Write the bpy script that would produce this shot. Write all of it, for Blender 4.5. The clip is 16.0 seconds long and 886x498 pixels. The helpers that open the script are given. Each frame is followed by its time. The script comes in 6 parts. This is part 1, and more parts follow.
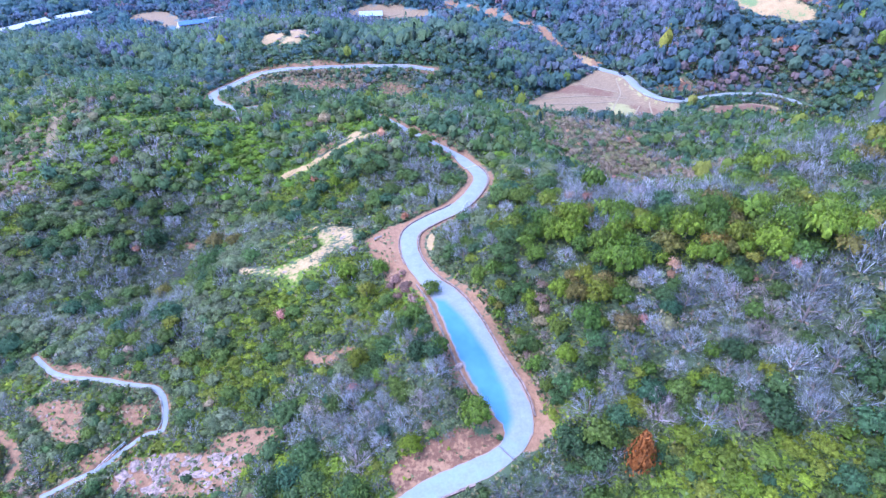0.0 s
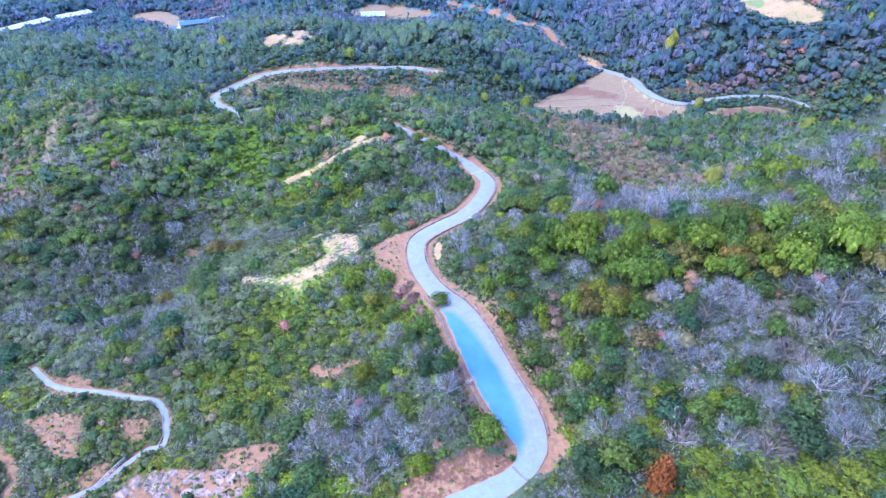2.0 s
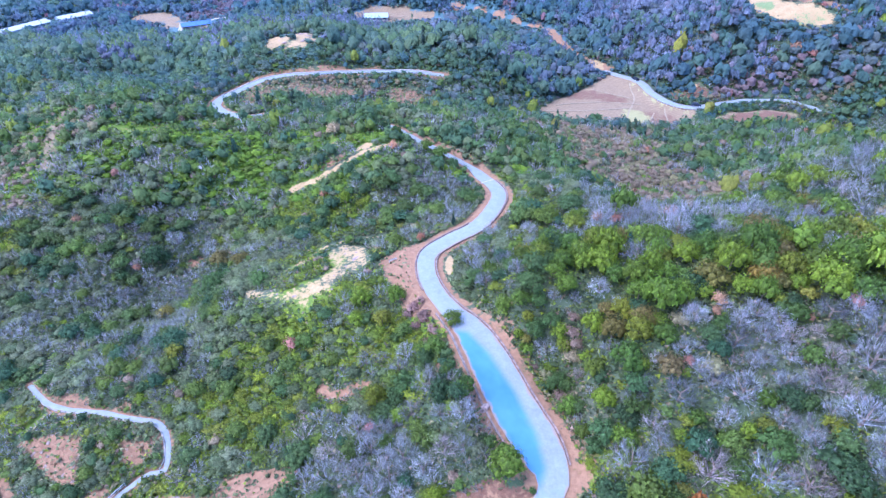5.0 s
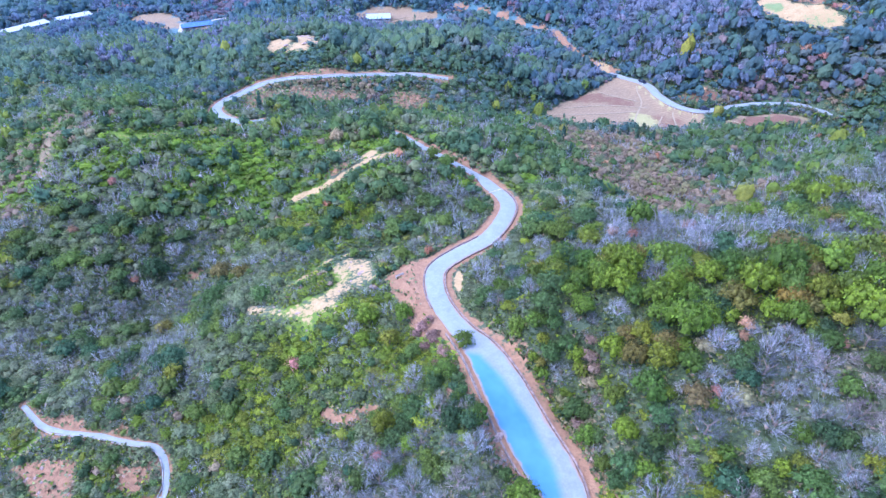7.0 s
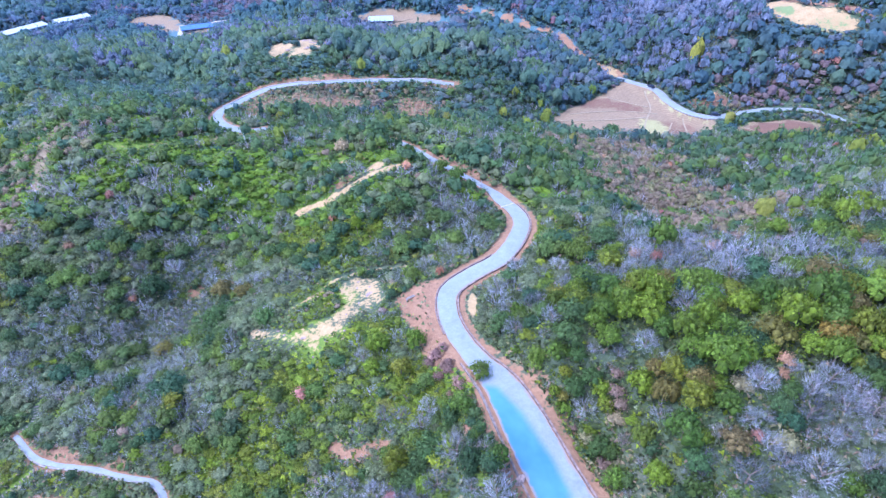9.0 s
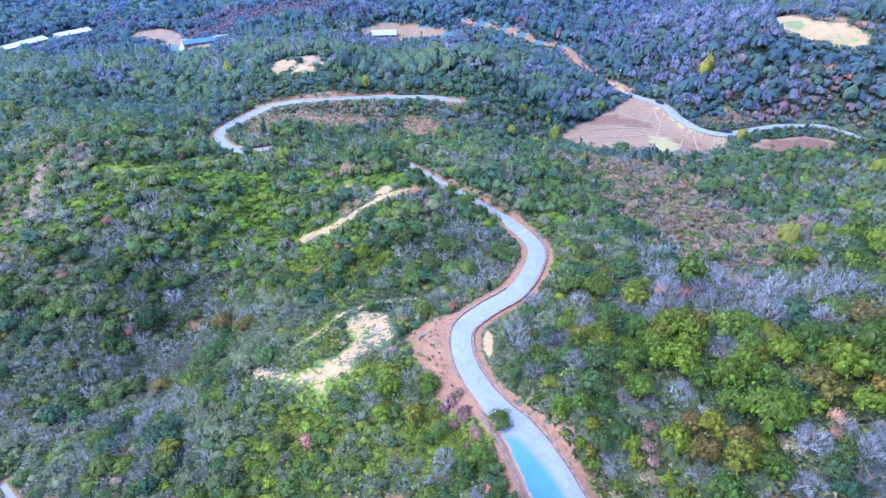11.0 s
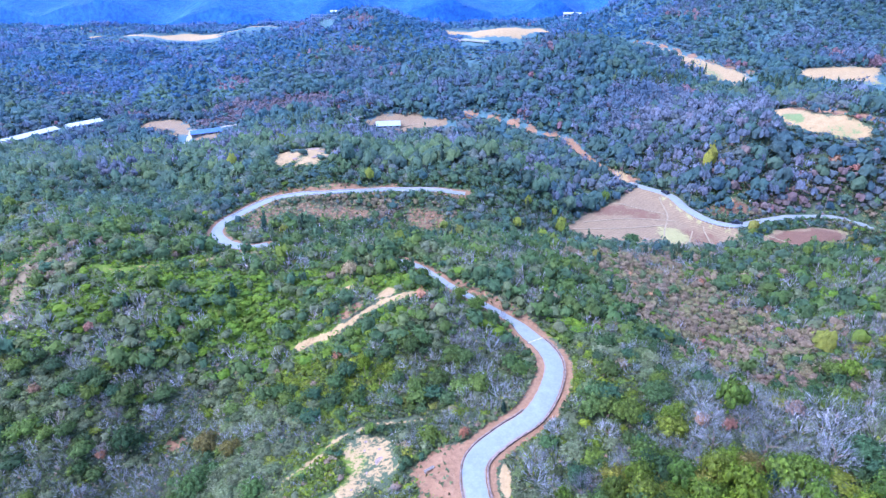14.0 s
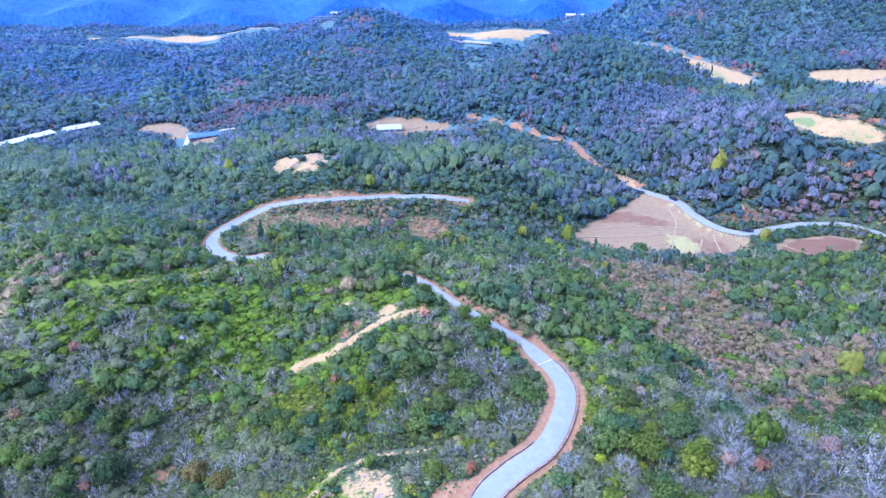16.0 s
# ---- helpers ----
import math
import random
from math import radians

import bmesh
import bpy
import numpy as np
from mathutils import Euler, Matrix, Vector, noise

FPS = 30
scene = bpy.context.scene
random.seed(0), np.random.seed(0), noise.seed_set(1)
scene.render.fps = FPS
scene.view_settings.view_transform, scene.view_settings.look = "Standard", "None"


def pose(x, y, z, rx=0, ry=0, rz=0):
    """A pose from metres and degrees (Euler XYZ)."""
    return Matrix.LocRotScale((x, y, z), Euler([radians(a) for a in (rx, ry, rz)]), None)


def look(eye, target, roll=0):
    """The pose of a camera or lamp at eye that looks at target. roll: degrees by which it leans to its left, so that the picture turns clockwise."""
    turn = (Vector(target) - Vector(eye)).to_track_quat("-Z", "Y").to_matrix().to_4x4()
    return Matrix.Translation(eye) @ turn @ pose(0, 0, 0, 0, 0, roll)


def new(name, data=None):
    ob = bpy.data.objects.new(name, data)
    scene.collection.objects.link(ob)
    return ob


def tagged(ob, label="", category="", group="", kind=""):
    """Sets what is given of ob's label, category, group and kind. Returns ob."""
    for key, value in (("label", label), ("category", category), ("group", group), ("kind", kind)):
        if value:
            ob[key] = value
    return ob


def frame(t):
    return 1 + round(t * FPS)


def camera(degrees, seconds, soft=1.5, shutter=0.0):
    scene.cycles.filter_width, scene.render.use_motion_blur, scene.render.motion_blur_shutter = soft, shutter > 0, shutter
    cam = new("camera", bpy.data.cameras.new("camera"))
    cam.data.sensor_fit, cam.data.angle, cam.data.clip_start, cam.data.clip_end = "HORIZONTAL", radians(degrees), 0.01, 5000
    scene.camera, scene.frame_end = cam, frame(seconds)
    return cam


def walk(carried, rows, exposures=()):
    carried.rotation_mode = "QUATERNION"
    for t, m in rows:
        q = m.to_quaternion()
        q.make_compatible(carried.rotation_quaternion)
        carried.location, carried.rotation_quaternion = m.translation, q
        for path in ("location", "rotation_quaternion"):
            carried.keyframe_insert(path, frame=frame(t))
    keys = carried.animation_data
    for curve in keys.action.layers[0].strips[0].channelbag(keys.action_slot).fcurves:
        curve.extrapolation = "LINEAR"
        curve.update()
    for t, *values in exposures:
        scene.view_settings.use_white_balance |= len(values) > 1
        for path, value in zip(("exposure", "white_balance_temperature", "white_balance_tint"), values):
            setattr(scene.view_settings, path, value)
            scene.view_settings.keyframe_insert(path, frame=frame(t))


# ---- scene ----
cam = camera(77.1, 16.0, soft=1.4)
METRES, EYE, TILT, LEAN, TURN = 45.0, 100.0, -36.0, 0.0, 0.0
ROWS = [
    (0.0, 0.0, 0.0, 0.0, 0.0, 0.0, -0.0),
    (0.5, -0.0073, 0.014, 0.0118, -0.01, -0.03, -0.02),
    (1.0, -0.0148, 0.028, 0.0233, -0.01, -0.05, -0.04),
    (1.5, -0.0239, 0.043, 0.0331, 0.0, -0.05, -0.09),
    (2.0, -0.0336, 0.0578, 0.0424, 0.01, -0.06, -0.12),
    (2.5, -0.043, 0.0718, 0.0515, 0.01, -0.06, -0.16),
    (3.0, -0.0516, 0.0854, 0.0608, 0.01, -0.06, -0.17),
    (3.5, -0.059, 0.0992, 0.071, 0.03, -0.06, -0.18),
    (6.0, -0.0958, 0.1831, 0.1313, 0.1, -0.1, -0.18),
    (6.5, -0.1057, 0.2066, 0.1495, 0.11, -0.15, -0.2),
    (7.0, -0.1145, 0.2313, 0.1704, 0.13, -0.18, -0.2),
    (7.5, -0.1249, 0.2573, 0.1906, 0.15, -0.2, -0.21),
    (8.0, -0.1375, 0.2844, 0.2112, 0.13, -0.22, -0.19),
    (8.5, -0.1515, 0.3116, 0.2337, 0.12, -0.23, -0.2),
    (9.0, -0.1666, 0.3399, 0.2572, 0.11, -0.23, -0.18),
    (9.6, -0.184, 0.3744, 0.2858, 0.15, -0.23, -0.14),
    (10.2, -0.1998, 0.4097, 0.3149, 0.15, -0.23, -0.14),
    (10.5, -0.207, 0.4275, 0.3296, 0.15, -0.1, -0.14),
    (10.8, -0.2137, 0.4455, 0.3443, 0.15, 0.3, -0.14),
    (11.1, -0.2198, 0.4634, 0.3591, 0.15, 0.96, -0.14),
    (11.3, -0.2235, 0.4754, 0.3689, 0.15, 1.55, -0.14),
    (11.5, -0.227, 0.4874, 0.3787, 0.19, 2.19, -0.1),
    (12.0, -0.2353, 0.5173, 0.4032, 0.19, 3.92, -0.09),
    (12.5, -0.2411, 0.5462, 0.4276, 0.19, 5.84, -0.07),
    (13.0, -0.2448, 0.5761, 0.4501, 0.19, 7.31, -0.08),
    (13.5, -0.2462, 0.6046, 0.4728, 0.22, 8.29, -0.1),
    (14.0, -0.2484, 0.6348, 0.4943, 0.26, 8.81, -0.13),
    (14.5, -0.2516, 0.665, 0.5164, 0.3, 8.89, -0.16),
    (15.0, -0.2553, 0.6961, 0.5384, 0.32, 8.89, -0.15),
    (15.5, -0.2595, 0.7268, 0.5595, 0.34, 8.89, -0.15),
    (16.0, -0.2639, 0.7576, 0.5818, 0.34, 8.9, -0.14),
]
WHITE = [(0.0, 2.72, 4950, 30), (16.0, 2.72, 5050, 28)]
walk(cam, [(t, pose(0, 0, EYE, TILT, LEAN, TURN) @ pose(METRES * x, METRES * y, METRES * z, 90 + pitch, roll, yaw)) for t, x, y, z, yaw, pitch, roll in ROWS], WHITE)

# ---- world and light ----
world = bpy.data.worlds.new("sky")
scene.world = world
world.use_nodes = True
wn = world.node_tree
sky = wn.nodes.new("ShaderNodeTexSky")
sky.sky_type, sky.sun_disc = "NISHITA", False
sky.sun_elevation, sky.sun_rotation = radians(58), radians(256)
sky.air_density, sky.dust_density, sky.ozone_density = 1.2, 2.0, 1.5
wn.links.new(sky.outputs[0], wn.nodes["Background"].inputs[0])
wn.nodes["Background"].inputs[1].default_value = 0.15
sun = new("sun", bpy.data.lights.new("sun", "SUN"))
sun.data.energy, sun.data.angle, sun.data.color = 0.8, radians(40), (1.0, 0.95, 0.88)
sun.matrix_world = look((0, 0, 0), (0.50, 0.12, -0.86))


# ---- materials ----
def material(name, rough=0.8, metal=0.0):
    m = bpy.data.materials.new(name)
    m.use_nodes = True
    b = m.node_tree.nodes["Principled BSDF"]
    b.inputs["Roughness"].default_value, b.inputs["Metallic"].default_value = rough, metal
    b.inputs["Specular IOR Level"].default_value = 0.25
    return m, m.node_tree, b


def node(nt, kind, **values):
    n = nt.nodes.new(kind)
    for key, value in values.items():
        n.inputs[key].default_value = value
    return n


def math_node(nt, op, a, b, clamp=False):
    n = nt.nodes.new("ShaderNodeMath")
    n.operation, n.use_clamp = op, clamp
    for i, v in enumerate((a, b)):
        if isinstance(v, (int, float)):
            n.inputs[i].default_value = v
        else:
            nt.links.new(v, n.inputs[i])
    return n.outputs[0]


def noise_out(nt, scale, detail=4.0, rough=0.6):
    c = nt.nodes.new("ShaderNodeTexCoord")
    n = node(nt, "ShaderNodeTexNoise", Scale=scale, Detail=detail, Roughness=rough)
    nt.links.new(c.outputs["Object"], n.inputs["Vector"])
    return n.outputs["Fac"]


def ramp(nt, fac, stops):
    r = nt.nodes.new("ShaderNodeValToRGB")
    while len(r.color_ramp.elements) < len(stops):
        r.color_ramp.elements.new(0.5)
    for e, (p, c) in zip(r.color_ramp.elements, stops):
        e.position, e.color = p, (*c, 1)
    nt.links.new(fac, r.inputs[0])
    return r.outputs[0]


def mix(nt, fac, a, b, blend="MIX"):
    n = nt.nodes.new("ShaderNodeMix")
    n.data_type, n.blend_type = "RGBA", blend
    for i, v in ((0, fac), (6, a), (7, b)):
        if isinstance(v, (int, float)):
            n.inputs[i].default_value = v
        elif isinstance(v, tuple):
            n.inputs[i].default_value = (*v, 1)
        else:
            nt.links.new(v, n.inputs[i])
    return n.outputs[2]


def attribute(nt, name):
    a = nt.nodes.new("ShaderNodeAttribute")
    a.attribute_name = name
    return a.outputs["Fac"]


def bumped(nt, b, height, strength=0.5, distance=0.1):
    n = node(nt, "ShaderNodeBump", Strength=strength, Distance=distance)
    nt.links.new(height, n.inputs["Height"])
    nt.links.new(n.outputs[0], b.inputs["Normal"])


def leaves(name, stops, vary=0.4, rough=0.7, through_light=0.4, grain=3.0, mottle=2.4, each=0.58):
    """Foliage: each plant has its own tone along the ramp, each leaf clump its own lightness."""
    m, nt, b = material(name, rough)
    info = nt.nodes.new("ShaderNodeObjectInfo")
    geo = nt.nodes.new("ShaderNodeNewGeometry")
    tone = math_node(nt, "FRACT", math_node(nt, "ADD", attribute(nt, "tone"), info.outputs["Random"]), 0)
    col = ramp(nt, tone, stops)
    fine = noise_out(nt, grain, 3.0, 0.65)
    light = math_node(nt, "ADD", math_node(nt, "MULTIPLY", geo.outputs["Random Per Island"], vary), 1.0 - vary / 2)
    light = math_node(nt, "MULTIPLY", light, math_node(nt, "ADD", math_node(nt, "MULTIPLY", fine, mottle), 1.0 - mottle / 2))
    own = math_node(nt, "FRACT", math_node(nt, "MULTIPLY", tone, 7.31), 0)
    light = math_node(nt, "MULTIPLY", light, math_node(nt, "ADD", math_node(nt, "MULTIPLY", own, each), 1.0 - each / 2))
    grey = nt.nodes.new("ShaderNodeCombineColor")
    for i in range(3):
        nt.links.new(light, grey.inputs[i])
    col = mix(nt, 1.0, col, grey.outputs[0], "MULTIPLY")
    nt.links.new(col, b.inputs["Base Color"])
    bumped(nt, b, fine, 0.6, 0.5 / grain)
    if through_light:
        thin = nt.nodes.new("ShaderNodeBsdfTranslucent")
        nt.links.new(col, thin.inputs["Color"])
        both = node(nt, "ShaderNodeMixShader", Fac=through_light)
        nt.links.new(b.outputs[0], both.inputs[1])
        nt.links.new(thin.outputs[0], both.inputs[2])
        nt.links.new(both.outputs[0], nt.nodes["Material Output"].inputs["Surface"])
    return m


def plain(name, colour, rough=0.7, scale=3.0, vary=0.3, metal=0.0, bump=0.2):
    m, nt, b = material(name, rough, metal)
    f = noise_out(nt, scale)
    dark = tuple(v * (1 - vary) for v in colour)
    lite = tuple(min(1.0, v * (1 + vary)) for v in colour)
    nt.links.new(ramp(nt, f, [(0.3, dark), (0.7, lite)]), b.inputs["Base Color"])
    if bump:
        bumped(nt, b, f, bump, 0.02)
    return m


LEAF_EVERGREEN = leaves("evergreen_leaves", [(0.0, (0.038, 0.079, 0.028)), (0.25, (0.066, 0.108, 0.017)), (0.5, (0.034, 0.077, 0.037)), (0.75, (0.085, 0.123, 0.017)), (1.0, (0.042, 0.079, 0.034))], 0.6, through_light=0.5, grain=5.0)
LEAF_LOW = leaves("undergrowth_leaves", [(0.0, (0.049, 0.076, 0.028)), (0.5, (0.064, 0.086, 0.030)), (1.0, (0.047, 0.072, 0.033))], 0.6, through_light=0.5, grain=5.0)
LEAF_LIME = leaves("lime_leaves", [(0.0, (0.086, 0.134, 0.010)), (0.3, (0.125, 0.173, 0.008)), (0.6, (0.079, 0.120, 0.017)), (0.8, (0.147, 0.188, 0.010)), (1.0, (0.123, 0.132, 0.022))], 0.6, through_light=0.5, grain=4.0)
LEAF_SCRUB = leaves("grey_green_leaves", [(0.0, (0.086, 0.119, 0.049)), (0.4, (0.122, 0.143, 0.076)), (0.7, (0.086, 0.121, 0.038)), (1.0, (0.115, 0.134, 0.066))], 0.5, through_light=0.5, grain=5.0)
LEAF_PINE = leaves("pine_needles", [(0.0, (0.060, 0.106, 0.010)), (0.35, (0.100, 0.142, 0.007)), (0.6, (0.048, 0.092, 0.012)), (0.88, (0.118, 0.132, 0.008)), (1.0, (0.122, 0.098, 0.026))], 0.8, grain=5.0, each=0.55)
LEAF_GOLD = leaves("olive_gold_leaves", [(0.0, (0.092, 0.092, 0.018)), (0.35, (0.124, 0.094, 0.036)), (0.65, (0.106, 0.106, 0.011)), (1.0, (0.148, 0.104, 0.016))], 0.7, grain=5.0)
LEAF_RUSSET = leaves("russet_leaves", [(0.0, (0.26, 0.105, 0.055)), (0.5, (0.27, 0.165, 0.09)), (1.0, (0.29, 0.13, 0.105))], 0.5)
LEAF_DEAD = leaves("dead_brush_leaves", [(0.0, (0.150, 0.088, 0.072)), (0.5, (0.175, 0.108, 0.080)), (1.0, (0.140, 0.092, 0.082))], 0.5, grain=5.0)
LEAF_RUST = leaves("rust_brown_needles", [(0.0, (0.15, 0.052, 0.012)), (1.0, (0.19, 0.068, 0.014))], 0.7, grain=6.0)
LEAF_STRAW = leaves("straw_coloured_leaves", [(0.0, (0.27, 0.20, 0.10)), (1.0, (0.31, 0.24, 0.13))], 0.6, grain=5.0)
TWIGS = leaves("bare_twigs", [(0.0, (0.130, 0.144, 0.166)), (0.45, (0.184, 0.198, 0.224)), (0.8, (0.256, 0.270, 0.298)), (1.0, (0.215, 0.172, 0.165))], 0.9, 0.8, 0.0)
LEAF_CEDAR = leaves("cedar_leaves", [(0.0, (0.024, 0.055, 0.038)), (0.5, (0.032, 0.068, 0.036)), (1.0, (0.050, 0.072, 0.034))], 0.5)
LEAF_DRY = leaves("dry_brush_leaves", [(0.0, (0.183, 0.127, 0.092)), (0.3, (0.153, 0.132, 0.065)), (0.6, (0.136, 0.134, 0.061)), (0.8, (0.195, 0.132, 0.097)), (1.0, (0.147, 0.116, 0.076))], 0.5)
MIDDLE_LEAVES = {
    "evergreen": leaves("slope_evergreen_leaves", [(0.0, (0.048, 0.094, 0.034)), (0.3, (0.069, 0.118, 0.023)), (0.55, (0.044, 0.090, 0.048)), (0.8, (0.086, 0.130, 0.024)), (1.0, (0.052, 0.096, 0.040))], 0.22, through_light=0.5, grain=1.2, mottle=1.3, each=0.42),
    "lime": leaves("slope_lime_leaves", [(0.0, (0.080, 0.156, 0.012)), (0.4, (0.118, 0.186, 0.010)), (0.7, (0.074, 0.140, 0.018)), (1.0, (0.116, 0.156, 0.022))], 0.22, through_light=0.5, grain=1.2, mottle=1.2, each=0.42),
    "scrub": leaves("slope_scrub_leaves", [(0.0, (0.088, 0.124, 0.046)), (0.4, (0.122, 0.142, 0.084)), (0.7, (0.090, 0.124, 0.036)), (1.0, (0.112, 0.132, 0.064))], 0.22, through_light=0.5, grain=1.2, mottle=1.3, each=0.42),
    "bare": leaves("slope_bare_twigs", [(0.0, (0.150, 0.155, 0.185)), (0.5, (0.195, 0.198, 0.234)), (0.85, (0.250, 0.250, 0.284)), (1.0, (0.215, 0.168, 0.170))], 0.5, 0.8, 0.0, grain=1.6, mottle=1.2, each=0.42),
    "pine": leaves("slope_pine_needles", [(0.0, (0.070, 0.114, 0.014)), (0.5, (0.104, 0.138, 0.012)), (1.0, (0.120, 0.118, 0.020))], 0.25, grain=1.2, mottle=1.3, each=0.42),
    "dry": leaves("slope_dry_leaves", [(0.0, (0.170, 0.124, 0.084)), (0.3, (0.150, 0.134, 0.062)), (0.6, (0.140, 0.136, 0.056)), (0.8, (0.180, 0.134, 0.092)), (1.0, (0.152, 0.120, 0.072))], 0.22, grain=1.6, mottle=1.1, each=0.42),
}
# valley woods: the first distance haze is painted in as added blue
HAZED_VALLEY_LEAVES = {
    "evergreen": leaves("hazed_valley_evergreen_leaves", [(0.0, (0.041, 0.085, 0.086)), (0.35, (0.052, 0.101, 0.078)), (0.6, (0.071, 0.113, 0.062)), (0.85, (0.039, 0.081, 0.102)), (1.0, (0.048, 0.087, 0.084))], 0.14, through_light=0.5, grain=0.7, mottle=0.98, each=0.28),
    "scrub": leaves("hazed_valley_scrub_leaves", [(0.0, (0.069, 0.103, 0.102)), (0.4, (0.089, 0.111, 0.138)), (0.7, (0.080, 0.103, 0.088)), (1.0, (0.097, 0.103, 0.118))], 0.14, through_light=0.5, grain=0.7, mottle=0.98, each=0.28),
    "bare": leaves("hazed_valley_bare_twigs", [(0.0, (0.058, 0.079, 0.106)), (0.4, (0.074, 0.095, 0.128)), (0.75, (0.100, 0.118, 0.156)), (1.0, (0.097, 0.091, 0.110))], 0.45, 0.9, 0.3, grain=1.3, mottle=1.2, each=0.28),
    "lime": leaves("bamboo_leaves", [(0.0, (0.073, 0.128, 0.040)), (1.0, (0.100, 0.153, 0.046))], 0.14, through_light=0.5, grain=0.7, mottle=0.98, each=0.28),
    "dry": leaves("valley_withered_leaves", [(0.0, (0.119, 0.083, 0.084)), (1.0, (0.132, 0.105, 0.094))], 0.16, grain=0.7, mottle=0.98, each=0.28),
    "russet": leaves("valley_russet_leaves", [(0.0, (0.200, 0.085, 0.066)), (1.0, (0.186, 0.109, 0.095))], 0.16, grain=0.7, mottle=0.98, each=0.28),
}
# back hill: evergreen and scrub shifted bluer, haze put into their colour
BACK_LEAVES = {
    **MIDDLE_LEAVES, "bare": HAZED_VALLEY_LEAVES["bare"],
    "evergreen": leaves("hazed_back_evergreen_leaves", [(0.0, (0.048, 0.096, 0.070)), (0.3, (0.068, 0.118, 0.048)), (0.55, (0.046, 0.094, 0.090)), (0.8, (0.082, 0.128, 0.050)), (1.0, (0.054, 0.098, 0.082))], 0.18, through_light=0.5, grain=0.9, mottle=1.3, each=0.28),
    "scrub": leaves("hazed_back_scrub_leaves", [(0.0, (0.080, 0.120, 0.090)), (0.5, (0.106, 0.130, 0.128)), (1.0, (0.092, 0.122, 0.082))], 0.18, through_light=0.5, grain=0.9, mottle=1.3, each=0.28),
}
# upper valley woods: distance haze is painted in as bluer, flatter colours
HAZED_MID_LEAVES = {
    "evergreen": leaves("hazed_mid_evergreen_leaves", [(0.0, (0.035, 0.083, 0.104)), (0.35, (0.044, 0.100, 0.100)), (0.65, (0.057, 0.109, 0.088)), (1.0, (0.035, 0.079, 0.112))], 0.12, through_light=0.5, grain=0.55, mottle=0.84, each=0.22),
    "scrub": leaves("hazed_mid_scrub_leaves", [(0.0, (0.050, 0.098, 0.122)), (0.5, (0.064, 0.105, 0.136)), (1.0, (0.062, 0.102, 0.104))], 0.12, through_light=0.5, grain=0.55, mottle=0.84, each=0.22),
    "bare": leaves("hazed_mid_bare_twigs", [(0.0, (0.045, 0.075, 0.112)), (0.5, (0.055, 0.086, 0.126)), (0.85, (0.068, 0.097, 0.140)), (1.0, (0.071, 0.077, 0.108))], 0.3, 0.9, 0.3, grain=1.0, mottle=0.84, each=0.22),
    "lime": leaves("hazed_mid_bamboo_leaves", [(0.0, (0.055, 0.117, 0.080)), (1.0, (0.072, 0.130, 0.074))], 0.12, through_light=0.5, grain=0.55, mottle=0.84, each=0.22),
    "dry": leaves("hazed_mid_withered_leaves", [(0.0, (0.097, 0.083, 0.108)), (1.0, (0.108, 0.092, 0.104))], 0.12, grain=0.55, mottle=0.84, each=0.22),
    "russet": leaves("hazed_mid_russet_leaves", [(0.0, (0.139, 0.079, 0.094)), (1.0, (0.151, 0.100, 0.106))], 0.12, grain=0.55, mottle=0.84, each=0.22),
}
# farthest woods: blue haze is painted into the leaf and twig colours
HAZED_FAR_LEAVES = {
    "evergreen": leaves("hazed_far_evergreen_leaves", [(0.0, (0.030, 0.090, 0.166)), (0.5, (0.037, 0.105, 0.176)), (0.8, (0.040, 0.111, 0.158)), (1.0, (0.031, 0.090, 0.172))], 0.08, through_light=0.5, grain=0.4, mottle=0.63, each=0.15),
    "scrub": leaves("hazed_far_scrub_leaves", [(0.0, (0.039, 0.098, 0.168)), (0.5, (0.045, 0.107, 0.182)), (1.0, (0.037, 0.096, 0.156))], 0.08, through_light=0.5, grain=0.4, mottle=0.63, each=0.15),
    "bare": leaves("hazed_far_bare_twigs", [(0.0, (0.047, 0.088, 0.170)), (0.5, (0.055, 0.098, 0.184)), (0.9, (0.064, 0.103, 0.194)), (1.0, (0.071, 0.094, 0.166))], 0.12, 0.9, 0.3, grain=0.6, mottle=0.63, each=0.15),
    "cedar": leaves("hazed_far_cedar_leaves", [(0.0, (0.028, 0.079, 0.128)), (1.0, (0.035, 0.090, 0.138))], 0.08, through_light=0.5, grain=0.4, mottle=0.63, each=0.15),
    "lime": HAZED_MID_LEAVES["lime"], "dry": HAZED_MID_LEAVES["dry"],
    "russet": leaves("hazed_far_withered_leaves", [(0.0, (0.109, 0.085, 0.130)), (1.0, (0.118, 0.092, 0.120))], 0.08, grain=0.4, mottle=0.63, each=0.15),
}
BARK = plain("bark", (0.13, 0.10, 0.08), 0.9, 8.0, 0.4)


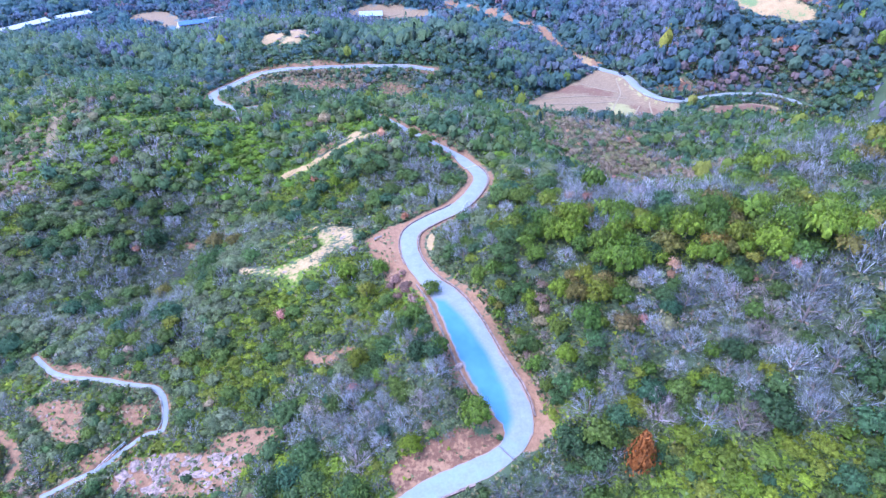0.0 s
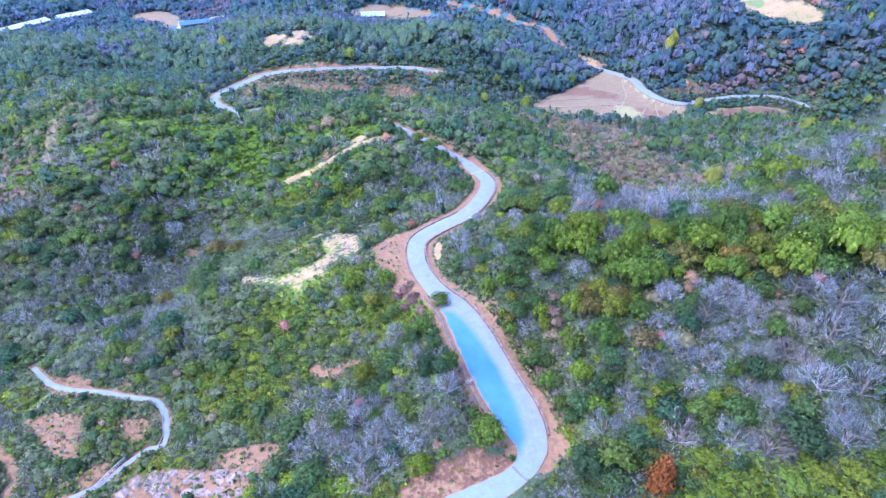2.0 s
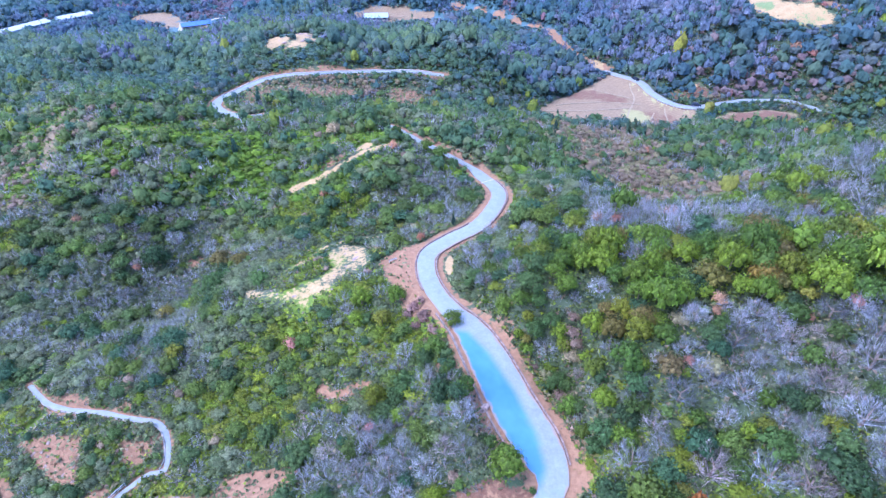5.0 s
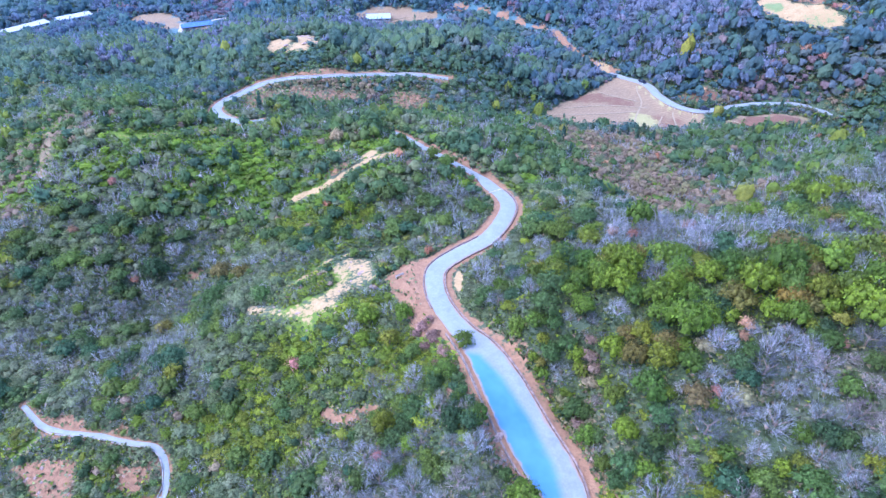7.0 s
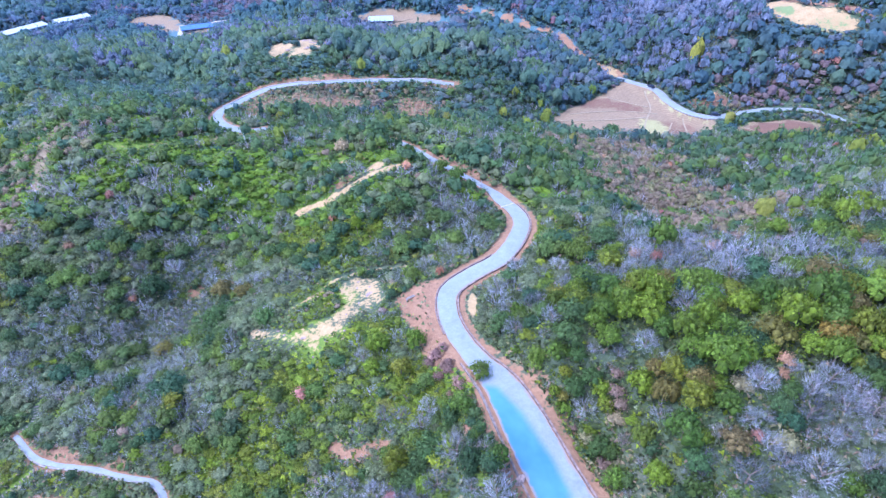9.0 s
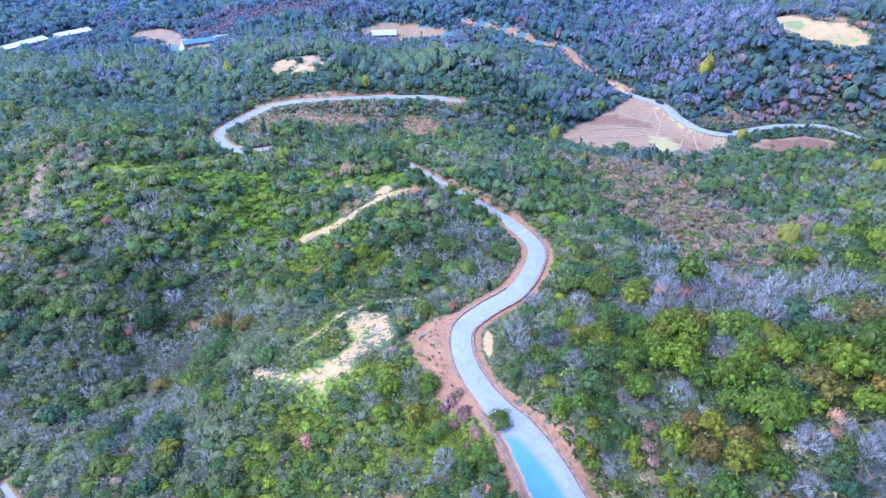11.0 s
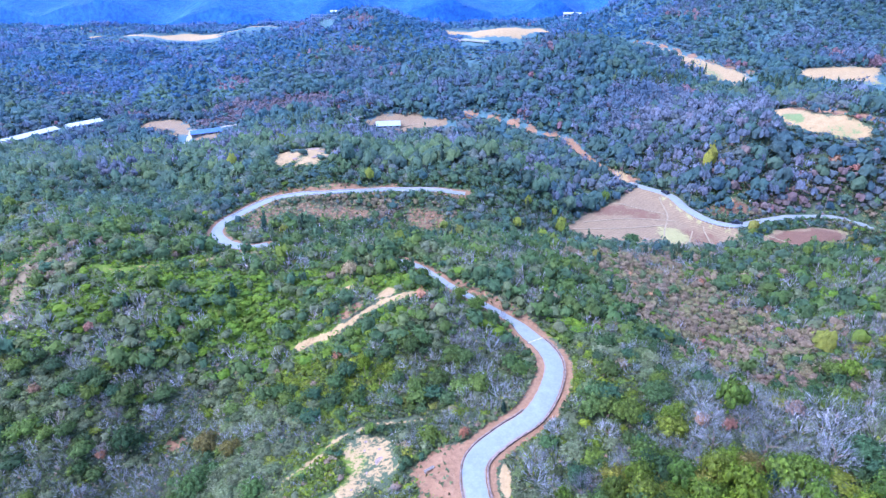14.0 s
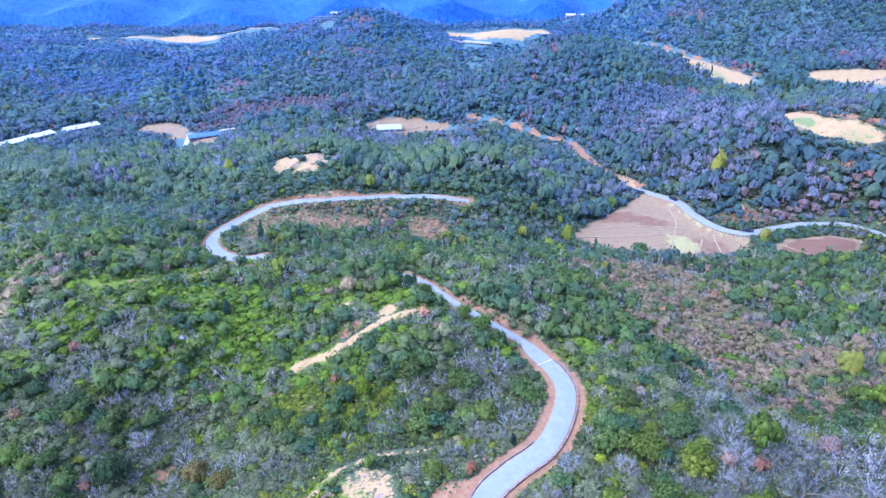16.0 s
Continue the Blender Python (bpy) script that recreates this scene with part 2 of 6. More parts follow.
def ground_material():
    m, nt, b = material("hillside", 0.95)
    fine, mid, broad = noise_out(nt, 1.6, 6), noise_out(nt, 0.35, 5), noise_out(nt, 0.05, 3)
    litter = mix(nt, ramp(nt, fine, [(0.35, (0, 0, 0)), (0.65, (1, 1, 1))]), (0.034, 0.048, 0.026), (0.072, 0.076, 0.046))
    litter = mix(nt, ramp(nt, broad, [(0.4, (0, 0, 0)), (0.6, (1, 1, 1))]), litter, (0.038, 0.060, 0.028))
    rag = math_node(nt, "MULTIPLY", math_node(nt, "SUBTRACT", math_node(nt, "ADD", fine, mid), 1.0), 1.1)

    def layer(base, name, lo, hi):
        a = math_node(nt, "ADD", attribute(nt, name), rag)
        f = ramp(nt, a, [(0.42, (0, 0, 0)), (0.58, (1, 1, 1))])
        return mix(nt, f, base, ramp(nt, math_node(nt, "ADD", math_node(nt, "MULTIPLY", fine, 0.6), math_node(nt, "MULTIPLY", mid, 0.4)), [(0.3, lo), (0.7, hi)]))

    # haze over the far ground, painted in as a teal layer
    c = layer(litter, "haze_tint", (0.032, 0.072, 0.082), (0.045, 0.090, 0.098))
    place = nt.nodes.new("ShaderNodeTexCoord")
    rows = node(nt, "ShaderNodeTexWave", Scale=0.32, Distortion=1.5, Detail=2.0)
    rows.bands_direction = "DIAGONAL"
    nt.links.new(place.outputs["Object"], rows.inputs["Vector"])
    c = layer(c, "lush", (0.048, 0.082, 0.012), (0.104, 0.150, 0.012))
    soil = layer(c, "field", (0.084, 0.056, 0.031), (0.152, 0.108, 0.060))
    ridge = layer(c, "field", (0.118, 0.082, 0.046), (0.192, 0.143, 0.082))
    c = mix(nt, rows.outputs["Fac"], soil, ridge)
    c = layer(c, "straw", (0.100, 0.082, 0.042), (0.165, 0.122, 0.072))
    c = layer(c, "loam", (0.074, 0.036, 0.020), (0.116, 0.064, 0.038))
    c = layer(c, "hay", (0.14, 0.13, 0.05), (0.215, 0.195, 0.085))
    c = layer(c, "red", (0.112, 0.056, 0.028), (0.198, 0.120, 0.067))
    c = layer(c, "pale", (0.152, 0.098, 0.042), (0.268, 0.196, 0.096))
    c = layer(c, "turf", (0.062, 0.100, 0.030), (0.115, 0.140, 0.052))
    nt.links.new(c, b.inputs["Base Color"])
    bumped(nt, b, math_node(nt, "ADD", fine, mid), 0.8, 0.25)
    return m


def pavement_material():
    m, nt, b = material("worn_concrete_road", 0.75)
    fine, mid, broad = noise_out(nt, 2.5, 6), noise_out(nt, 0.6, 4), noise_out(nt, 0.15, 3)
    grey = ramp(nt, math_node(nt, "ADD", math_node(nt, "MULTIPLY", fine, 0.5), math_node(nt, "MULTIPLY", mid, 0.5)), [(0.3, (0.100, 0.116, 0.118)), (0.7, (0.158, 0.180, 0.180))])
    blue = ramp(nt, broad, [(0.3, (0.022, 0.086, 0.185)), (0.7, (0.052, 0.138, 0.228))])
    a = math_node(nt, "ADD", attribute(nt, "coat"), math_node(nt, "MULTIPLY", math_node(nt, "SUBTRACT", mid, 0.5), 0.5))
    c = mix(nt, ramp(nt, a, [(0.1, (0, 0, 0)), (0.9, (1, 1, 1))]), grey, blue)
    dirt = math_node(nt, "ADD", attribute(nt, "edge"), math_node(nt, "MULTIPLY", math_node(nt, "SUBTRACT", mid, 0.5), 1.2))
    c = mix(nt, ramp(nt, dirt, [(0.7, (0, 0, 0)), (1.1, (1, 1, 1))]), c, (0.165, 0.125, 0.095))
    nt.links.new(c, b.inputs["Base Color"])
    bumped(nt, b, fine, 0.3, 0.02)
    return m


GROUND, PAVING = ground_material(), pavement_material()

# ---- the lie of the land: broad hills and hollows (x, y, reach, height) ----
RIDGES = [
    (52, 20, 24, 9.4), (-18, 34, 24, 14.2), (66, 62, 24, 15.6), (24, 90, 24, 6.4), (-46, 90, 24, 16.4), (-102, 104, 24, 6.9),
    (94, 104, 24, 12.3), (24, 132, 24, 4.0), (-88, 146, 24, 6.2), (108, 146, 24, 5.4), (-116, 160, 24, 6.4), (-32, 160, 24, 19.6),
    (10, 160, 24, 5.9), (-130, 188, 24, 2.9), (-46, 216, 24, 2.8), (-96, 222, 55, 18.0), (60, 85, 110, 29.8),
]
HOLLOWS = [
    (10, 20, 24, -15.2), (-46, 34, 24, -2.3), (-32, 62, 24, -16.2), (-116, 76, 24, -9.4), (66, 104, 24, -9.1), (-60, 118, 24, -17.8),
    (-4, 132, 24, -9.6), (-130, 132, 24, -2.7), (52, 146, 24, -10.7), (94, 174, 24, -7.4), (-32, 188, 24, -26.9), (-74, 202, 24, -4.6),
    (24, 202, 24, -9.8), (-74, 230, 24, -8.2), (-68, 61, 34, -7.3), (170, 231, 34, -27.8), (72, 222, 55, -10.2),
]
FAR_HILLS = [
    (38, 244, 24, -8.5), (-4, 258, 24, 20.4), (-60, 258, 24, 15.3), (108, 258, 24, -1.8), (-32, 258, 24, -10.4), (187, 282, 34, 20.5),
    (68, 299, 34, -8.3), (102, 316, 34, 5.2), (184, 306, 55, 13.2), (-12, 362, 55, -11.8), (-180, 390, 55, -5.6), (-270, 415, 110, -15.6),
    (225, 525, 110, 19.9), (-50, 635, 110, 29.4),
]
MAIN_ROAD = [
    (-25, 17, 1.7), (-21, 26, 1.7), (-15, 32, 1.7), (-9, 36.4, 1.7), (-4.7, 39.1, 1.65), (-1.6, 41.1, 1.65),
    (1.8, 42.4, 1.65), (5.3, 43.5, 1.7), (7.9, 44.8, 1.5), (9.9, 46.6, 1.65), (10.7, 49.4, 2.3),
    (9.2, 54.0, 3.3), (6.7, 59.8, 3.4), (3.6, 67.2, 3.2), (0.7, 73.7, 2.6), (-2.5, 79.4, 1.9), (-5.8, 86.5, 1.75),
    (-7.0, 92.2, 1.75), (-6.2, 96.8, 1.75), (-1.8, 101.2, 1.75), (3.2, 105.1, 1.75), (7.1, 111.8, 1.75), (9.1, 119.3, 1.75),
    (8.2, 126.6, 1.75), (5.1, 132.2, 1.6), (3.2, 134.7, 1.05), (0.2, 136.9, 0.95), (-3, 139.2, 0.95), (-6.5, 142.2, 0.95),
    (-9.9, 145.6, 0.95), (-13, 150.5, 0.95), (-17, 156, 0.95), (-22.5, 160, 0.95),
]
ROAD2 = [
    (-63.6, 183.3), (-68.3, 179.7), (-74, 181), (-79, 186), (-83, 194), (-84, 206), (-81, 218), (-75, 226),
    (-67, 228), (-57, 228), (-47, 231), (-35, 234), (-24, 235), (-14.4, 233.8), (-3.8, 233.1),
]
ROAD3 = [
    (77, 290), (83, 281), (90, 270), (92, 257), (95, 245), (101, 239), (108, 239), (119, 244),
    (131, 248), (141, 249), (154, 247), (163, 242),
]
TRACK3 = [
    (77, 290), (74, 302), (68, 316), (63, 334), (58, 354), (46, 365), (35, 380), (18, 398),
    (0, 412),
]
SPUR3 = [
    (44, 273), (50, 275), (56, 281),
]
PATHL = [
    (-65.0, 48.9), (-60.7, 51.4), (-56.5, 53.6), (-53.9, 56.7), (-51.2, 59.3), (-48.9, 59.9), (-50.0, 64.5), (-52.7, 67.6),
    (-58.0, 68.7), (-64.9, 70.8), (-71.7, 72.0), (-76.1, 73.5), (-82.3, 78.0),
]
PATHL2 = [
    (-74.1, 72.0), (-76.3, 69.4), (-78.1, 67.4),
]
PATHL3 = [
    (-79.3, 60.9), (-75.0, 57.9), (-72.6, 55.2), (-72.2, 52.2),
]
PATHL4 = [
    (-82.3, 78.0), (-80.6, 80.7), (-81.6, 83.6),
]
TRACKM = [
    (-42.8, 133.0), (-36.1, 134.3), (-30.0, 136.8), (-24.9, 139.8), (-18.4, 140.8),
]
BALDTR = [
    (-37.0, 96.9), (-32.9, 100.6), (-29.9, 105.1), (-24.5, 108.5), (-19.5, 109.6), (-14.3, 108.8),
]
TRACKL = [
    (-95.5, 153.8), (-91.2, 154.4), (-87.6, 156.4), (-80.6, 159.6),
]
TRACKLb = [
    (-80.6, 159.6), (-74.7, 163.5), (-71.4, 169.7), (-69.5, 176),
]
SPUR = [(-118.5, 172), (-119, 166.5), (-116, 158), (-113.6, 151.4), (-110.6, 145), (-109, 140)]
BLUE = [
    (-1.7, 73.3), (0.3, 72.8), (3.6, 68.5), (7.1, 62.2), (9.4, 55.3), (9.9, 50.2), (8.9, 47.7), (7.0, 49.5), (6.9, 50.8), (4.2, 56.6), (1.8, 61.5), (-0.2, 66.0),
]
BALD = [
    (-28.6, 104.0), (-25.6, 106.6), (-20.7, 105.8), (-18.4, 98.3), (-19.4, 94.8), (-22.6, 94.0), (-24.4, 92.0), (-24.9, 89.2),
    (-27.7, 88.8), (-28.6, 86.2), (-30.0, 84.8), (-32.0, 87.0), (-35.1, 88.4), (-43.6, 91.6), (-44.1, 94.4), (-38.7, 92.5),
    (-34.5, 90.8), (-31.4, 92.8), (-27.5, 94.4), (-26.5, 97.4), (-27.8, 100.8),
]
TURN1 = [
    (-17.0, 96.0), (-12.7, 100.2), (-8.4, 100.2), (-7.8, 92.3), (-5.3, 86.0), (-2.3, 79.1), (-3.6, 75.5), (-7.6, 78.0),
    (-10.4, 80.6), (-12.0, 85.4), (-14.3, 90.0),
]
REDSOIL = [
    (-7.2, 41.6), (-7.7, 43.6), (-6.7, 45.9), (-1.9, 47.4), (1.3, 48.6), (3.7, 48.8), (6.8, 48.2), (8.6, 48.4), (8.4, 46.6), (7.0, 45.4),
    (5.1, 44.8), (1.2, 43.6), (-2.6, 42.4), (-5.4, 40.4),
]
ROCKS = [
    (-54.5, 48.8), (-52.6, 54.6), (-46.0, 55.6), (-39.7, 54.7), (-32.5, 54.3), (-29.8, 49.1), (-31.6, 44.2),
]
PINK1 = [(-77.5, 66.2), (-71.6, 67.2), (-65.8, 66.8), (-63.8, 61.5), (-62.4, 56.8), (-67, 58.5), (-71.2, 61.0)]
VERGE = [
    (13.5, 52.5), (15.9, 49.6), (14.9, 46.9), (12.6, 46.9),
]
BANK1 = [
    (-77.8, 200), (-80, 216.4), (-74.7, 221.5), (-66, 221), (-66, 212), (-69.2, 201.0), (-73.0, 195.5),
]
BANK2 = [
    (-66.3, 222.2), (-55.4, 221.6), (-47.3, 222.6), (-36.5, 221.1), (-38.0, 213.1), (-53.5, 209.3), (-66.0, 210.5),
]
BANK3 = [
    (-26.5, 221.4), (-18.7, 225.4), (-12.2, 224.3), (-10, 214.1), (-16.5, 207.0), (-24.8, 210.2),
]
FIELD1 = [
    (36, 238), (48, 254), (64, 270), (79, 284), (86, 277), (91, 263), (95, 247), (100, 241),
    (104, 234), (96, 221), (73, 218), (59, 225), (44, 232),
]
FIELD2 = [
    (105.6, 226.0), (120.2, 236.6), (138.3, 241), (151, 238.4), (144, 230), (132, 221), (122.6, 215), (112, 214),
]
FIELD3 = [
    (-69, 413), (-51, 427), (-29, 421), (-11, 410), (-3, 397), (-22, 397), (-44, 394), (-62, 402),
]
FIELD3b = [
    (-90, 426), (-76, 426), (-78, 408),
]
SOIL3 = [
    (74, 310), (84, 292), (79, 288), (74, 299),
]
CUTB = [
    (99.2, 257.5), (97.5, 247.5), (103, 244.5), (112.7, 247.5), (118.1, 252.3), (114, 262),
]
YARD = [
    (-233, 431), (-233, 444), (-217, 450), (-200, 440), (-194, 430), (-188, 416), (-193, 410), (-205, 424),
]
YARD2 = [
    (-176, 390), (-183, 408), (-168, 416), (-159, 402), (-158, 385),
]
YARD_ROAD = [(-174, 366), (-179, 380), (-182.5, 396), (-186, 411), (-190, 424)]
SHEDS = [(-304, 390), (-289, 425), (-284, 431), (-270, 449)]
LOWER_ROAD = [(-24.6, 18.0), (-28.5, 8), (-36, -4), (-47, -16), (-60, -24)]
YARD_LANE = [(-173, 426), (-166, 427), (-158, 426)]
GREEN_R = [
    (154, 323), (163, 327), (165, 300), (173, 294), (179, 283), (176, 276), (163, 282), (153, 290),
    (150, 297),
]
FAIRWAY_R = [
    (138, 545), (164, 508), (187, 477), (208, 451), (197, 434), (179, 419), (169, 442), (164, 495),
]
FAIRWAY_R2 = [
    (225, 444), (257, 460), (306, 460), (285, 428), (264, 438),
]
POND_R = [
    (189, 424), (214, 415), (228, 396), (205, 387), (192, 407),
]
GOLF_L = [(-530, 892), (-470, 850), (-420, 812), (-412, 832), (-470, 880)]
GOLF_L2 = [(-395, 813), (-308, 806), (-322, 850), (-380, 872)]
GOLF_C = [
    (-14, 720), (-2, 640), (14, 584), (58, 586), (98, 650), (94, 702), (40, 716),
]
GRASSY = [(38, 168), (46, 190), (58, 201), (70, 194), (68, 168), (60, 146), (46, 136), (37, 144)]
PINK2 = [(-77.5, 74.3), (-72.9, 76.0), (-67.0, 73.6), (-71.6, 70.5)]
PINK3 = [(-62, 55.5), (-58.5, 56.3), (-56.3, 54.4), (-60.3, 52.4)]
PINK4 = [(-58.8, 65.4), (-54.6, 64.2), (-52.0, 60.2), (-55.0, 60.0), (-57.4, 61.8)]
SOILR = [(-40.0, 56.7), (-33.1, 58.4), (-24.7, 56.4), (-28.0, 51.4), (-31.5, 48.1), (-37.9, 54.8)]
TILLED = [(50.5, 254.8), (59.8, 268.5), (80.8, 256.2), (78.2, 247.0)]
TILLED2 = [(79, 243), (88, 240), (97, 233), (92, 222), (82, 220)]
LOAM = [(109, 224.6), (121.6, 235.0), (136.4, 238.8), (149.0, 237.4), (138, 227), (124.6, 217.4), (116, 217.6)]
LINKS = [(-521, 882), (-423, 824), (-385, 836), (-345, 852), (-300, 850), (-244, 857)]
DRAIN = [(55.3, 176.1), (51.6, 165.2), (47.6, 152.1), (42.6, 139.0), (37.3, 127.1)]
# far rises, several sized to bring fairways and houses into the camera's view
MOUNTAINS = [
    (78, 452, 44, 30), (330, 650, 90, 60), (210, 660, 60, 26), (560, 800, 140, 90), (-140, 648, 52, 8), (-130, 745, 60, 20), (85, 765, 45, 12), (146, 784, 40, 15),
    (800, 1000, 260, 130), (-425, 785, 42, 5), (-330, 812, 45, 5), (-250, 862, 40, 13),
]
BALD_HILL = [(-81, 252), (-85, 263), (-70, 268), (-58, 266), (-55, 256), (-61, 245.5), (-68, 244), (-76, 246)]
NEAR_SWELLS = [
    (2, 60, 6, 6.8), (10, 60, 6, -5.4), (26, 60, 6, 4.1), (36, 61, 11, -2.7), (10, 68, 6, -5.3), (18, 68, 6, -2.2),
    (23, 74, 11, 2.8), (62, 74, 11, -1.8), (10, 76, 6, 5.8), (-55, 87, 11, -1.8), (10, 87, 11, -2.1), (49, 87, 11, 2.9),
]
MIDDLE_SWELLS = [
    (-81, 100, 11, -1.7), (-68, 100, 11, -6.4), (-3, 100, 11, 2.3), (10, 100, 11, -2.5), (-94, 113, 11, -5.0), (-81, 113, 11, 5.2),
    (-16, 113, 11, -3.4), (23, 113, 11, 2.9), (49, 113, 11, -2.5), (75, 113, 11, 3.5), (-94, 126, 11, 2.1), (-16, 126, 11, 2.2),
    (49, 126, 11, -2.3), (-68, 139, 11, 3.8), (-16, 139, 11, 3.2), (23, 139, 11, -1.3), (62, 139, 11, -1.8),
]
RIDGE_SWELLS = [
    (-42, 152, 11, -3.4), (-29, 152, 11, -1.1), (-16, 152, 11, -3.2), (10, 152, 11, 2.2), (75, 152, 11, -2.0), (10, 165, 11, -1.8),
    (88, 165, 11, -3.1), (-60, 175, 17, -3.1), (-40, 175, 17, 2.7), (-20, 175, 17, 2.9), (-60, 195, 17, 3.2), (-40, 195, 17, 7.1),
    (-20, 195, 17, 3.1), (0, 195, 17, 3.2), (20, 195, 17, 4.6), (40, 195, 17, 3.1), (80, 195, 17, -2.2), (100, 195, 17, 2.1),
    (120, 195, 17, 4.5),
]
VALLEY_SWELLS = [
    (60, 215, 17, 2.2), (80, 215, 17, -2.6), (120, 215, 17, -2.2), (-180, 235, 17, 3.2), (-160, 235, 17, 2.8), (-120, 235, 17, -4.6),
    (-100, 235, 17, -0.9), (-80, 235, 17, 0.4), (40, 235, 17, -2.3), (-120, 240, 36, -2.7), (-180, 255, 17, 3.4), (-160, 255, 17, 2.5),
    (-140, 255, 17, -2.3), (-120, 255, 17, -3.4), (-20, 255, 17, -2.4), (0, 255, 17, -1.3), (20, 255, 17, 6.0), (40, 255, 17, 2.9),
    (180, 255, 17, 4.3),
]
UPPER_SWELLS = [
    (-140, 275, 17, -2.1), (40, 275, 17, -3.4), (180, 275, 17, -2.1), (200, 275, 17, -2.3), (-200, 280, 36, 4.4), (-160, 280, 36, 2.8),
    (-180, 295, 17, 2.3), (-20, 295, 17, 2.2), (0, 295, 17, 3.3), (60, 295, 17, 3.8), (100, 295, 17, -3.0), (120, 295, 17, 2.9),
    (200, 295, 17, -2.4), (-200, 315, 17, 3.2), (-100, 315, 17, 2.9), (-80, 315, 17, 2.3), (-60, 315, 17, 4.1), (-40, 315, 17, 3.1),
    (-20, 315, 17, 2.9), (0, 315, 17, 3.0), (80, 315, 17, -1.9), (-200, 320, 36, 1.9), (-120, 320, 36, 2.2), (-40, 320, 36, 2.3),
    (-120, 335, 17, 2.9), (-100, 335, 17, 2.9), (-20, 335, 17, 1.8), (100, 335, 17, 3.4),
]
HILLS = np.array(RIDGES + HOLLOWS + FAR_HILLS + MOUNTAINS + NEAR_SWELLS + MIDDLE_SWELLS + RIDGE_SWELLS + VALLEY_SWELLS + UPPER_SWELLS, float)


def smooth(a, b, v):
    t = np.clip((v - a) / (b - a), 0, 1)
    return t * t * (3 - 2 * t)


def landform(x, y):
    x, y = np.atleast_1d(x).astype(float), np.atleast_1d(y).astype(float)
    z = np.full(x.shape, 10.0)
    for hx, hy, reach, height in HILLS:
        z += height * np.exp(-((x - hx) ** 2 + (y - hy) ** 2) / (2 * reach * reach))
    z += 0.35 * np.sin(x / 3.1 + 1.3 * np.sin(y / 5.3)) * np.sin(y / 3.7 + 0.8) + 0.5 * np.sin(x / 9.1 + y / 11.7) * np.sin(y / 8.3 - x / 13.0)
    far = smooth(430, 560, y) * (1 - smooth(1000, 1100, y))
    z += far * (1 - 0.5 * smooth(640, 760, y)) * (4.5 * np.sin(x / 23 + 1.2 * np.sin(y / 61)) + 3.5 * np.sin(x / 41 - y / 33) + 2.5 * np.sin(y / 19 + x / 57))
    return z - 60 * smooth(980, 1140, y)


def curve(points, step=0.8):
    """Evenly spaced stations on a smooth line through the points; any further columns go along."""
    p = np.array(points, float)
    p = np.vstack([2 * p[0] - p[1], p, 2 * p[-1] - p[-2]])
    out = []
    for i in range(1, len(p) - 2):
        n = max(2, int(np.linalg.norm(p[i + 1, :2] - p[i, :2]) / step))
        u = np.linspace(0, 1, n, endpoint=False)[:, None]
        a, b, c, d = p[i - 1], p[i], p[i + 1], p[i + 2]
        out.append(0.5 * (2 * b + (c - a) * u + (2 * a - 5 * b + 4 * c - d) * u**2 + (3 * b - a - 3 * c + d) * u**3))
    return np.vstack(out + [p[-2:-1]])


def level(line, span):
    z = landform(line[:, 0], line[:, 1])
    k = np.ones(2 * span + 1) / (2 * span + 1)
    return np.convolve(np.pad(z, span, mode="edge"), k, "valid")


def near(x, y, px, py, reach):
    """Distance to the nearest station and its number, for those within reach; elsewhere 1e9."""
    d, k = np.full(x.shape, 1e9), np.zeros(x.shape, int)
    for i in range(0, len(px), 12):
        qx, qy = px[i:i + 12], py[i:i + 12]
        box = (x > qx.min() - reach) & (x < qx.max() + reach) & (y > qy.min() - reach) & (y < qy.max() + reach)
        at = np.nonzero(box)[0]
        if len(at):
            e = np.hypot(x[at, None] - qx, y[at, None] - qy)
            j = e.argmin(1)
            e = e[np.arange(len(at)), j]
            ok = e < d[at]
            d[at[ok]], k[at[ok]] = e[ok], j[ok] + i
    return d, k


def inside(x, y, polygon, soft=1.0):
    """1 well inside the outline, 0 well outside, with a soft edge."""
    p = np.array(polygon, float)
    out = np.zeros(x.shape)
    at = np.nonzero((x > p[:, 0].min() - soft) & (x < p[:, 0].max() + soft) & (y > p[:, 1].min() - soft) & (y < p[:, 1].max() + soft))[0]
    if not len(at):
        return out
    qx, qy = x[at], y[at]
    odd, dist = np.zeros(len(at), bool), np.full(len(at), 1e9)
    for (ax, ay), (bx, by) in zip(p, np.roll(p, -1, 0)):
        cross = (ay > qy) != (by > qy)
        with np.errstate(divide="ignore", invalid="ignore"):
            odd ^= cross & (qx < (bx - ax) * (qy - ay) / (by - ay) + ax)
        u = np.clip(((qx - ax) * (bx - ax) + (qy - ay) * (by - ay)) / ((bx - ax) ** 2 + (by - ay) ** 2 + 1e-9), 0, 1)
        dist = np.minimum(dist, np.hypot(qx - ax - u * (bx - ax), qy - ay - u * (by - ay)))
    out[at] = smooth(-soft, soft, np.where(odd, dist, -dist))
    return out


def wide(points, half):
    return [(x, y, half) for x, y in points]


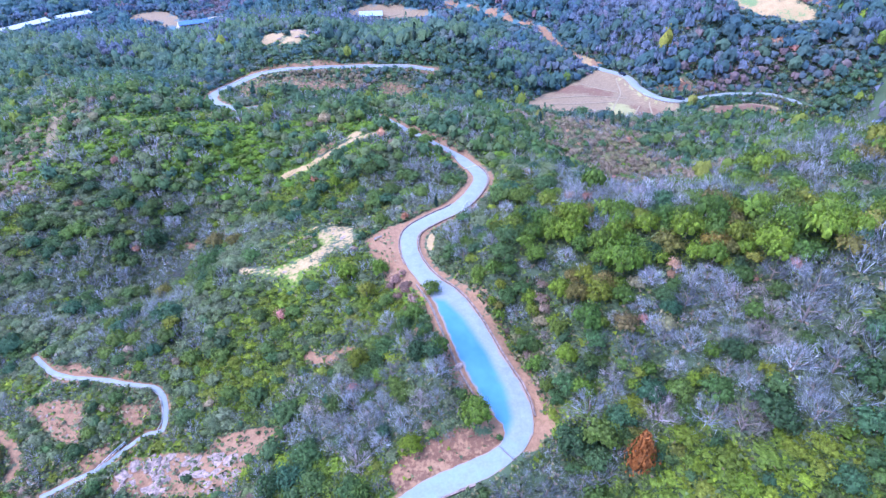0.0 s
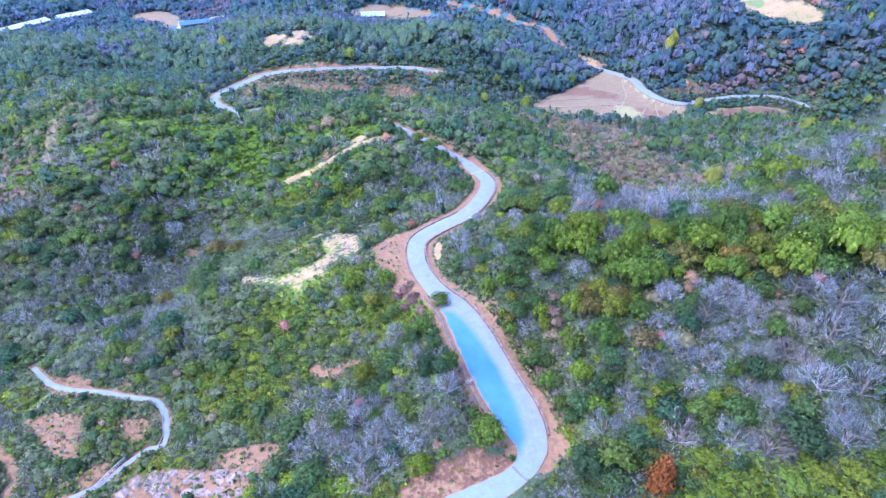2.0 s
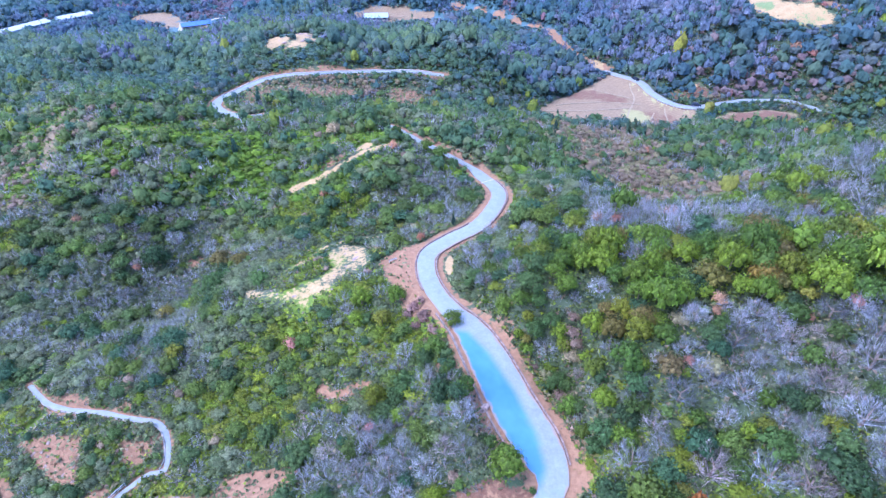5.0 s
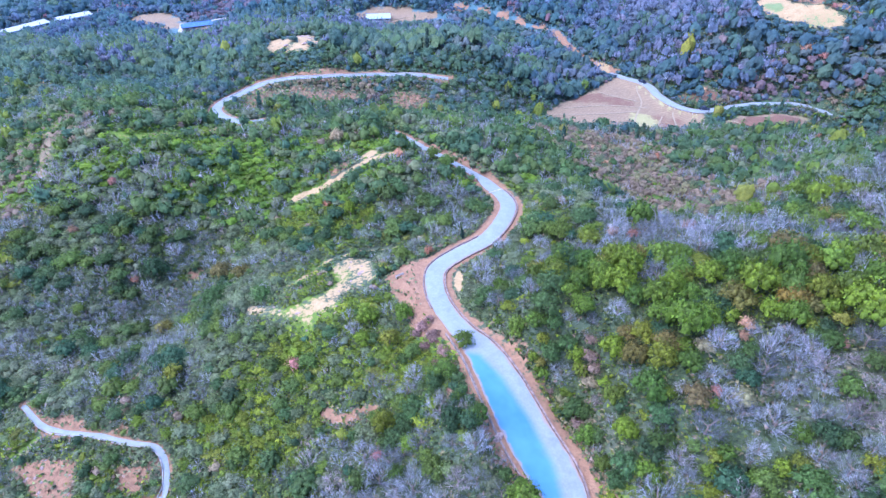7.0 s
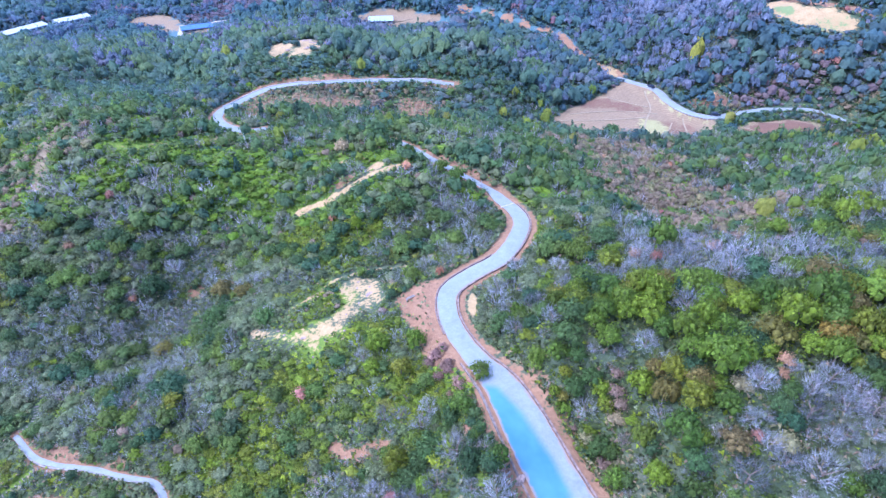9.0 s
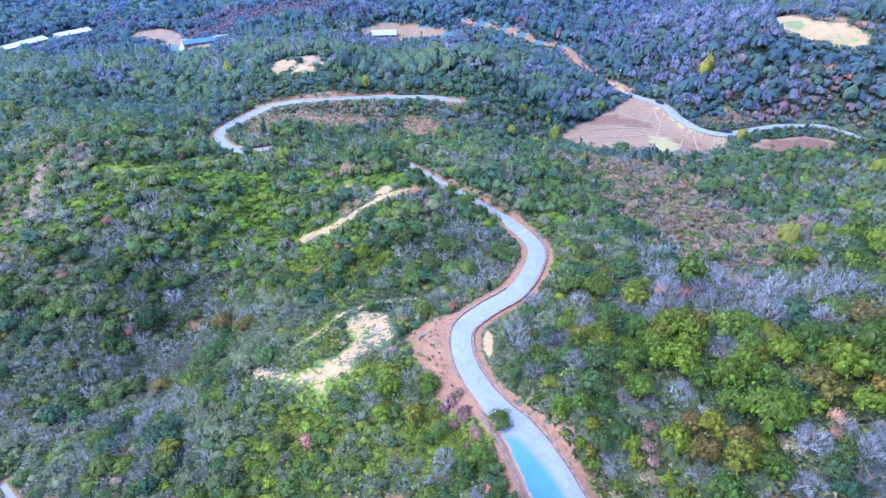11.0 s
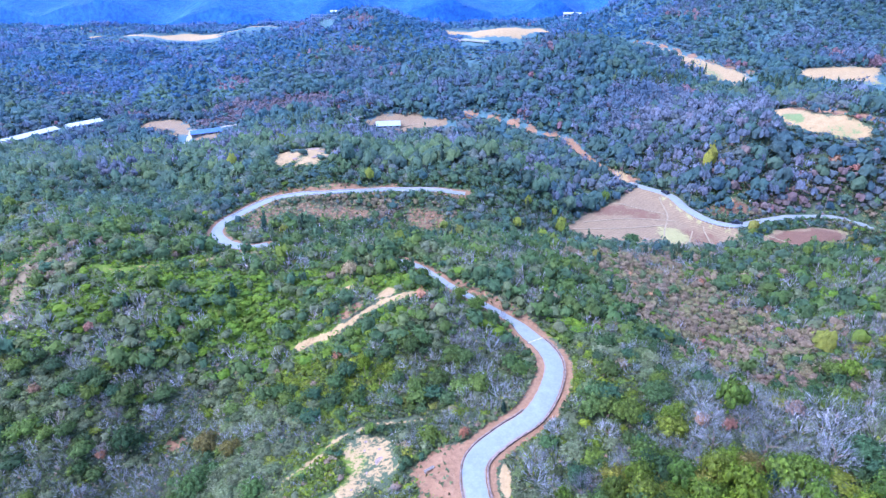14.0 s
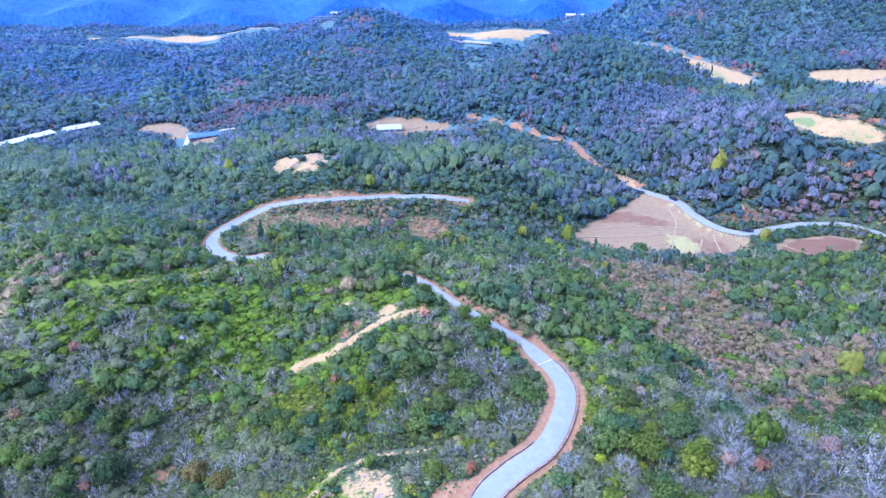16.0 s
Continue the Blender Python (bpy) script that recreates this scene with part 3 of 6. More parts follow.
# every made way: stations x, y, half width; the ground is cut level along it
WAYS = {
    "main": (curve(MAIN_ROAD), 6), "back": (curve(wide(ROAD2, 1.75)), 6), "valley": (curve(wide(ROAD3, 2.3)), 8),
    "dirt": (curve(wide(TRACK3, 1.6)), 8), "spur": (curve(wide(SPUR3, 1.8)), 3), "path": (curve(wide(PATHL, 0.48)), 3),
    "path_b": (curve(wide(PATHL2, 0.45)), 2), "path_c": (curve(wide(PATHL3, 0.5)), 2), "path_d": (curve(wide(PATHL4, 0.4)), 2),
}
LEVELS = {name: level(line, span) for name, (line, span) in WAYS.items()}
FLATS = [
    (FIELD1, 6.0, 6), (FIELD2, 7.0, 6), (FIELD3, 5.0, 6), (FIELD3b, 5.0, 6), (YARD, -3.0, 6), (YARD2, -2.5, 6),
    (POND_R, 25.4, 5),
]


def ground_z(x, y):
    x, y = np.atleast_1d(x).astype(float), np.atleast_1d(y).astype(float)
    z = landform(x, y)
    for polygon, h, soft in FLATS:
        f = inside(x, y, polygon, soft)
        z = z * (1 - f) + h * f
    for name, (line, _) in WAYS.items():
        d, k = near(x, y, line[:, 0], line[:, 1], 14)
        hw = line[k, 2]
        f = 1 - smooth(hw + 0.9, hw + np.where(hw > 1.2, 5.0, 2.0), d)
        z = z * (1 - f) + (LEVELS[name][k] - 0.12) * f
    return z


def spacing(lo, hi, step, fine, coarse, end):
    """Grid lines: even from lo to hi, slowly wider to the fine bounds and on to the coarse ones, then fast to the end."""
    def side(start, sign, bounds):
        out, s, v = [], step, start
        while abs(v) < abs(bounds[2]):
            d = sign * v
            s = s * 1.03 if d < sign * bounds[0] else min(s * 1.09, 12.0) if d < sign * bounds[1] else s * 1.25
            v += sign * s
            out.append(v)
        return out

    return np.array(side(lo, -1, (fine[0], coarse[0], end[0]))[::-1] + list(np.arange(lo, hi + 0.01, step)) + side(hi, 1, (fine[1], coarse[1], end[1])))


def mesh_object(name, verts, faces, mat, parent=None, smooth_faces=False):
    me = bpy.data.meshes.new(name)
    me.from_pydata(verts, [], faces)
    me.materials.append(mat)
    if smooth_faces:
        me.shade_smooth()
    me.update()
    ob = new(name, me)
    if parent:
        ob.parent = parent
    return ob


def tufts_mesh(name, verts, count, mat, tone=None, normals=None):
    """count separate leaf tufts, three vertices each."""
    me = bpy.data.meshes.new(name)
    me.vertices.add(3 * count)
    me.vertices.foreach_set("co", np.ascontiguousarray(verts, dtype=np.float32).ravel())
    me.loops.add(3 * count)
    me.loops.foreach_set("vertex_index", np.arange(3 * count, dtype=np.int32))
    me.polygons.add(count)
    me.polygons.foreach_set("loop_start", np.arange(0, 3 * count, 3, dtype=np.int32))
    me.materials.append(mat)
    me.update(calc_edges=True)
    if tone is not None:
        me.attributes.new("tone", "FLOAT", "POINT").data.foreach_set("value", np.repeat(tone, 3).astype(np.float32))
    if normals is not None:
        me.attributes.new("custom_normal", "FLOAT_VECTOR", "POINT").data.foreach_set("vector", np.asarray(normals, dtype=np.float32).ravel())
    return me


def point_values(me, name, values):
    me.attributes.new(name, "FLOAT", "POINT").data.foreach_set("value", np.asarray(values, dtype=np.float32))


# ---- ground ----
def blob(x, y, cx, cy, rx, ry):
    return np.clip(1.6 - 1.1 * np.sqrt(((x - cx) / rx) ** 2 + ((y - cy) / ry) ** 2), 0, 1)


def along(x, y, points, half, soft=1.0):
    line = curve(points, 1.0)
    d, _ = near(x, y, line[:, 0], line[:, 1], half + soft + 1)
    return 1 - smooth(half - soft, half + soft, d)


def bare_red(x, y):
    v = np.zeros(x.shape)
    for name, reach in (("main", 1.9), ("back", 1.3), ("path", 0.9), ("path_c", 0.9), ("dirt", 1.7)):
        line = WAYS[name][0]
        d, k = near(x, y, line[:, 0], line[:, 1], 8)
        edge = line[k, 2] + np.where((line[k, 1] < 46.5) & (name == "main"), 0.0, reach)
        v = np.maximum(v, 0.8 * (1 - smooth(edge - 1, edge + 1, d)))
    for p in (BANK1, BANK2, BANK3):
        v = np.maximum(v, 0.52 * inside(x, y, p, 3.0))
    v = np.maximum(v, 0.5 * inside(x, y, REDSOIL, 1.0))
    for p in (TURN1, PINK1, PINK2, PINK3, PINK4, SOILR, VERGE, ROCKS, SOIL3):
        v = np.maximum(v, 0.9 * inside(x, y, p, 1.2))
    v = np.maximum(v, 0.9 * along(x, y, TRACK3, 3.0, 1.5))
    v = np.maximum(v, along(x, y, [(-24.4, 69.9), (-21, 68.2), (-16.4, 68.9)], 1.2))
    v = np.maximum(v, along(x, y, [(-84, 188), (-86, 205), (-83, 220), (-76, 229), (-59, 232), (-31, 238)], 1.6))
    v = np.maximum(v, 0.54 * along(x, y, [(15.5, 51), (13.6, 57), (11.6, 63), (8.6, 69), (5.5, 75)], 1.8, 1.2))
    v = np.maximum(v, 0.7 * along(x, y, TRACKL, 0.7)) + along(x, y, [(-1.4, 70.9), (0, 62), (3.3, 54.5), (5.5, 50.4)], 1.2)
    v = np.maximum(v, 0.9 * along(x, y, [(163, 322), (169, 309), (173, 300), (181, 292), (187, 287)], 3.4))
    v = np.maximum(v, 0.9 * along(x, y, [(8.0, 133.5), (4.0, 138.5), (-1.5, 142.5), (-6.0, 146.3), (-12.0, 151.5), (-18, 157.5)], 0.9, 0.7))
    v = np.maximum(v, 0.9 * along(x, y, [(124, 500), (135, 540), (142, 552), (168, 512), (191, 480), (212, 454)], 3.2))
    for c in ((-58, 55.3, 2.6, 2.0), (-54, 63, 1.6, 2.2), (-34.5, 54.5, 3.4, 2.0), (-70, 71.5, 4.5, 1.2), (-61, 70.8, 3.5, 1.0), (-63.8, 115, 2.0, 2.0), (-61.8, 81, 1.0, 2.2), (-29.5, 148.7, 1.5, 1.2), (-33.6, 138.4, 2.2, 1.5), (-31.0, 140.4, 1.6, 1.4)):
        v = np.maximum(v, blob(x, y, *c))
    return np.clip(v, 0, 1)


def bare_pale(x, y):
    v = 0.57 * inside(x, y, BALD, 1.6)
    ragged = 0.5 + 0.5 * np.sin(x / 1.9 + 1.3 * np.sin(y / 2.7)) * np.sin(y / 2.3 + np.sin(x / 3.1))
    v = np.maximum(v, inside(x, y, BALD_HILL, 3.0) * (0.25 + 0.75 * ragged))
    v = np.maximum(v, 0.75 * along(x, y, BALDTR, 0.6, 0.5))
    v = np.maximum(v, along(x, y, TRACKM, 1.0, 0.6))
    v = np.maximum(v, 0.9 * along(x, y, TRACKLb, 0.9, 0.6))
    v = np.maximum(v, 0.45 * along(x, y, TRACKL, 0.7, 0.6))
    for c in ((-34.3, 148.2, 1.7, 1.3), (-24.5, 143.5, 2.0, 2.2), (-150, 196, 7, 2), (-114.5, 167.5, 2.4, 1.2), (-2.6, 92.5, 0.9, 3), (76, 298, 3, 8), (151.3, 298.4, 1.8, 2.0), (111.5, 260.4, 2.2, 2.0)):
        v = np.maximum(v, blob(x, y, *c))
    for p in (GOLF_L, GOLF_L2, GOLF_C):
        v = np.maximum(v, inside(x, y, p, 3.0))
    for p in (FAIRWAY_R, FAIRWAY_R2):
        v = np.maximum(v, inside(x, y, p, 3.0))
    v = np.maximum(v, inside(x, y, GREEN_R, 3.0))
    return np.maximum(v, along(x, y, LINKS, 7, 4))


def field(x, y):
    v = inside(x, y, FIELD3, 2.0)
    for p in (FIELD1, FIELD2, FIELD3b, YARD, YARD2):
        v = np.maximum(v, inside(x, y, p, 1.2))
    return v


def straw(x, y):
    v = 0.9 * inside(x, y, GRASSY, 5.0)
    return np.maximum(v, 0.8 * along(x, y, SPUR, 2.2, 1.2))


def loam(x, y):
    v = 0.95 * inside(x, y, LOAM, 0.8)
    for p, much, soft in ((REDSOIL, 0.95, 1.0), (TILLED, 0.62, 0.8), (TILLED2, 0.53, 0.8), (BANK1, 0.6, 2.5), (BANK2, 0.6, 2.5), (BANK3, 0.6, 2.5), (CUTB, 0.75, 2.0)):
        v = np.maximum(v, much * inside(x, y, p, soft))
    return v


def hay(x, y):
    v = np.maximum(blob(x, y, 78, 233.5, 6, 8), along(x, y, [(86.5, 268), (89.6, 253), (90.5, 244), (95.6, 238), (101, 233), (101, 226)], 0.8, 0.8))
    return 0.85 * np.maximum(v, along(x, y, [(108, 226.5), (120.6, 236.4), (137, 240.2), (149, 238.4)], 0.7, 0.6))


def turf(x, y):
    v = np.maximum(blob(x, y, 156, 304, 3.5, 8), 0.5 * blob(x, y, 172, 284, 6, 3))
    for c in ((178, 452, 10, 30), (285, 429, 22, 8), (166, 284, 13, 6)):
        v = np.maximum(v, 0.5 * blob(x, y, *c))
    return v


xs = spacing(-104, 104, 1.45, (-120, 172), (-640, 640), (-4300, 4300))
ys = spacing(34, 160, 1.45, (30, 300), (20, 1250), (-2500, 4600))
gx, gy = (a.ravel() for a in np.meshgrid(xs, ys))
gz = ground_z(gx, gy)
nx, ny = len(xs), len(ys)
corner = (np.arange(ny - 1)[:, None] * nx + np.arange(nx - 1)).ravel()
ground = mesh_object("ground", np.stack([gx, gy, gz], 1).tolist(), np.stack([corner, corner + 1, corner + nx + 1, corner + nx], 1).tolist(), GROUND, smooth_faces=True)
for name, rule in (("red", bare_red), ("pale", bare_pale), ("field", field), ("straw", straw), ("loam", loam), ("hay", hay), ("turf", turf)):
    point_values(ground.data, name, rule(gx, gy))
tagged(ground, "hilly forest ground of leaf litter with bare red and pale soil", "ground", kind="structure")


# ---- roads and paths ----
def way(name, key, label, profile, mat, skirt=0.35, category="road"):
    """A paved strip with a slight camber and buried edges. profile: fractions of the half width."""
    line, z = WAYS[key][0], LEVELS[key]
    t = np.gradient(line[:, :2], axis=0)
    t /= np.linalg.norm(t, axis=1)[:, None]
    side = np.stack([-t[:, 1], t[:, 0]], 1)
    cols, edge = [], []
    for f in (-1.0, *profile, 1.0):
        q = line[:, :2] + side * (line[:, 2] * f)[:, None]
        rough = 0.05 * np.sin(line[:, 0] * 1.7 + line[:, 1] * 2.3 + 5 * f)
        cols.append(np.column_stack([q + side * rough[:, None] * (abs(f) > 0.95), z + 0.05 * (1 - f * f)]))
        edge.append(np.full(len(line), abs(f) ** 3))
    low = [np.column_stack([c[:, :2] * 1.0, c[:, 2] - skirt]) for c in (cols[0], cols[-1])]
    cols, edge = [low[0], *cols, low[1]], [edge[0], *edge, edge[-1]]
    n = len(cols)
    v = np.stack(cols, 1).reshape(-1, 3)
    base = (np.arange(len(line) - 1)[:, None] * n + np.arange(n - 1)).ravel()
    ob = mesh_object(name, v.tolist(), np.stack([base, base + n, base + n + 1, base + 1], 1).tolist(), mat, smooth_faces=False)
    point_values(ob.data, "edge", np.stack(edge, 1).ravel())
    point_values(ob.data, "coat", np.maximum(inside(v[:, 0], v[:, 1], BLUE, 1.1), 0.22 * (v[:, 1] < 47.5)))
    return tagged(ob, label, category, kind="structure")


LANES = [f / 6 for f in range(-5, 6)]
way("road", "main", "pale worn concrete road with a blue-coated lay-by along the ridge", LANES, PAVING)
way("road", "back", "pale grey paved road curving round the wooded back hill", (-0.6, 0, 0.6), PAVING)
way("road", "valley", "grey paved valley road beside dry terraced fields", (-0.6, 0, 0.6), PAVING)
way("road", "spur", "short stretch of grey paved road between trees", (0,), PAVING)
way("path", "path", "narrow grey concrete footpath over pinkish bare soil", (-0.5, 0, 0.5), PAVING, 0.2, "path")


# ---- plants ----
def tufts(c, n, size, rng):
    """Leaf tufts: a ragged three-cornered spray at each place c, facing n."""
    t = np.cross(n, rng.normal(size=n.shape))
    t /= np.linalg.norm(t, axis=1)[:, None] + 1e-9
    u = np.cross(n, t)
    s = size[:, None]
    k = rng.uniform(0.7, 1.25, (3, len(c), 1))
    return np.stack([c + t * s * k[0], c + (-0.5 * t + 0.86 * u) * s * k[1], c + (-0.5 * t - 0.86 * u) * s * k[2]], 1)


def shell(rng, centre, size, seg, rings, squash=0.8):
    """A lumpy clump of foliage: an uneven dome, open below."""
    ang = np.arange(seg) * 2 * np.pi / seg + rng.uniform(0, 6.28)
    ring = []
    for k in range(rings):
        e = np.radians(-32 + 112 * k / rings) + rng.normal(size=seg) * 0.12
        q = ang + rng.normal(size=seg) * 0.18 + 0.5 * k
        ring.append(np.stack([np.cos(e) * np.cos(q), np.cos(e) * np.sin(q), np.sin(e) * squash], 1) * rng.uniform(0.8, 1.16, (seg, 1)))
    tip = np.array([rng.normal() * 0.12, rng.normal() * 0.12, squash * rng.uniform(0.92, 1.1)])
    tri = []
    for k in range(rings):
        for a in range(seg):
            b = (a + 1) % seg
            if k == rings - 1:
                tri.append((ring[k][a], ring[k][b], tip))
            else:
                tri += [(ring[k][a], ring[k][b], ring[k + 1][b]), (ring[k][a], ring[k + 1][b], ring[k + 1][a])]
    d = np.array(tri)
    return d * size + centre, d / np.linalg.norm(d, axis=2)[..., None]


def crown(rng, count, leaf, lumps, seg, rings, top=1.0, cone=0.0, crisp=0.5, soft=0.0):
    """A crown of radius about 1 and height about 1 over its base: clumps of foliage with gaps between, ragged with leaf tufts."""
    many = min(lumps, 14)
    ang = np.arange(lumps) * 2.4 + rng.uniform(-0.5, 0.5, lumps)
    rad = (0.42 + 0.022 * many) * np.sqrt((np.arange(lumps) + rng.uniform(0.1, 0.9, lumps)) / lumps)
    hz = (0.24 + 0.42 * np.sqrt(np.clip(1 - rad * rad * 1.5, 0, 1)) * rng.uniform(0.8, 1.08, lumps)) * top
    size = rng.uniform(0.65, 1.3, lumps) * (0.70 - 0.026 * many)
    if cone:
        hz = np.linspace(0.08, 0.78, lumps)
        rad = 0.42 * (1 - cone * hz) * rng.uniform(0.4, 1.0, lumps)
        size = 0.62 * (1 - cone * hz)
    shells = [shell(rng, np.array([rad[k] * np.cos(ang[k]), rad[k] * np.sin(ang[k]), hz[k]]), size[k] * (0.66 if crisp > 0.8 else 0.9 if crisp > 0.59 else 0.62 if crisp > 0.5 else 1.0), seg, rings, 0.55 + 0.25 * rng.uniform() if not cone else 0.5) for k in range(lumps)]
    v, n = np.concatenate([a for a, _ in shells]), np.concatenate([b for _, b in shells])
    k = rng.integers(0, lumps, count)
    d = rng.normal(size=(count, 3))
    d[:, 2] = np.abs(d[:, 2]) - 0.25
    d /= np.linalg.norm(d, axis=1)[:, None]
    c = np.stack([rad[k] * np.cos(ang[k]), rad[k] * np.sin(ang[k]), hz[k]], 1) + d * (size[k] * rng.uniform(0.80, 1.34, count))[:, None] * (1, 1, 0.78)
    face = d + rng.normal(size=d.shape) * 0.45 + (0, 0, 0.2)
    face /= np.linalg.norm(face, axis=1)[:, None]
    t = tufts(c, face, leaf * rng.uniform(0.6, 1.3, count), rng)
    v = np.concatenate([v, t])
    n = np.concatenate([n, np.repeat((d * (1 - crisp) + crisp * face)[:, None, :], 3, 1)])
    v[..., 2] = np.maximum(v[..., 2], 0.02)
    n = 0.7 * n + v * (0.35, 0.35, 0.0) + (0, 0, 0.15 + soft)
    return v, n / np.linalg.norm(n, axis=2)[..., None]


def boughs(rng, limbs, forks, twigs, thick, sprays):
    """A leafless crown as thin tapered blades: limbs fan up from a low trunk, forks and twigs on them, fine sprays over the dome."""
    seg = []

    def grow(p, d, length, w, depth):
        end = p + d * length
        seg.append((p, end, w))
        n = (forks, twigs)[depth] if depth < 2 else 0
        for _ in range(n):
            u = rng.uniform((0.4, 0.3)[depth], 1.0)
            e = d + rng.normal(size=3) * (0.42, 0.6)[depth] + (0, 0, 0.1)
            grow(p + (end - p) * u, e / np.linalg.norm(e), length * rng.uniform(0.4, 0.66), w * (0.6, 0.7)[depth], depth + 1)

    for i in range(limbs):
        a = 2 * np.pi * (i * 0.618 + rng.uniform(-0.1, 0.1))
        lean = 1.5 * np.sqrt((i + 0.3) / limbs)
        d = np.array([np.cos(a) * lean, np.sin(a) * lean, 0.95])
        grow(np.array([0.06 * np.cos(a), 0.06 * np.sin(a), 0.08]), d / np.linalg.norm(d), rng.uniform(0.52, 0.68), thick, 0)
    # fine sprays of twigs standing off the dome
    d = rng.normal(size=(sprays, 3))
    d[:, 2] = np.abs(d[:, 2]) + 0.1
    d /= np.linalg.norm(d, axis=1)[:, None]
    root = d * rng.uniform(0.55, 0.92, (sprays, 1)) * (1, 1, 0.9)
    e = d + rng.normal(size=d.shape) * 0.4
    for p, q in zip(root, root + e * rng.uniform(0.12, 0.24, (sprays, 1))):
        seg.append((p, q, thick * 0.42))
    p, q, w = (np.array(v) for v in zip(*seg))
    d = q - p
    s = np.cross(d, rng.normal(size=d.shape) + (0, 0, 0.8))
    s /= np.linalg.norm(s, axis=1)[:, None] + 1e-9
    s *= w[:, None]
    far = np.linalg.norm(q * (1, 1, 0.9), axis=1)
    q = q / np.maximum(far / rng.uniform(0.94, 1.08, len(q)), 1.0)[:, None]
    v = np.stack([p - s, p + s, q], 1)
    n = v * (0.6, 0.6, 0.3) + rng.normal(size=(len(v), 1, 3)) * 0.35 + (0, 0, 0.5)
    return v, n / np.linalg.norm(n, axis=2)[..., None]


# kind: material, radius range, height range
KINDS = {
    "evergreen": (LEAF_EVERGREEN, (0.8, 2.4), (1.0, 2.9)), "lime": (LEAF_LIME, (0.7, 1.8), (0.5, 1.1)),
    "scrub": (LEAF_SCRUB, (0.7, 2.0), (0.7, 1.8)), "bare": (TWIGS, (1.3, 2.6), (1.8, 3.5)),
    "pine": (LEAF_PINE, (1.3, 2.1), (2.2, 4.0)), "russet": (LEAF_RUSSET, (0.7, 1.2), (1.0, 1.8)),
    "cedar": (LEAF_CEDAR, (0.9, 1.4), (2.8, 4.4)), "dry": (LEAF_DRY, (0.8, 1.5), (0.9, 1.7)),
}
ORDER = list(KINDS)
# leaf tufts and their size, clumps and their make, for each grade from close to far
GRADES = [(760, 0.071, 14, 5, 2), (230, 0.104, 8, 5, 2), (44, 0.19, 2, 5, 2), (14, 0.20, 3, 4, 2), (8, 0.26, 1, 6, 2), (5, 0.3, 1, 5, 2)]
BOUGHS = [(24, 6, 6, 0.0085, 460), (13, 5, 3, 0.0135, 125), (8, 3, 3, 0.026, 40)]


def models(kind, grade, count=4):
    rng = np.random.default_rng(100 * ORDER.index(kind) + grade)
    out = []
    for _ in range(count):
        if kind == "bare" and grade < 3:
            out.append(boughs(rng, *BOUGHS[grade]))
        else:
            n, leaf, lumps, seg, rings = GRADES[grade]
            if kind == "bare":
                n, leaf = 2 * n + 8, leaf * 0.62
            extra = {"pine": 4, "cedar": 3}.get(kind, 0) if grade < 3 else 0
            out.append(crown(rng, n, leaf * (0.8 if kind == "pine" else 1.0), lumps + extra, seg, rings, 1.12 if kind == "pine" else 1.0, 0.85 if kind == "cedar" else 0.0, 0.58 if kind == "bare" else (0.9, 0.85, 0.6, 0.4, 0.3, 0.2)[grade], (0.0, 0.1, 0.55, 0.7, 0.8, 0.8)[grade]))
    return out


USUAL = np.array([
    (0.40, 0.17, 0.25, 0.16, 0.012, 0.002, 0.005, 0.01),
    (0.50, 0.02, 0.24, 0.20, 0.01, 0.002, 0.025, 0.01),
    (0.60, 0.0, 0.24, 0.12, 0.0, 0.008, 0.03, 0.0),
])
# stands of one look: x, y, reach across and along, weight, growth, then the shares in the order of KINDS
STANDS = []


def stand(x, y, rx, ry, weight, growth=1.0, **mixture):
    STANDS.append((x, y, rx, ry, weight, growth, np.array([mixture.get(k, 0.0) for k in ORDER])))


# ridge slope east of the road
stand(20, 78, 10, 8, 8, 1.5, pine=0.74, evergreen=0.2, bare=0.06)
stand(30, 71, 10, 8, 8, 1.65, pine=0.74, evergreen=0.18, bare=0.08)
stand(47, 68, 11, 6, 8, 1.7, pine=0.72, evergreen=0.16, bare=0.12)
stand(22, 62, 4, 5, 5, 1.4, pine=0.6, evergreen=0.3, bare=0.1)
stand(42, 57, 16, 6, 10, 1.6, bare=0.80, evergreen=0.12, dry=0.05, russet=0.03)
stand(40, 48, 16, 7, 10, 1.6, bare=0.76, evergreen=0.17, pine=0.02, lime=0.05)
stand(25, 51, 5, 7, 6, 1.4, bare=0.45, evergreen=0.45, lime=0.1)
stand(40, 35, 14, 4, 8, 1.2, lime=0.55, evergreen=0.4, scrub=0.05)
stand(28, 40, 6, 4, 4, 1.2, evergreen=0.6, lime=0.2, bare=0.2)
stand(38, 93, 25, 6, 8, 1.6, bare=0.68, evergreen=0.22, scrub=0.1)
stand(85, 112, 22, 16, 5, 1.5, bare=0.55, evergreen=0.35, pine=0.1)
stand(13, 62, 4, 10, 5, 1.0, lime=0.14, evergreen=0.46, scrub=0.3, dry=0.1)
stand(11, 77, 3, 6, 3, 1.0, lime=0.2, evergreen=0.5, scrub=0.3)
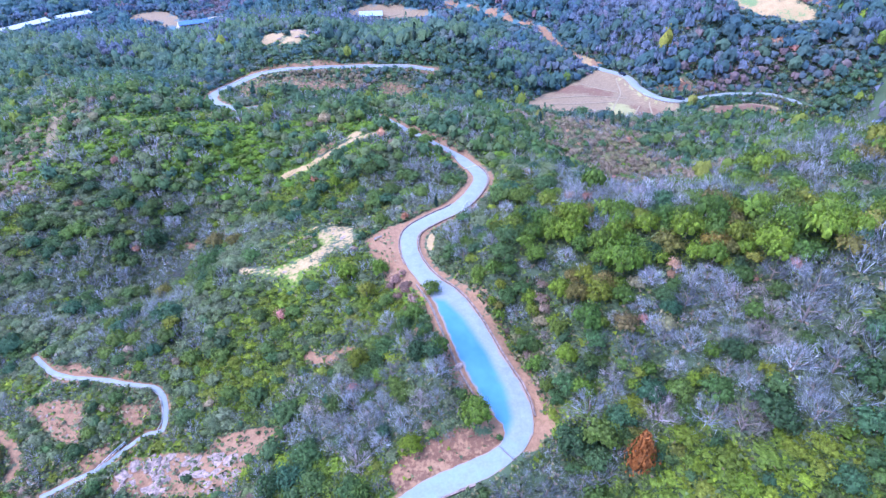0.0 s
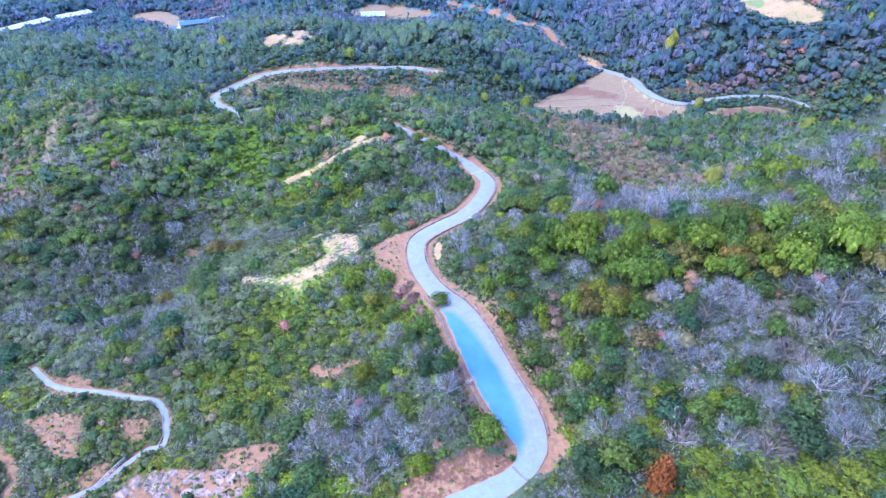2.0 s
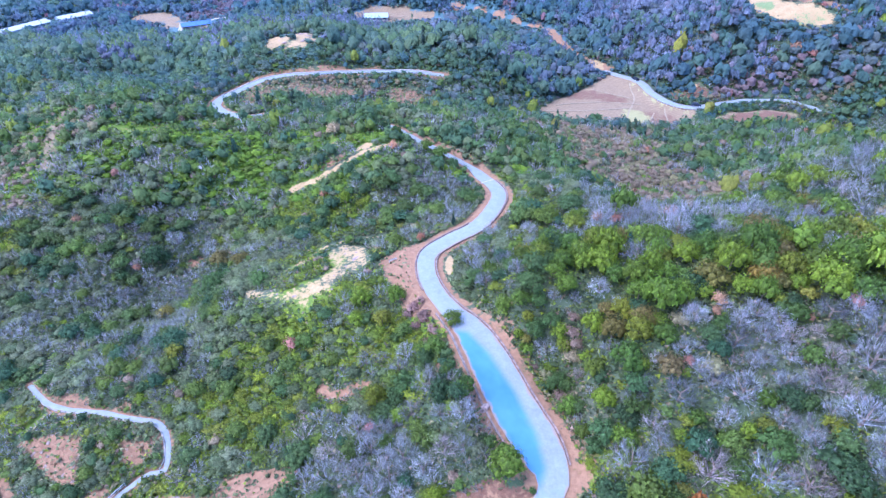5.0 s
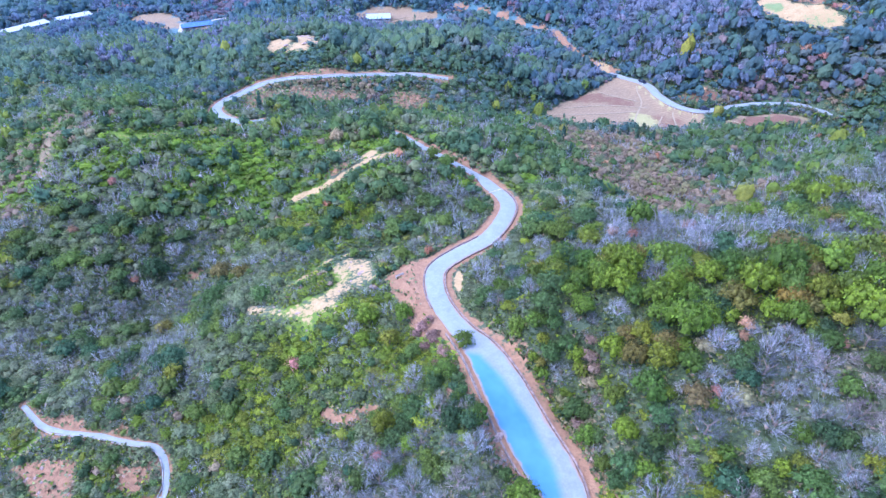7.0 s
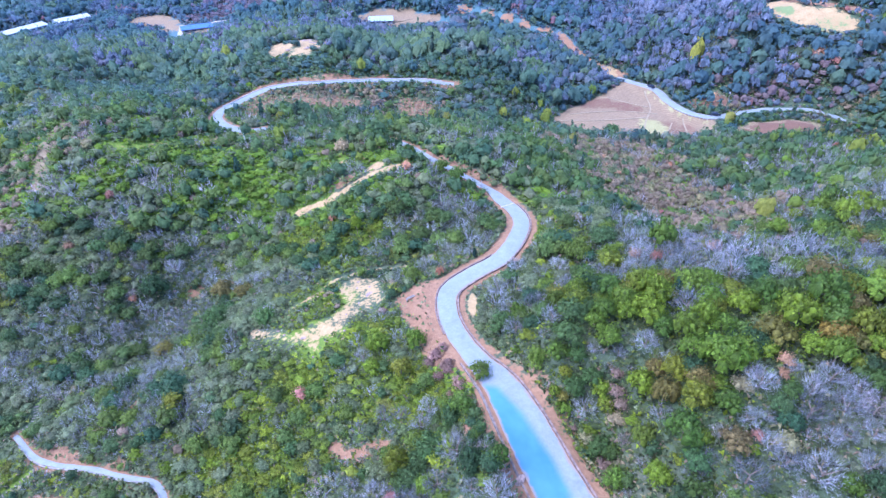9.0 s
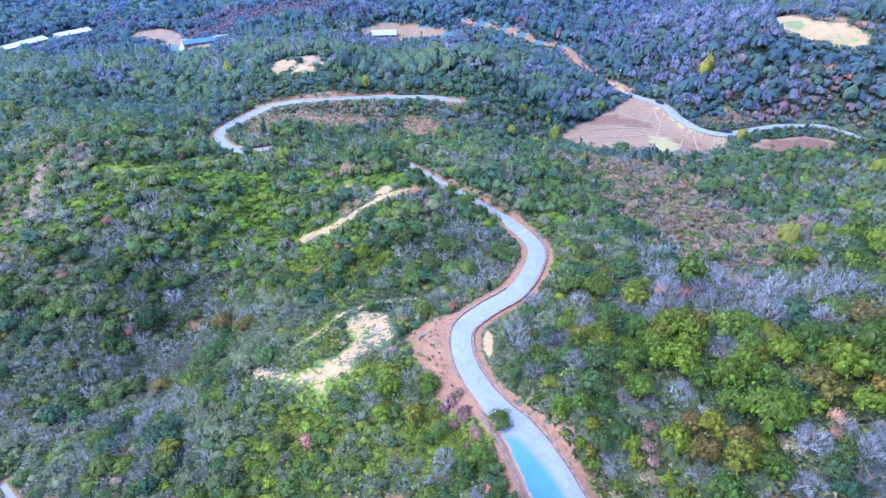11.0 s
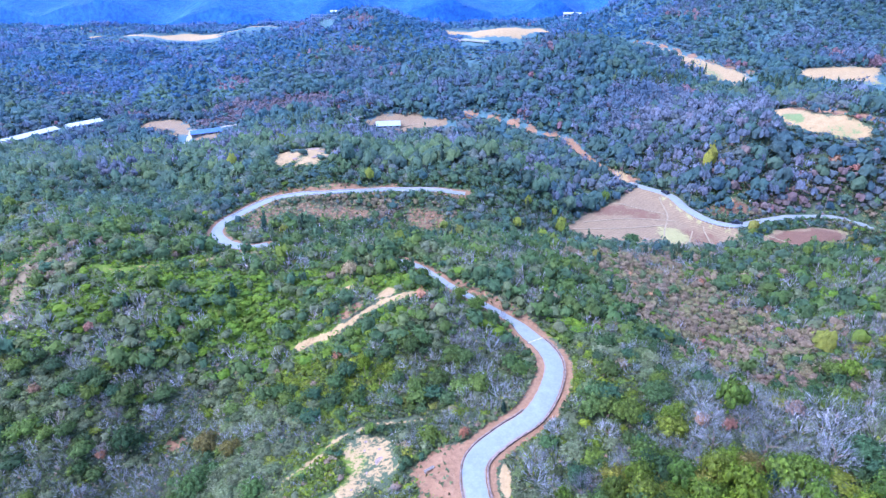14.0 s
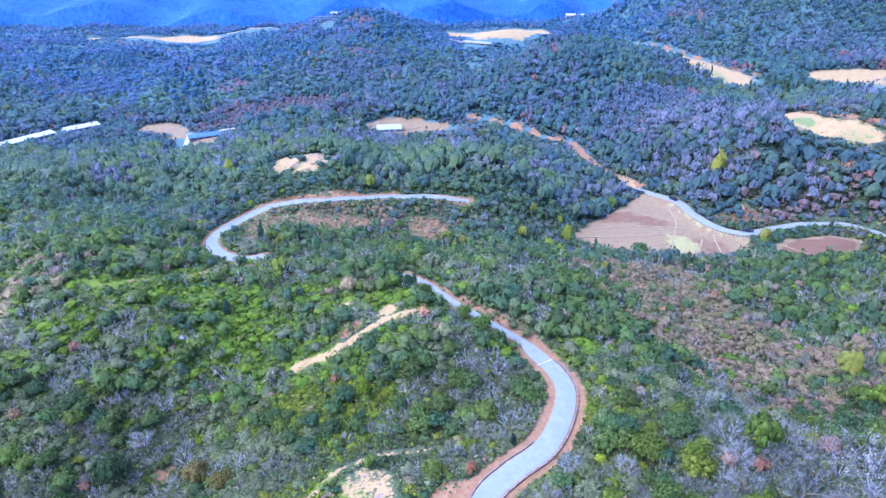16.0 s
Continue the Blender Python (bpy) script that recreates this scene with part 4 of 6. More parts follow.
# scrub west of the road
stand(-10, 57, 10, 6, 9, 1.45, bare=0.68, evergreen=0.32)
stand(-25, 76, 13, 8, 6, 0.85, lime=0.5, scrub=0.28, evergreen=0.14, bare=0.08)
stand(-43, 81, 8, 6, 4, 1.0, scrub=0.62, lime=0.2, evergreen=0.18)
stand(-40, 66, 9, 7, 6, 1.0, lime=0.46, evergreen=0.3, scrub=0.24)
stand(-14, 45, 10, 4, 5, 1.2, evergreen=0.5, lime=0.28, bare=0.22)
stand(-62, 82, 10, 8, 4, 1.1, bare=0.36, scrub=0.3, evergreen=0.34)
stand(-82, 110, 17, 14, 9, 1.15, bare=0.46, evergreen=0.42, scrub=0.12)
stand(-78, 108, 26, 24, 4, 1.0, scrub=0.56, bare=0.28, evergreen=0.1, lime=0.06)
stand(-55, 96, 10, 8, 4, 1.0, scrub=0.4, bare=0.3, evergreen=0.3)
stand(-68, 149, 20, 6, 8, 0.9, lime=0.72, evergreen=0.2, scrub=0.08)
stand(-50, 143, 11, 8, 7, 0.9, lime=0.66, evergreen=0.24, scrub=0.1)
stand(-115, 150, 8, 18, 6, 0.8, dry=0.32, lime=0.34, scrub=0.24, evergreen=0.1)
stand(-97, 135, 9, 8, 5, 1.1, bare=0.5, lime=0.3, scrub=0.2)
stand(-49, 127, 10, 7, 5, 1.0, evergreen=0.4, lime=0.46, scrub=0.14)
stand(-36, 122, 5, 6, 5, 0.9, lime=0.7, evergreen=0.3)
stand(-22, 120, 8, 7, 5, 1.1, evergreen=0.68, lime=0.2, bare=0.12)
stand(-2, 118, 6, 9, 6, 1.2, bare=0.62, evergreen=0.32, scrub=0.06)
stand(-64, 62, 9, 7, 5, 0.7, lime=0.34, evergreen=0.22, scrub=0.34, dry=0.1)
# beyond the bend
stand(14, 128, 6, 6, 5, 1.0, lime=0.4, scrub=0.4, evergreen=0.2)
stand(26, 118, 12, 10, 4, 1.1, scrub=0.45, evergreen=0.4, bare=0.15)
stand(12, 165, 22, 18, 5, 1.1, evergreen=0.52, scrub=0.28, bare=0.2)
stand(53, 165, 14, 28, 16, 0.85, dry=0.72, scrub=0.14, lime=0.05, bare=0.08, russet=0.01)
stand(60, 136, 14, 8, 4, 1.0, bare=0.55, dry=0.25, evergreen=0.2)
stand(95, 168, 20, 18, 4, 1.2, evergreen=0.5, bare=0.4, lime=0.1)
stand(40, 205, 16, 8, 4, 1.2, evergreen=0.8, lime=0.1, cedar=0.1)
stand(-62, 215, 12, 6, 8, 0.8, dry=0.6, bare=0.2, scrub=0.2)
stand(-42, 220, 14, 5, 8, 0.8, dry=0.5, bare=0.22, evergreen=0.28)
stand(-14, 219, 6, 7, 7, 0.7, dry=0.7, scrub=0.3)
stand(-48, 208, 16, 4, 6, 1.1, bare=0.5, evergreen=0.5)
stand(-30, 205, 25, 10, 4, 1.2, evergreen=0.62, bare=0.3, cedar=0.08)
stand(-40, 250, 50, 15, 6, 1.0, evergreen=0.74, scrub=0.14, bare=0.12)
stand(-30, 290, 60, 40, 7, 1.0, evergreen=0.76, scrub=0.1, bare=0.14)
stand(-110, 215, 40, 40, 6, 1.0, evergreen=0.66, scrub=0.16, bare=0.12, lime=0.06)
stand(-170, 290, 70, 50, 8, 1.0, evergreen=0.84, scrub=0.08, bare=0.08)
stand(130, 290, 35, 30, 5, 1.1, bare=0.26, evergreen=0.58, scrub=0.12, dry=0.07, russet=0.01)
stand(150, 258, 30, 9, 6, 1.0, scrub=0.3, dry=0.3, evergreen=0.2, bare=0.2)
stand(35, 410, 40, 30, 5, 1.0, bare=0.30, evergreen=0.62, scrub=0.06)
stand(95, 455, 35, 28, 5, 1.0, evergreen=0.8, scrub=0.12, bare=0.08)
stand(330, 620, 90, 80, 4, 1.0, evergreen=0.78, scrub=0.12, bare=0.1)
stand(100, 432, 30, 12, 8, 1.0, evergreen=0.62, lime=0.26, scrub=0.12)
stand(-250, 350, 60, 26, 14, 1.1, evergreen=0.92, scrub=0.08)
stand(-110, 330, 40, 20, 8, 1.0, evergreen=0.78, scrub=0.22)
stand(225, 375, 40, 14, 12, 1.6, evergreen=0.9, bare=0.1)
stand(-120, 312, 12, 10, 10, 1.0, bare=0.9, evergreen=0.1)
# the strip above the yard: withered scrub, bamboo clumps, a leafless gully
stand(-140, 455, 30, 7, 30, 0.6, dry=0.8, bare=0.2)
stand(-174, 436, 9, 4, 30, 0.6, dry=0.9, bare=0.1)
stand(-247, 460, 9, 5, 30, 0.6, dry=0.9, bare=0.1)
stand(-267, 490, 5, 30, 40, 0.7, bare=0.95, scrub=0.05)
for px, py, reach in ((-261, 508, 14), (-201, 463, 8), (-201, 512, 10), (-300, 480, 9)):
    stand(px, py, reach, reach, 60, 1.1, lime=0.9, evergreen=0.1)
for px, py, reach in ((-196, 542, 7), (-86, 550, 6), (-170, 673, 7), (-101, 642, 8), (26, 488, 5), (60, 449, 4), (191, 577, 7), (206, 563, 6), (285, 481, 6), (304, 474, 7), (203, 467, 4), (146, 393, 4), (37, 386, 4)):
    stand(px, py, reach, reach, 40, 1.1, russet=0.8, dry=0.1, bare=0.1)


def shares(x, y):
    """Shares of the kinds, and how big the plants grow."""
    far = np.where(y < 175, 0, np.where(y < 330, 1, 2))
    w, total, size = USUAL[far].copy(), np.ones(x.shape), np.ones(x.shape)
    for sx, sy, rx, ry, weight, growth, mixture in STANDS:
        f = weight * np.exp(-((x - sx) / rx) ** 2 - ((y - sy) / ry) ** 2)
        w += f[:, None] * mixture
        size += f * growth
        total += f
    # each kind also keeps together in drifts of its own, broader in the far forest
    broad = np.where(y < 190, 1.0, np.where(y < 300, 1.8, 3.6))
    p, q = x / broad, y / broad
    for k in range(len(ORDER)):
        drift = np.sin(p / (5.2 + k) + 1.7 * k + 1.6 * np.sin(q / (6.5 - 0.5 * k) + k)) * np.sin(q / (4.0 + 0.7 * k) - 0.9 * k + np.sin(p / 9.0))
        w[:, k] *= np.exp(np.where(y > 250, 3.0, 2.3) * drift / (1 + 0.16 * (total - 1)))
    w[:, 4] *= np.where(y > 300, 0.0, 1.0)
    w[:, 3] *= np.where((y > 232) & (y < 400) & (x < 30) & (np.hypot(x + 120, y - 312) > 14), 0.3, 1.0)
    return w / w.sum(1)[:, None], size / total


# room for single trees, buildings and the camera's sight lines: x, y, reach
CLEARINGS = [
    (-27.0, 122.1, 1.6), (-61.1, 147.3, 1.7), (-49.8, 108.6, 2.2), (20.9, 94.6, 2.4), (21.5, 102.2, 2.4), (-86.5, 138.0, 1.8), (-34.3, 150.5, 2.2),
    (-2.1, 75.4, 2.2), (24.8, 41.1, 2.0), (5.3, 49.0, 2.2), (-12.3, 84.3, 1.8), (67.6, 94.0, 3.0), (58.3, 222.9, 3.5), (-34.3, 153, 2.0),
    (-307, 398, 9), (-298, 414, 10), (-288, 428, 9), (-277, 441, 12), (-177, 410, 15), (-195, 420, 12), (-184, 392, 8), (-48, 400, 15), (-28, 404, 12),
    (186, 422, 13), (201, 440, 12), (168, 462, 11), (163, 492, 10), (252, 438, 10), (280, 420, 12),
    (-134, 657, 10), (-131, 643, 6), (-123, 712, 17), (-119, 692, 10), (146, 784, 20), (16, 568, 13),
]


def open_ground(x, y, brush=False):
    """How bare the ground is: 1 where nothing grows; brush creeps closer than trees. Some outlines are also cleared on
    the camera's side, to stay in view.
    """
    v = np.zeros(x.shape)
    for name, (line, _) in WAYS.items():
        d, k = near(x, y, line[:, 0], line[:, 1], 8)
        keep = {"main": 2.1, "back": 1.5, "valley": 0.6, "dirt": 1.7}.get(name, 0.8) - 0.5 * brush
        keep = np.where(line[k, 2] < 1.3, -0.1, np.where(line[k, 1] < 46.5, 0.7, keep)) if name == "main" else keep
        v = np.maximum(v, d < line[k, 2] + keep)
    for p in (BALD, FIELD1, FIELD2, FIELD3, FIELD3b, YARD, YARD2, GREEN_R, FAIRWAY_R, FAIRWAY_R2, POND_R, GOLF_L, GOLF_L2, GOLF_C, SOIL3):
        v = np.maximum(v, inside(x, y, p, 0.6))
    for p in (TURN1, REDSOIL, VERGE):
        v = np.maximum(v, (0.93 if brush else 1.0) * inside(x, y, p, 0.8))
    for p in (PINK1, PINK2, PINK3, PINK4, SOILR, ROCKS, CUTB):
        v = np.maximum(v, (0.86 if brush else 0.96) * inside(x, y, p, 1.0))
    for p in (BANK1, BANK2, BANK3):
        for step in (0, 2.5):
            v = np.maximum(v, (0.6 if brush else 0.9) * inside(x, y + step, p, 1.5))
    for step in (0.7, 1.5, 2.2):
        v = np.maximum(v, (0.6 if brush else 1.0) * inside(x, y + step, BALD, 1.0))
        v = np.maximum(v, (0.7 if brush else 1.0) * inside(x - 0.4 * step, y + step, TURN1, 0.8))
    v = np.maximum(v, 0.3 * inside(x, y, GRASSY, 6.0))
    v = np.maximum(v, (0.6 if brush else 0.9) * along(x, y, SPUR, 2.2, 1.2))
    v = np.maximum(v, bare_pale(x, y) > 0.4)
    for p in (GOLF_L, GOLF_L2, GOLF_C, FAIRWAY_R2):
        for step in (12,) if p is GOLF_C else (12, 24, 36):
            v = np.maximum(v, 0.9 * inside(x - 0.4 * step * (x < -200), y + step, p, 4.0))
    for step in (10, 20, 30):
        v = np.maximum(v, 0.9 * along(x - 0.3 * step, y + step, LINKS, 7, 4))
    for line in (YARD_ROAD, YARD_LANE):
        v = np.maximum(v, along(x + 1.5, y + 5, line, 6, 1.5))
    v = np.maximum(v, along(x, y, LOWER_ROAD, 2.6, 0.5))
    for line in (TRACKM, BALDTR, TRACKL, TRACKLb):
        v = np.maximum(v, along(x, y, line, 0.9 if brush else 1.9, 0.4))
    v = np.maximum(v, 0.55 * along(x, y, DRAIN, 0.8, 0.4))
    for cx, cy, reach in CLEARINGS:
        v = np.maximum(v, np.hypot(x - cx, y - cy) < reach * (0.5 if brush else 1.0))
    return np.maximum(v, (0.75 if brush else 0.95) * (bare_red(x, y) > 0.7))


def scatter(rng, x0, x1, y0, y1, step, rule):
    a, b = np.meshgrid(np.arange(x0, x1, step), np.arange(y0, y1, step * 0.87))
    a[1::2] += step / 2
    x = (a + rng.uniform(-0.42, 0.42, a.shape) * step).ravel()
    y = (b + rng.uniform(-0.42, 0.42, b.shape) * step).ravel()
    ok = rule(x, y)
    x, y = x[ok], y[ok]
    ok = rng.uniform(size=x.shape) > open_ground(x, y)
    return x[ok], y[ok]


# how readily a kind takes its place before the others, in the order of KINDS
FIRST = np.array([1.0, 1.5, 1.15, 1.1, 1.2, 1.3, 1.2, 2.2])


def apart(rng, x, y, r, first, share, taken=()):
    """Which plants stay, the strongest first, when each keeps a share of the two radii from its neighbours."""
    cell, grid, stay = 3.0, {}, np.zeros(x.shape, bool)
    for px, py, pr in taken:
        grid.setdefault((int(px // cell), int(py // cell)), []).append((px, py, pr))
    for i in np.argsort(-r * first * rng.uniform(0.6, 1.4, r.shape)):
        px, py, pr = float(x[i]), float(y[i]), float(r[i])
        cx, cy = int(px // cell), int(py // cell)
        near_by = (q for a in range(cx - 3, cx + 4) for b in range(cy - 3, cy + 4) for q in grid.get((a, b), ()))
        if all((px - qx) ** 2 + (py - qy) ** 2 > (share * (pr + qr)) ** 2 for qx, qy, qr in near_by):
            stay[i] = True
            grid.setdefault((cx, cy), []).append((px, py, pr))
    return stay


def in_fan(x, y):
    return np.abs(x + 5) < np.maximum(0.645 * y + 42, 0.73 * y + 16)


def planted(rng, x, y, size):
    """Kind, radius, height and tone of each plant."""
    w, growth = shares(x, y)
    w = w.cumsum(1)
    kind = (rng.uniform(size=x.shape)[:, None] * w[:, -1:] > w).sum(1)
    lo = np.array([KINDS[k][1] for k in ORDER])[kind]
    hi = np.array([KINDS[k][2] for k in ORDER])[kind]
    u = rng.uniform(size=x.shape) ** 1.4
    scale = size * growth
    r = (lo[:, 0] + (lo[:, 1] - lo[:, 0]) * u) * scale
    h = (hi[:, 0] + (hi[:, 1] - hi[:, 0]) * np.clip(u + rng.normal(size=x.shape) * 0.2, 0, 1)) * scale
    # plants are shrunk beside open ground, to keep it in the camera's view
    edge = np.zeros(x.shape)
    for px, py in ((0.9, 0), (-0.9, 0), (0, 1.3), (0, 0.7), (0, -0.9)):
        edge = np.maximum(edge, open_ground(x + px * r, y + py * r))
    low = np.where(edge > 0.75, 0.55, 1.0)
    # and before the far fairways, which stay in sight over them
    ahead = np.zeros(x.shape)
    for d in (12, 28, 46, 66, 90, 120):
        u, v = x * (1 + d / np.hypot(x, y)), y * (1 + d / np.hypot(x, y))
        for p in (GOLF_L, GOLF_L2, GOLF_C):
            ahead = np.maximum(ahead, inside(u, v, p, 3.0))
        ahead = np.maximum(ahead, along(u, v, LINKS, 8, 4))
    h = h * np.where(ahead > 0.4, 0.4, 1.0)
    ahead = np.zeros(x.shape)
    for d in (3, 7, 12):
        u, v = x * (1 + d / np.hypot(x, y)), y * (1 + d / np.hypot(x, y))
        for p in (YARD, YARD2, BALD_HILL, FIELD2, FIELD3, GREEN_R):
            ahead = np.maximum(ahead, inside(u, v, p, 1.0))
        for line, half in ((YARD_ROAD, 3), (TRACKL, 1), (TRACKLb, 1), (TRACK3, 1.6), (SHEDS, 6)):
            ahead = np.maximum(ahead, along(u, v, line, half, 1.0))
    h = h * np.where(ahead > 0.4, 0.5, 1.0)
    # neighbours share their tone
    wide_x, wide_y = (np.where(y > 250, v / 2.6, v) for v in (x, y))
    tone = 0.5 + 0.32 * np.sin(wide_x / 4.7 + 1.9 * np.sin(wide_y / 7.1)) * np.sin(wide_y / 5.9 + 1.1 * np.sin(wide_x / 8.3)) + rng.normal(size=x.shape) * 0.16
    return kind, r * low, h * low, tone % 1.0


def back_hill(x, y):
    """The near side of the wooded back hill, up to its crest."""
    return (y < 350 + 8 * np.sin(x / 17) + 34 * smooth(-120, -210, x)) & (x < 38 + 6 * np.sin(y / 11)) & (x > -0.74 * y - 20)


STUFF_LABEL = {
    "evergreen": "dense dark green evergreen trees covering the hillside", "lime": "bright yellow-green low shrubs covering the hillside",
    "scrub": "grey-green scrub bushes covering the hillside", "bare": "leafless lavender-grey trees covering the hillside",
    "pine": "yellow-green pine trees standing on the hillside", "cedar": "dark conical cedars scattered through the forest",
    "dry": "withered brown brush on the open slope", "russet": "russet and orange autumn shrubs on the hillside",
}


def thicket(name, rng, x, y, kind, r, h, tone, grade, palette=None):
    """All plants of a stretch that nobody could count, one object a kind."""
    z = ground_z(x, y)
    for k, key in enumerate(ORDER):
        at = np.nonzero(kind == k)[0]
        if not len(at):
            continue
        protos = models(key, grade)
        pick, turn = rng.integers(0, len(protos), len(at)), rng.uniform(0, 2 * np.pi, len(at))
        parts, tones, faces = [], [], []
        for j, (q, qn) in enumerate(protos):
            m = at[pick == j]
            if not len(m):
                continue
            c, s = np.cos(turn[pick == j])[:, None, None], np.sin(turn[pick == j])[:, None, None]
            R, Hh = r[m][:, None, None], h[m][:, None, None]
            vx = x[m][:, None, None] + R * (c * q[None, ..., 0] - s * q[None, ..., 1])
            vy = y[m][:, None, None] + R * (s * q[None, ..., 0] + c * q[None, ..., 1])
            vz = z[m][:, None, None] + Hh * q[None, ..., 2]
            parts.append(np.stack([vx, vy, vz], -1).reshape(-1, 3, 3))
            tones.append(np.repeat(tone[m], q.shape[0]))
            faces.append(np.stack([c * qn[None, ..., 0] - s * qn[None, ..., 1], s * qn[None, ..., 0] + c * qn[None, ..., 1], np.repeat(qn[None, ..., 2], len(m), 0)], -1).reshape(-1, 3, 3))
        v, tn = np.concatenate(parts), np.concatenate(tones)
        mat = (palette or {}).get(key, KINDS[key][0])
        ob = new(name + "_" + key, tufts_mesh(name, v, len(v), mat, tn, np.concatenate(faces)))
        tagged(ob, STUFF_LABEL[key], "shrubs" if key in ("lime", "scrub", "russet") else "trees", kind="stuff")


# single trees and bushes that can be told apart: trunk and crown are parts
TREE_NAMES = {
    "evergreen": ("evergreen_tree", "tree", "dark green rounded evergreen tree on the wooded slope", "evergreens on the near slope"),
    "lime": ("lime_shrub", "shrub", "bright yellow-green low shrub on the scrubby slope", "yellow-green shrubs on the near slope"),
    "scrub": ("scrub_bush", "bush", "grey-green scrub bush among mixed woodland", "scrub bushes on the near slope"),
    "bare": ("bare_tree", "tree", "leafless lavender-grey tree with a spreading crown", "leafless trees on the near slope"),
    "pine": ("pine_tree", "tree", "yellow-green pine tree with a dense domed crown", "pines on the near slope"),
    "dry": ("dry_bush", "bush", "withered brown bush on the open slope", "withered bushes on the near slope"),
    "cedar": ("cedar_tree", "tree", "dark narrow conical cedar standing among broadleaf trees", "cedars by the fairway"),
    "russet": ("russet_shrub", "shrub", "russet shrub with withered autumn leaves", "russet shrubs on the near slope"),
}


def trunk_mesh(seed, thick=0.05, limbs=3):
    """A tapered five-sided trunk with a few limbs, for a plant of radius and height 1."""
    rng = np.random.default_rng(seed)
    bm = bmesh.new()

    def tube(p, q, r0, r1):
        p, q = Vector(p), Vector(q)
        m = Matrix.Translation((p + q) / 2) @ (q - p).to_track_quat("Z", "Y").to_matrix().to_4x4()
        bmesh.ops.create_cone(bm, cap_ends=False, segments=5, radius1=r0, radius2=r1, depth=(q - p).length, matrix=m)

    tube((0, 0, -0.06), (0.02, 0.01, 0.5), thick, thick * 0.5)
    for i in range(limbs):
        a = 2 * math.pi * (i + rng.uniform(-0.2, 0.2)) / limbs
        u = rng.uniform(0.2, 0.45)
        tube((0.01, 0, u), (0.42 * math.cos(a), 0.42 * math.sin(a), u + rng.uniform(0.15, 0.3)), thick * 0.5, thick * 0.15)
    me = bpy.data.meshes.new("trunk")
    bm.to_mesh(me)
    bm.free()
    me.materials.append(BARK)
    return me


TRUNKS = [trunk_mesh(s) for s in range(3)]
CROWNS = {}


def tree(kind, x, y, r, h, turn, pick, label="", grade=0, name="", mat=None, group=""):
    """One plant at its place: an Empty at its foot, with trunk and crown under it."""
    key = (kind, grade, mat.name if mat else "")
    if key not in CROWNS:
        CROWNS[key] = [tufts_mesh("crown", q, len(q), mat or KINDS[kind][0], None, qn) for q, qn in models(kind, grade, 5)]
    title, category, usual, kin = TREE_NAMES[kind]
    ob = new(name or title)
    ob.matrix_basis = Matrix.LocRotScale((x, y, float(ground_z(x, y)[0])), Euler((0, 0, turn)), (r, r, h))
    for part_name, data in (("trunk", TRUNKS[pick % 3]), ("crown", CROWNS[key][pick % 5])):
        new(part_name, data).parent = ob
    return tagged(ob, label or usual, category, group or ("" if label else kin))


def undergrowth(name, seed, x0, x1, y0, y1, density, size, tall):
    """Low brush that covers the soil between the plants, one object a kind."""
    rng = np.random.default_rng(seed)
    n = int((x1 - x0) * (y1 - y0) * density)
    x, y = rng.uniform(x0, x1, n), rng.uniform(y0, y1, n)
    ok = in_fan(x, y)
    x, y = x[ok], y[ok]
    ok = rng.uniform(size=x.shape) < 1.05 - 0.6 * shares(x, y)[0][:, 3]
    x, y = x[ok], y[ok]
    ok = rng.uniform(size=x.shape) > open_ground(x, y, True)
    x, y = x[ok], y[ok]
    lump = 0.5 + 0.5 * np.sin(x * 2.1 + 1.5 * np.sin(y * 1.3)) * np.sin(y * 1.9 + x * 0.4)
    z = ground_z(x, y) + tall * (0.15 + 0.85 * lump) * rng.uniform(0.5, 1.0, x.shape)
    w = shares(x, y)[0]
    w = np.stack([w[:, 0] + 0.7 * w[:, 4] + 0.75 * w[:, 3], w[:, 1] + 0.3 * w[:, 4], w[:, 2] + 0.1 * w[:, 3], 0.15 * w[:, 3] + w[:, 5] + 1.3 * w[:, 7]], 1).cumsum(1)
    kind = (rng.uniform(size=x.shape)[:, None] * w[:, -1:] > w).sum(1)
    up = rng.normal(size=(len(x), 3)) * 0.55 + (0, 0, 0.8)
    up /= np.linalg.norm(up, axis=1)[:, None]
    t = tufts(np.stack([x, y, z], 1), up, size * rng.uniform(0.6, 1.3, x.shape), rng)
    tone = 0.5 + 0.5 * np.sin(x / 1.9 + 2 * np.sin(y / 2.7))
    # brush in the valley uses the leaf colours with haze painted in
    low = HAZED_VALLEY_LEAVES if y0 > 240 else MIDDLE_LEAVES if y0 > 120 else {"evergreen": LEAF_LOW, "lime": LEAF_LIME, "scrub": LEAF_SCRUB, "dry": LEAF_DRY}
    for k, (key, mat) in enumerate((("green", low["evergreen"]), ("lime", low["lime"]), ("grey", low["scrub"]), ("dry", low["dry"]))):
        m = kind == k
        soft_up = np.repeat((0.4 * up[m] + (0, 0, 0.7))[:, None, :], 3, 1)
        soft_up /= np.linalg.norm(soft_up, axis=2)[..., None]
        ob = new(name + "_" + key, tufts_mesh(name, t[m], int(m.sum()), mat, tone[m], soft_up))
        tagged(ob, "low mixed brush and undergrowth covering the slopes", "undergrowth", kind="stuff")


# the ground's painted haze sets in with distance
point_values(ground.data, "haze_tint", smooth(290, 360, gy))
point_values(ground.data, "lush", np.clip(1.9 * shares(gx, gy)[0][:, 1], 0, 0.9) * (gy < 260))
# ---- single trees that can be told apart, in their groves: x, y, radius ----
TAKEN = []


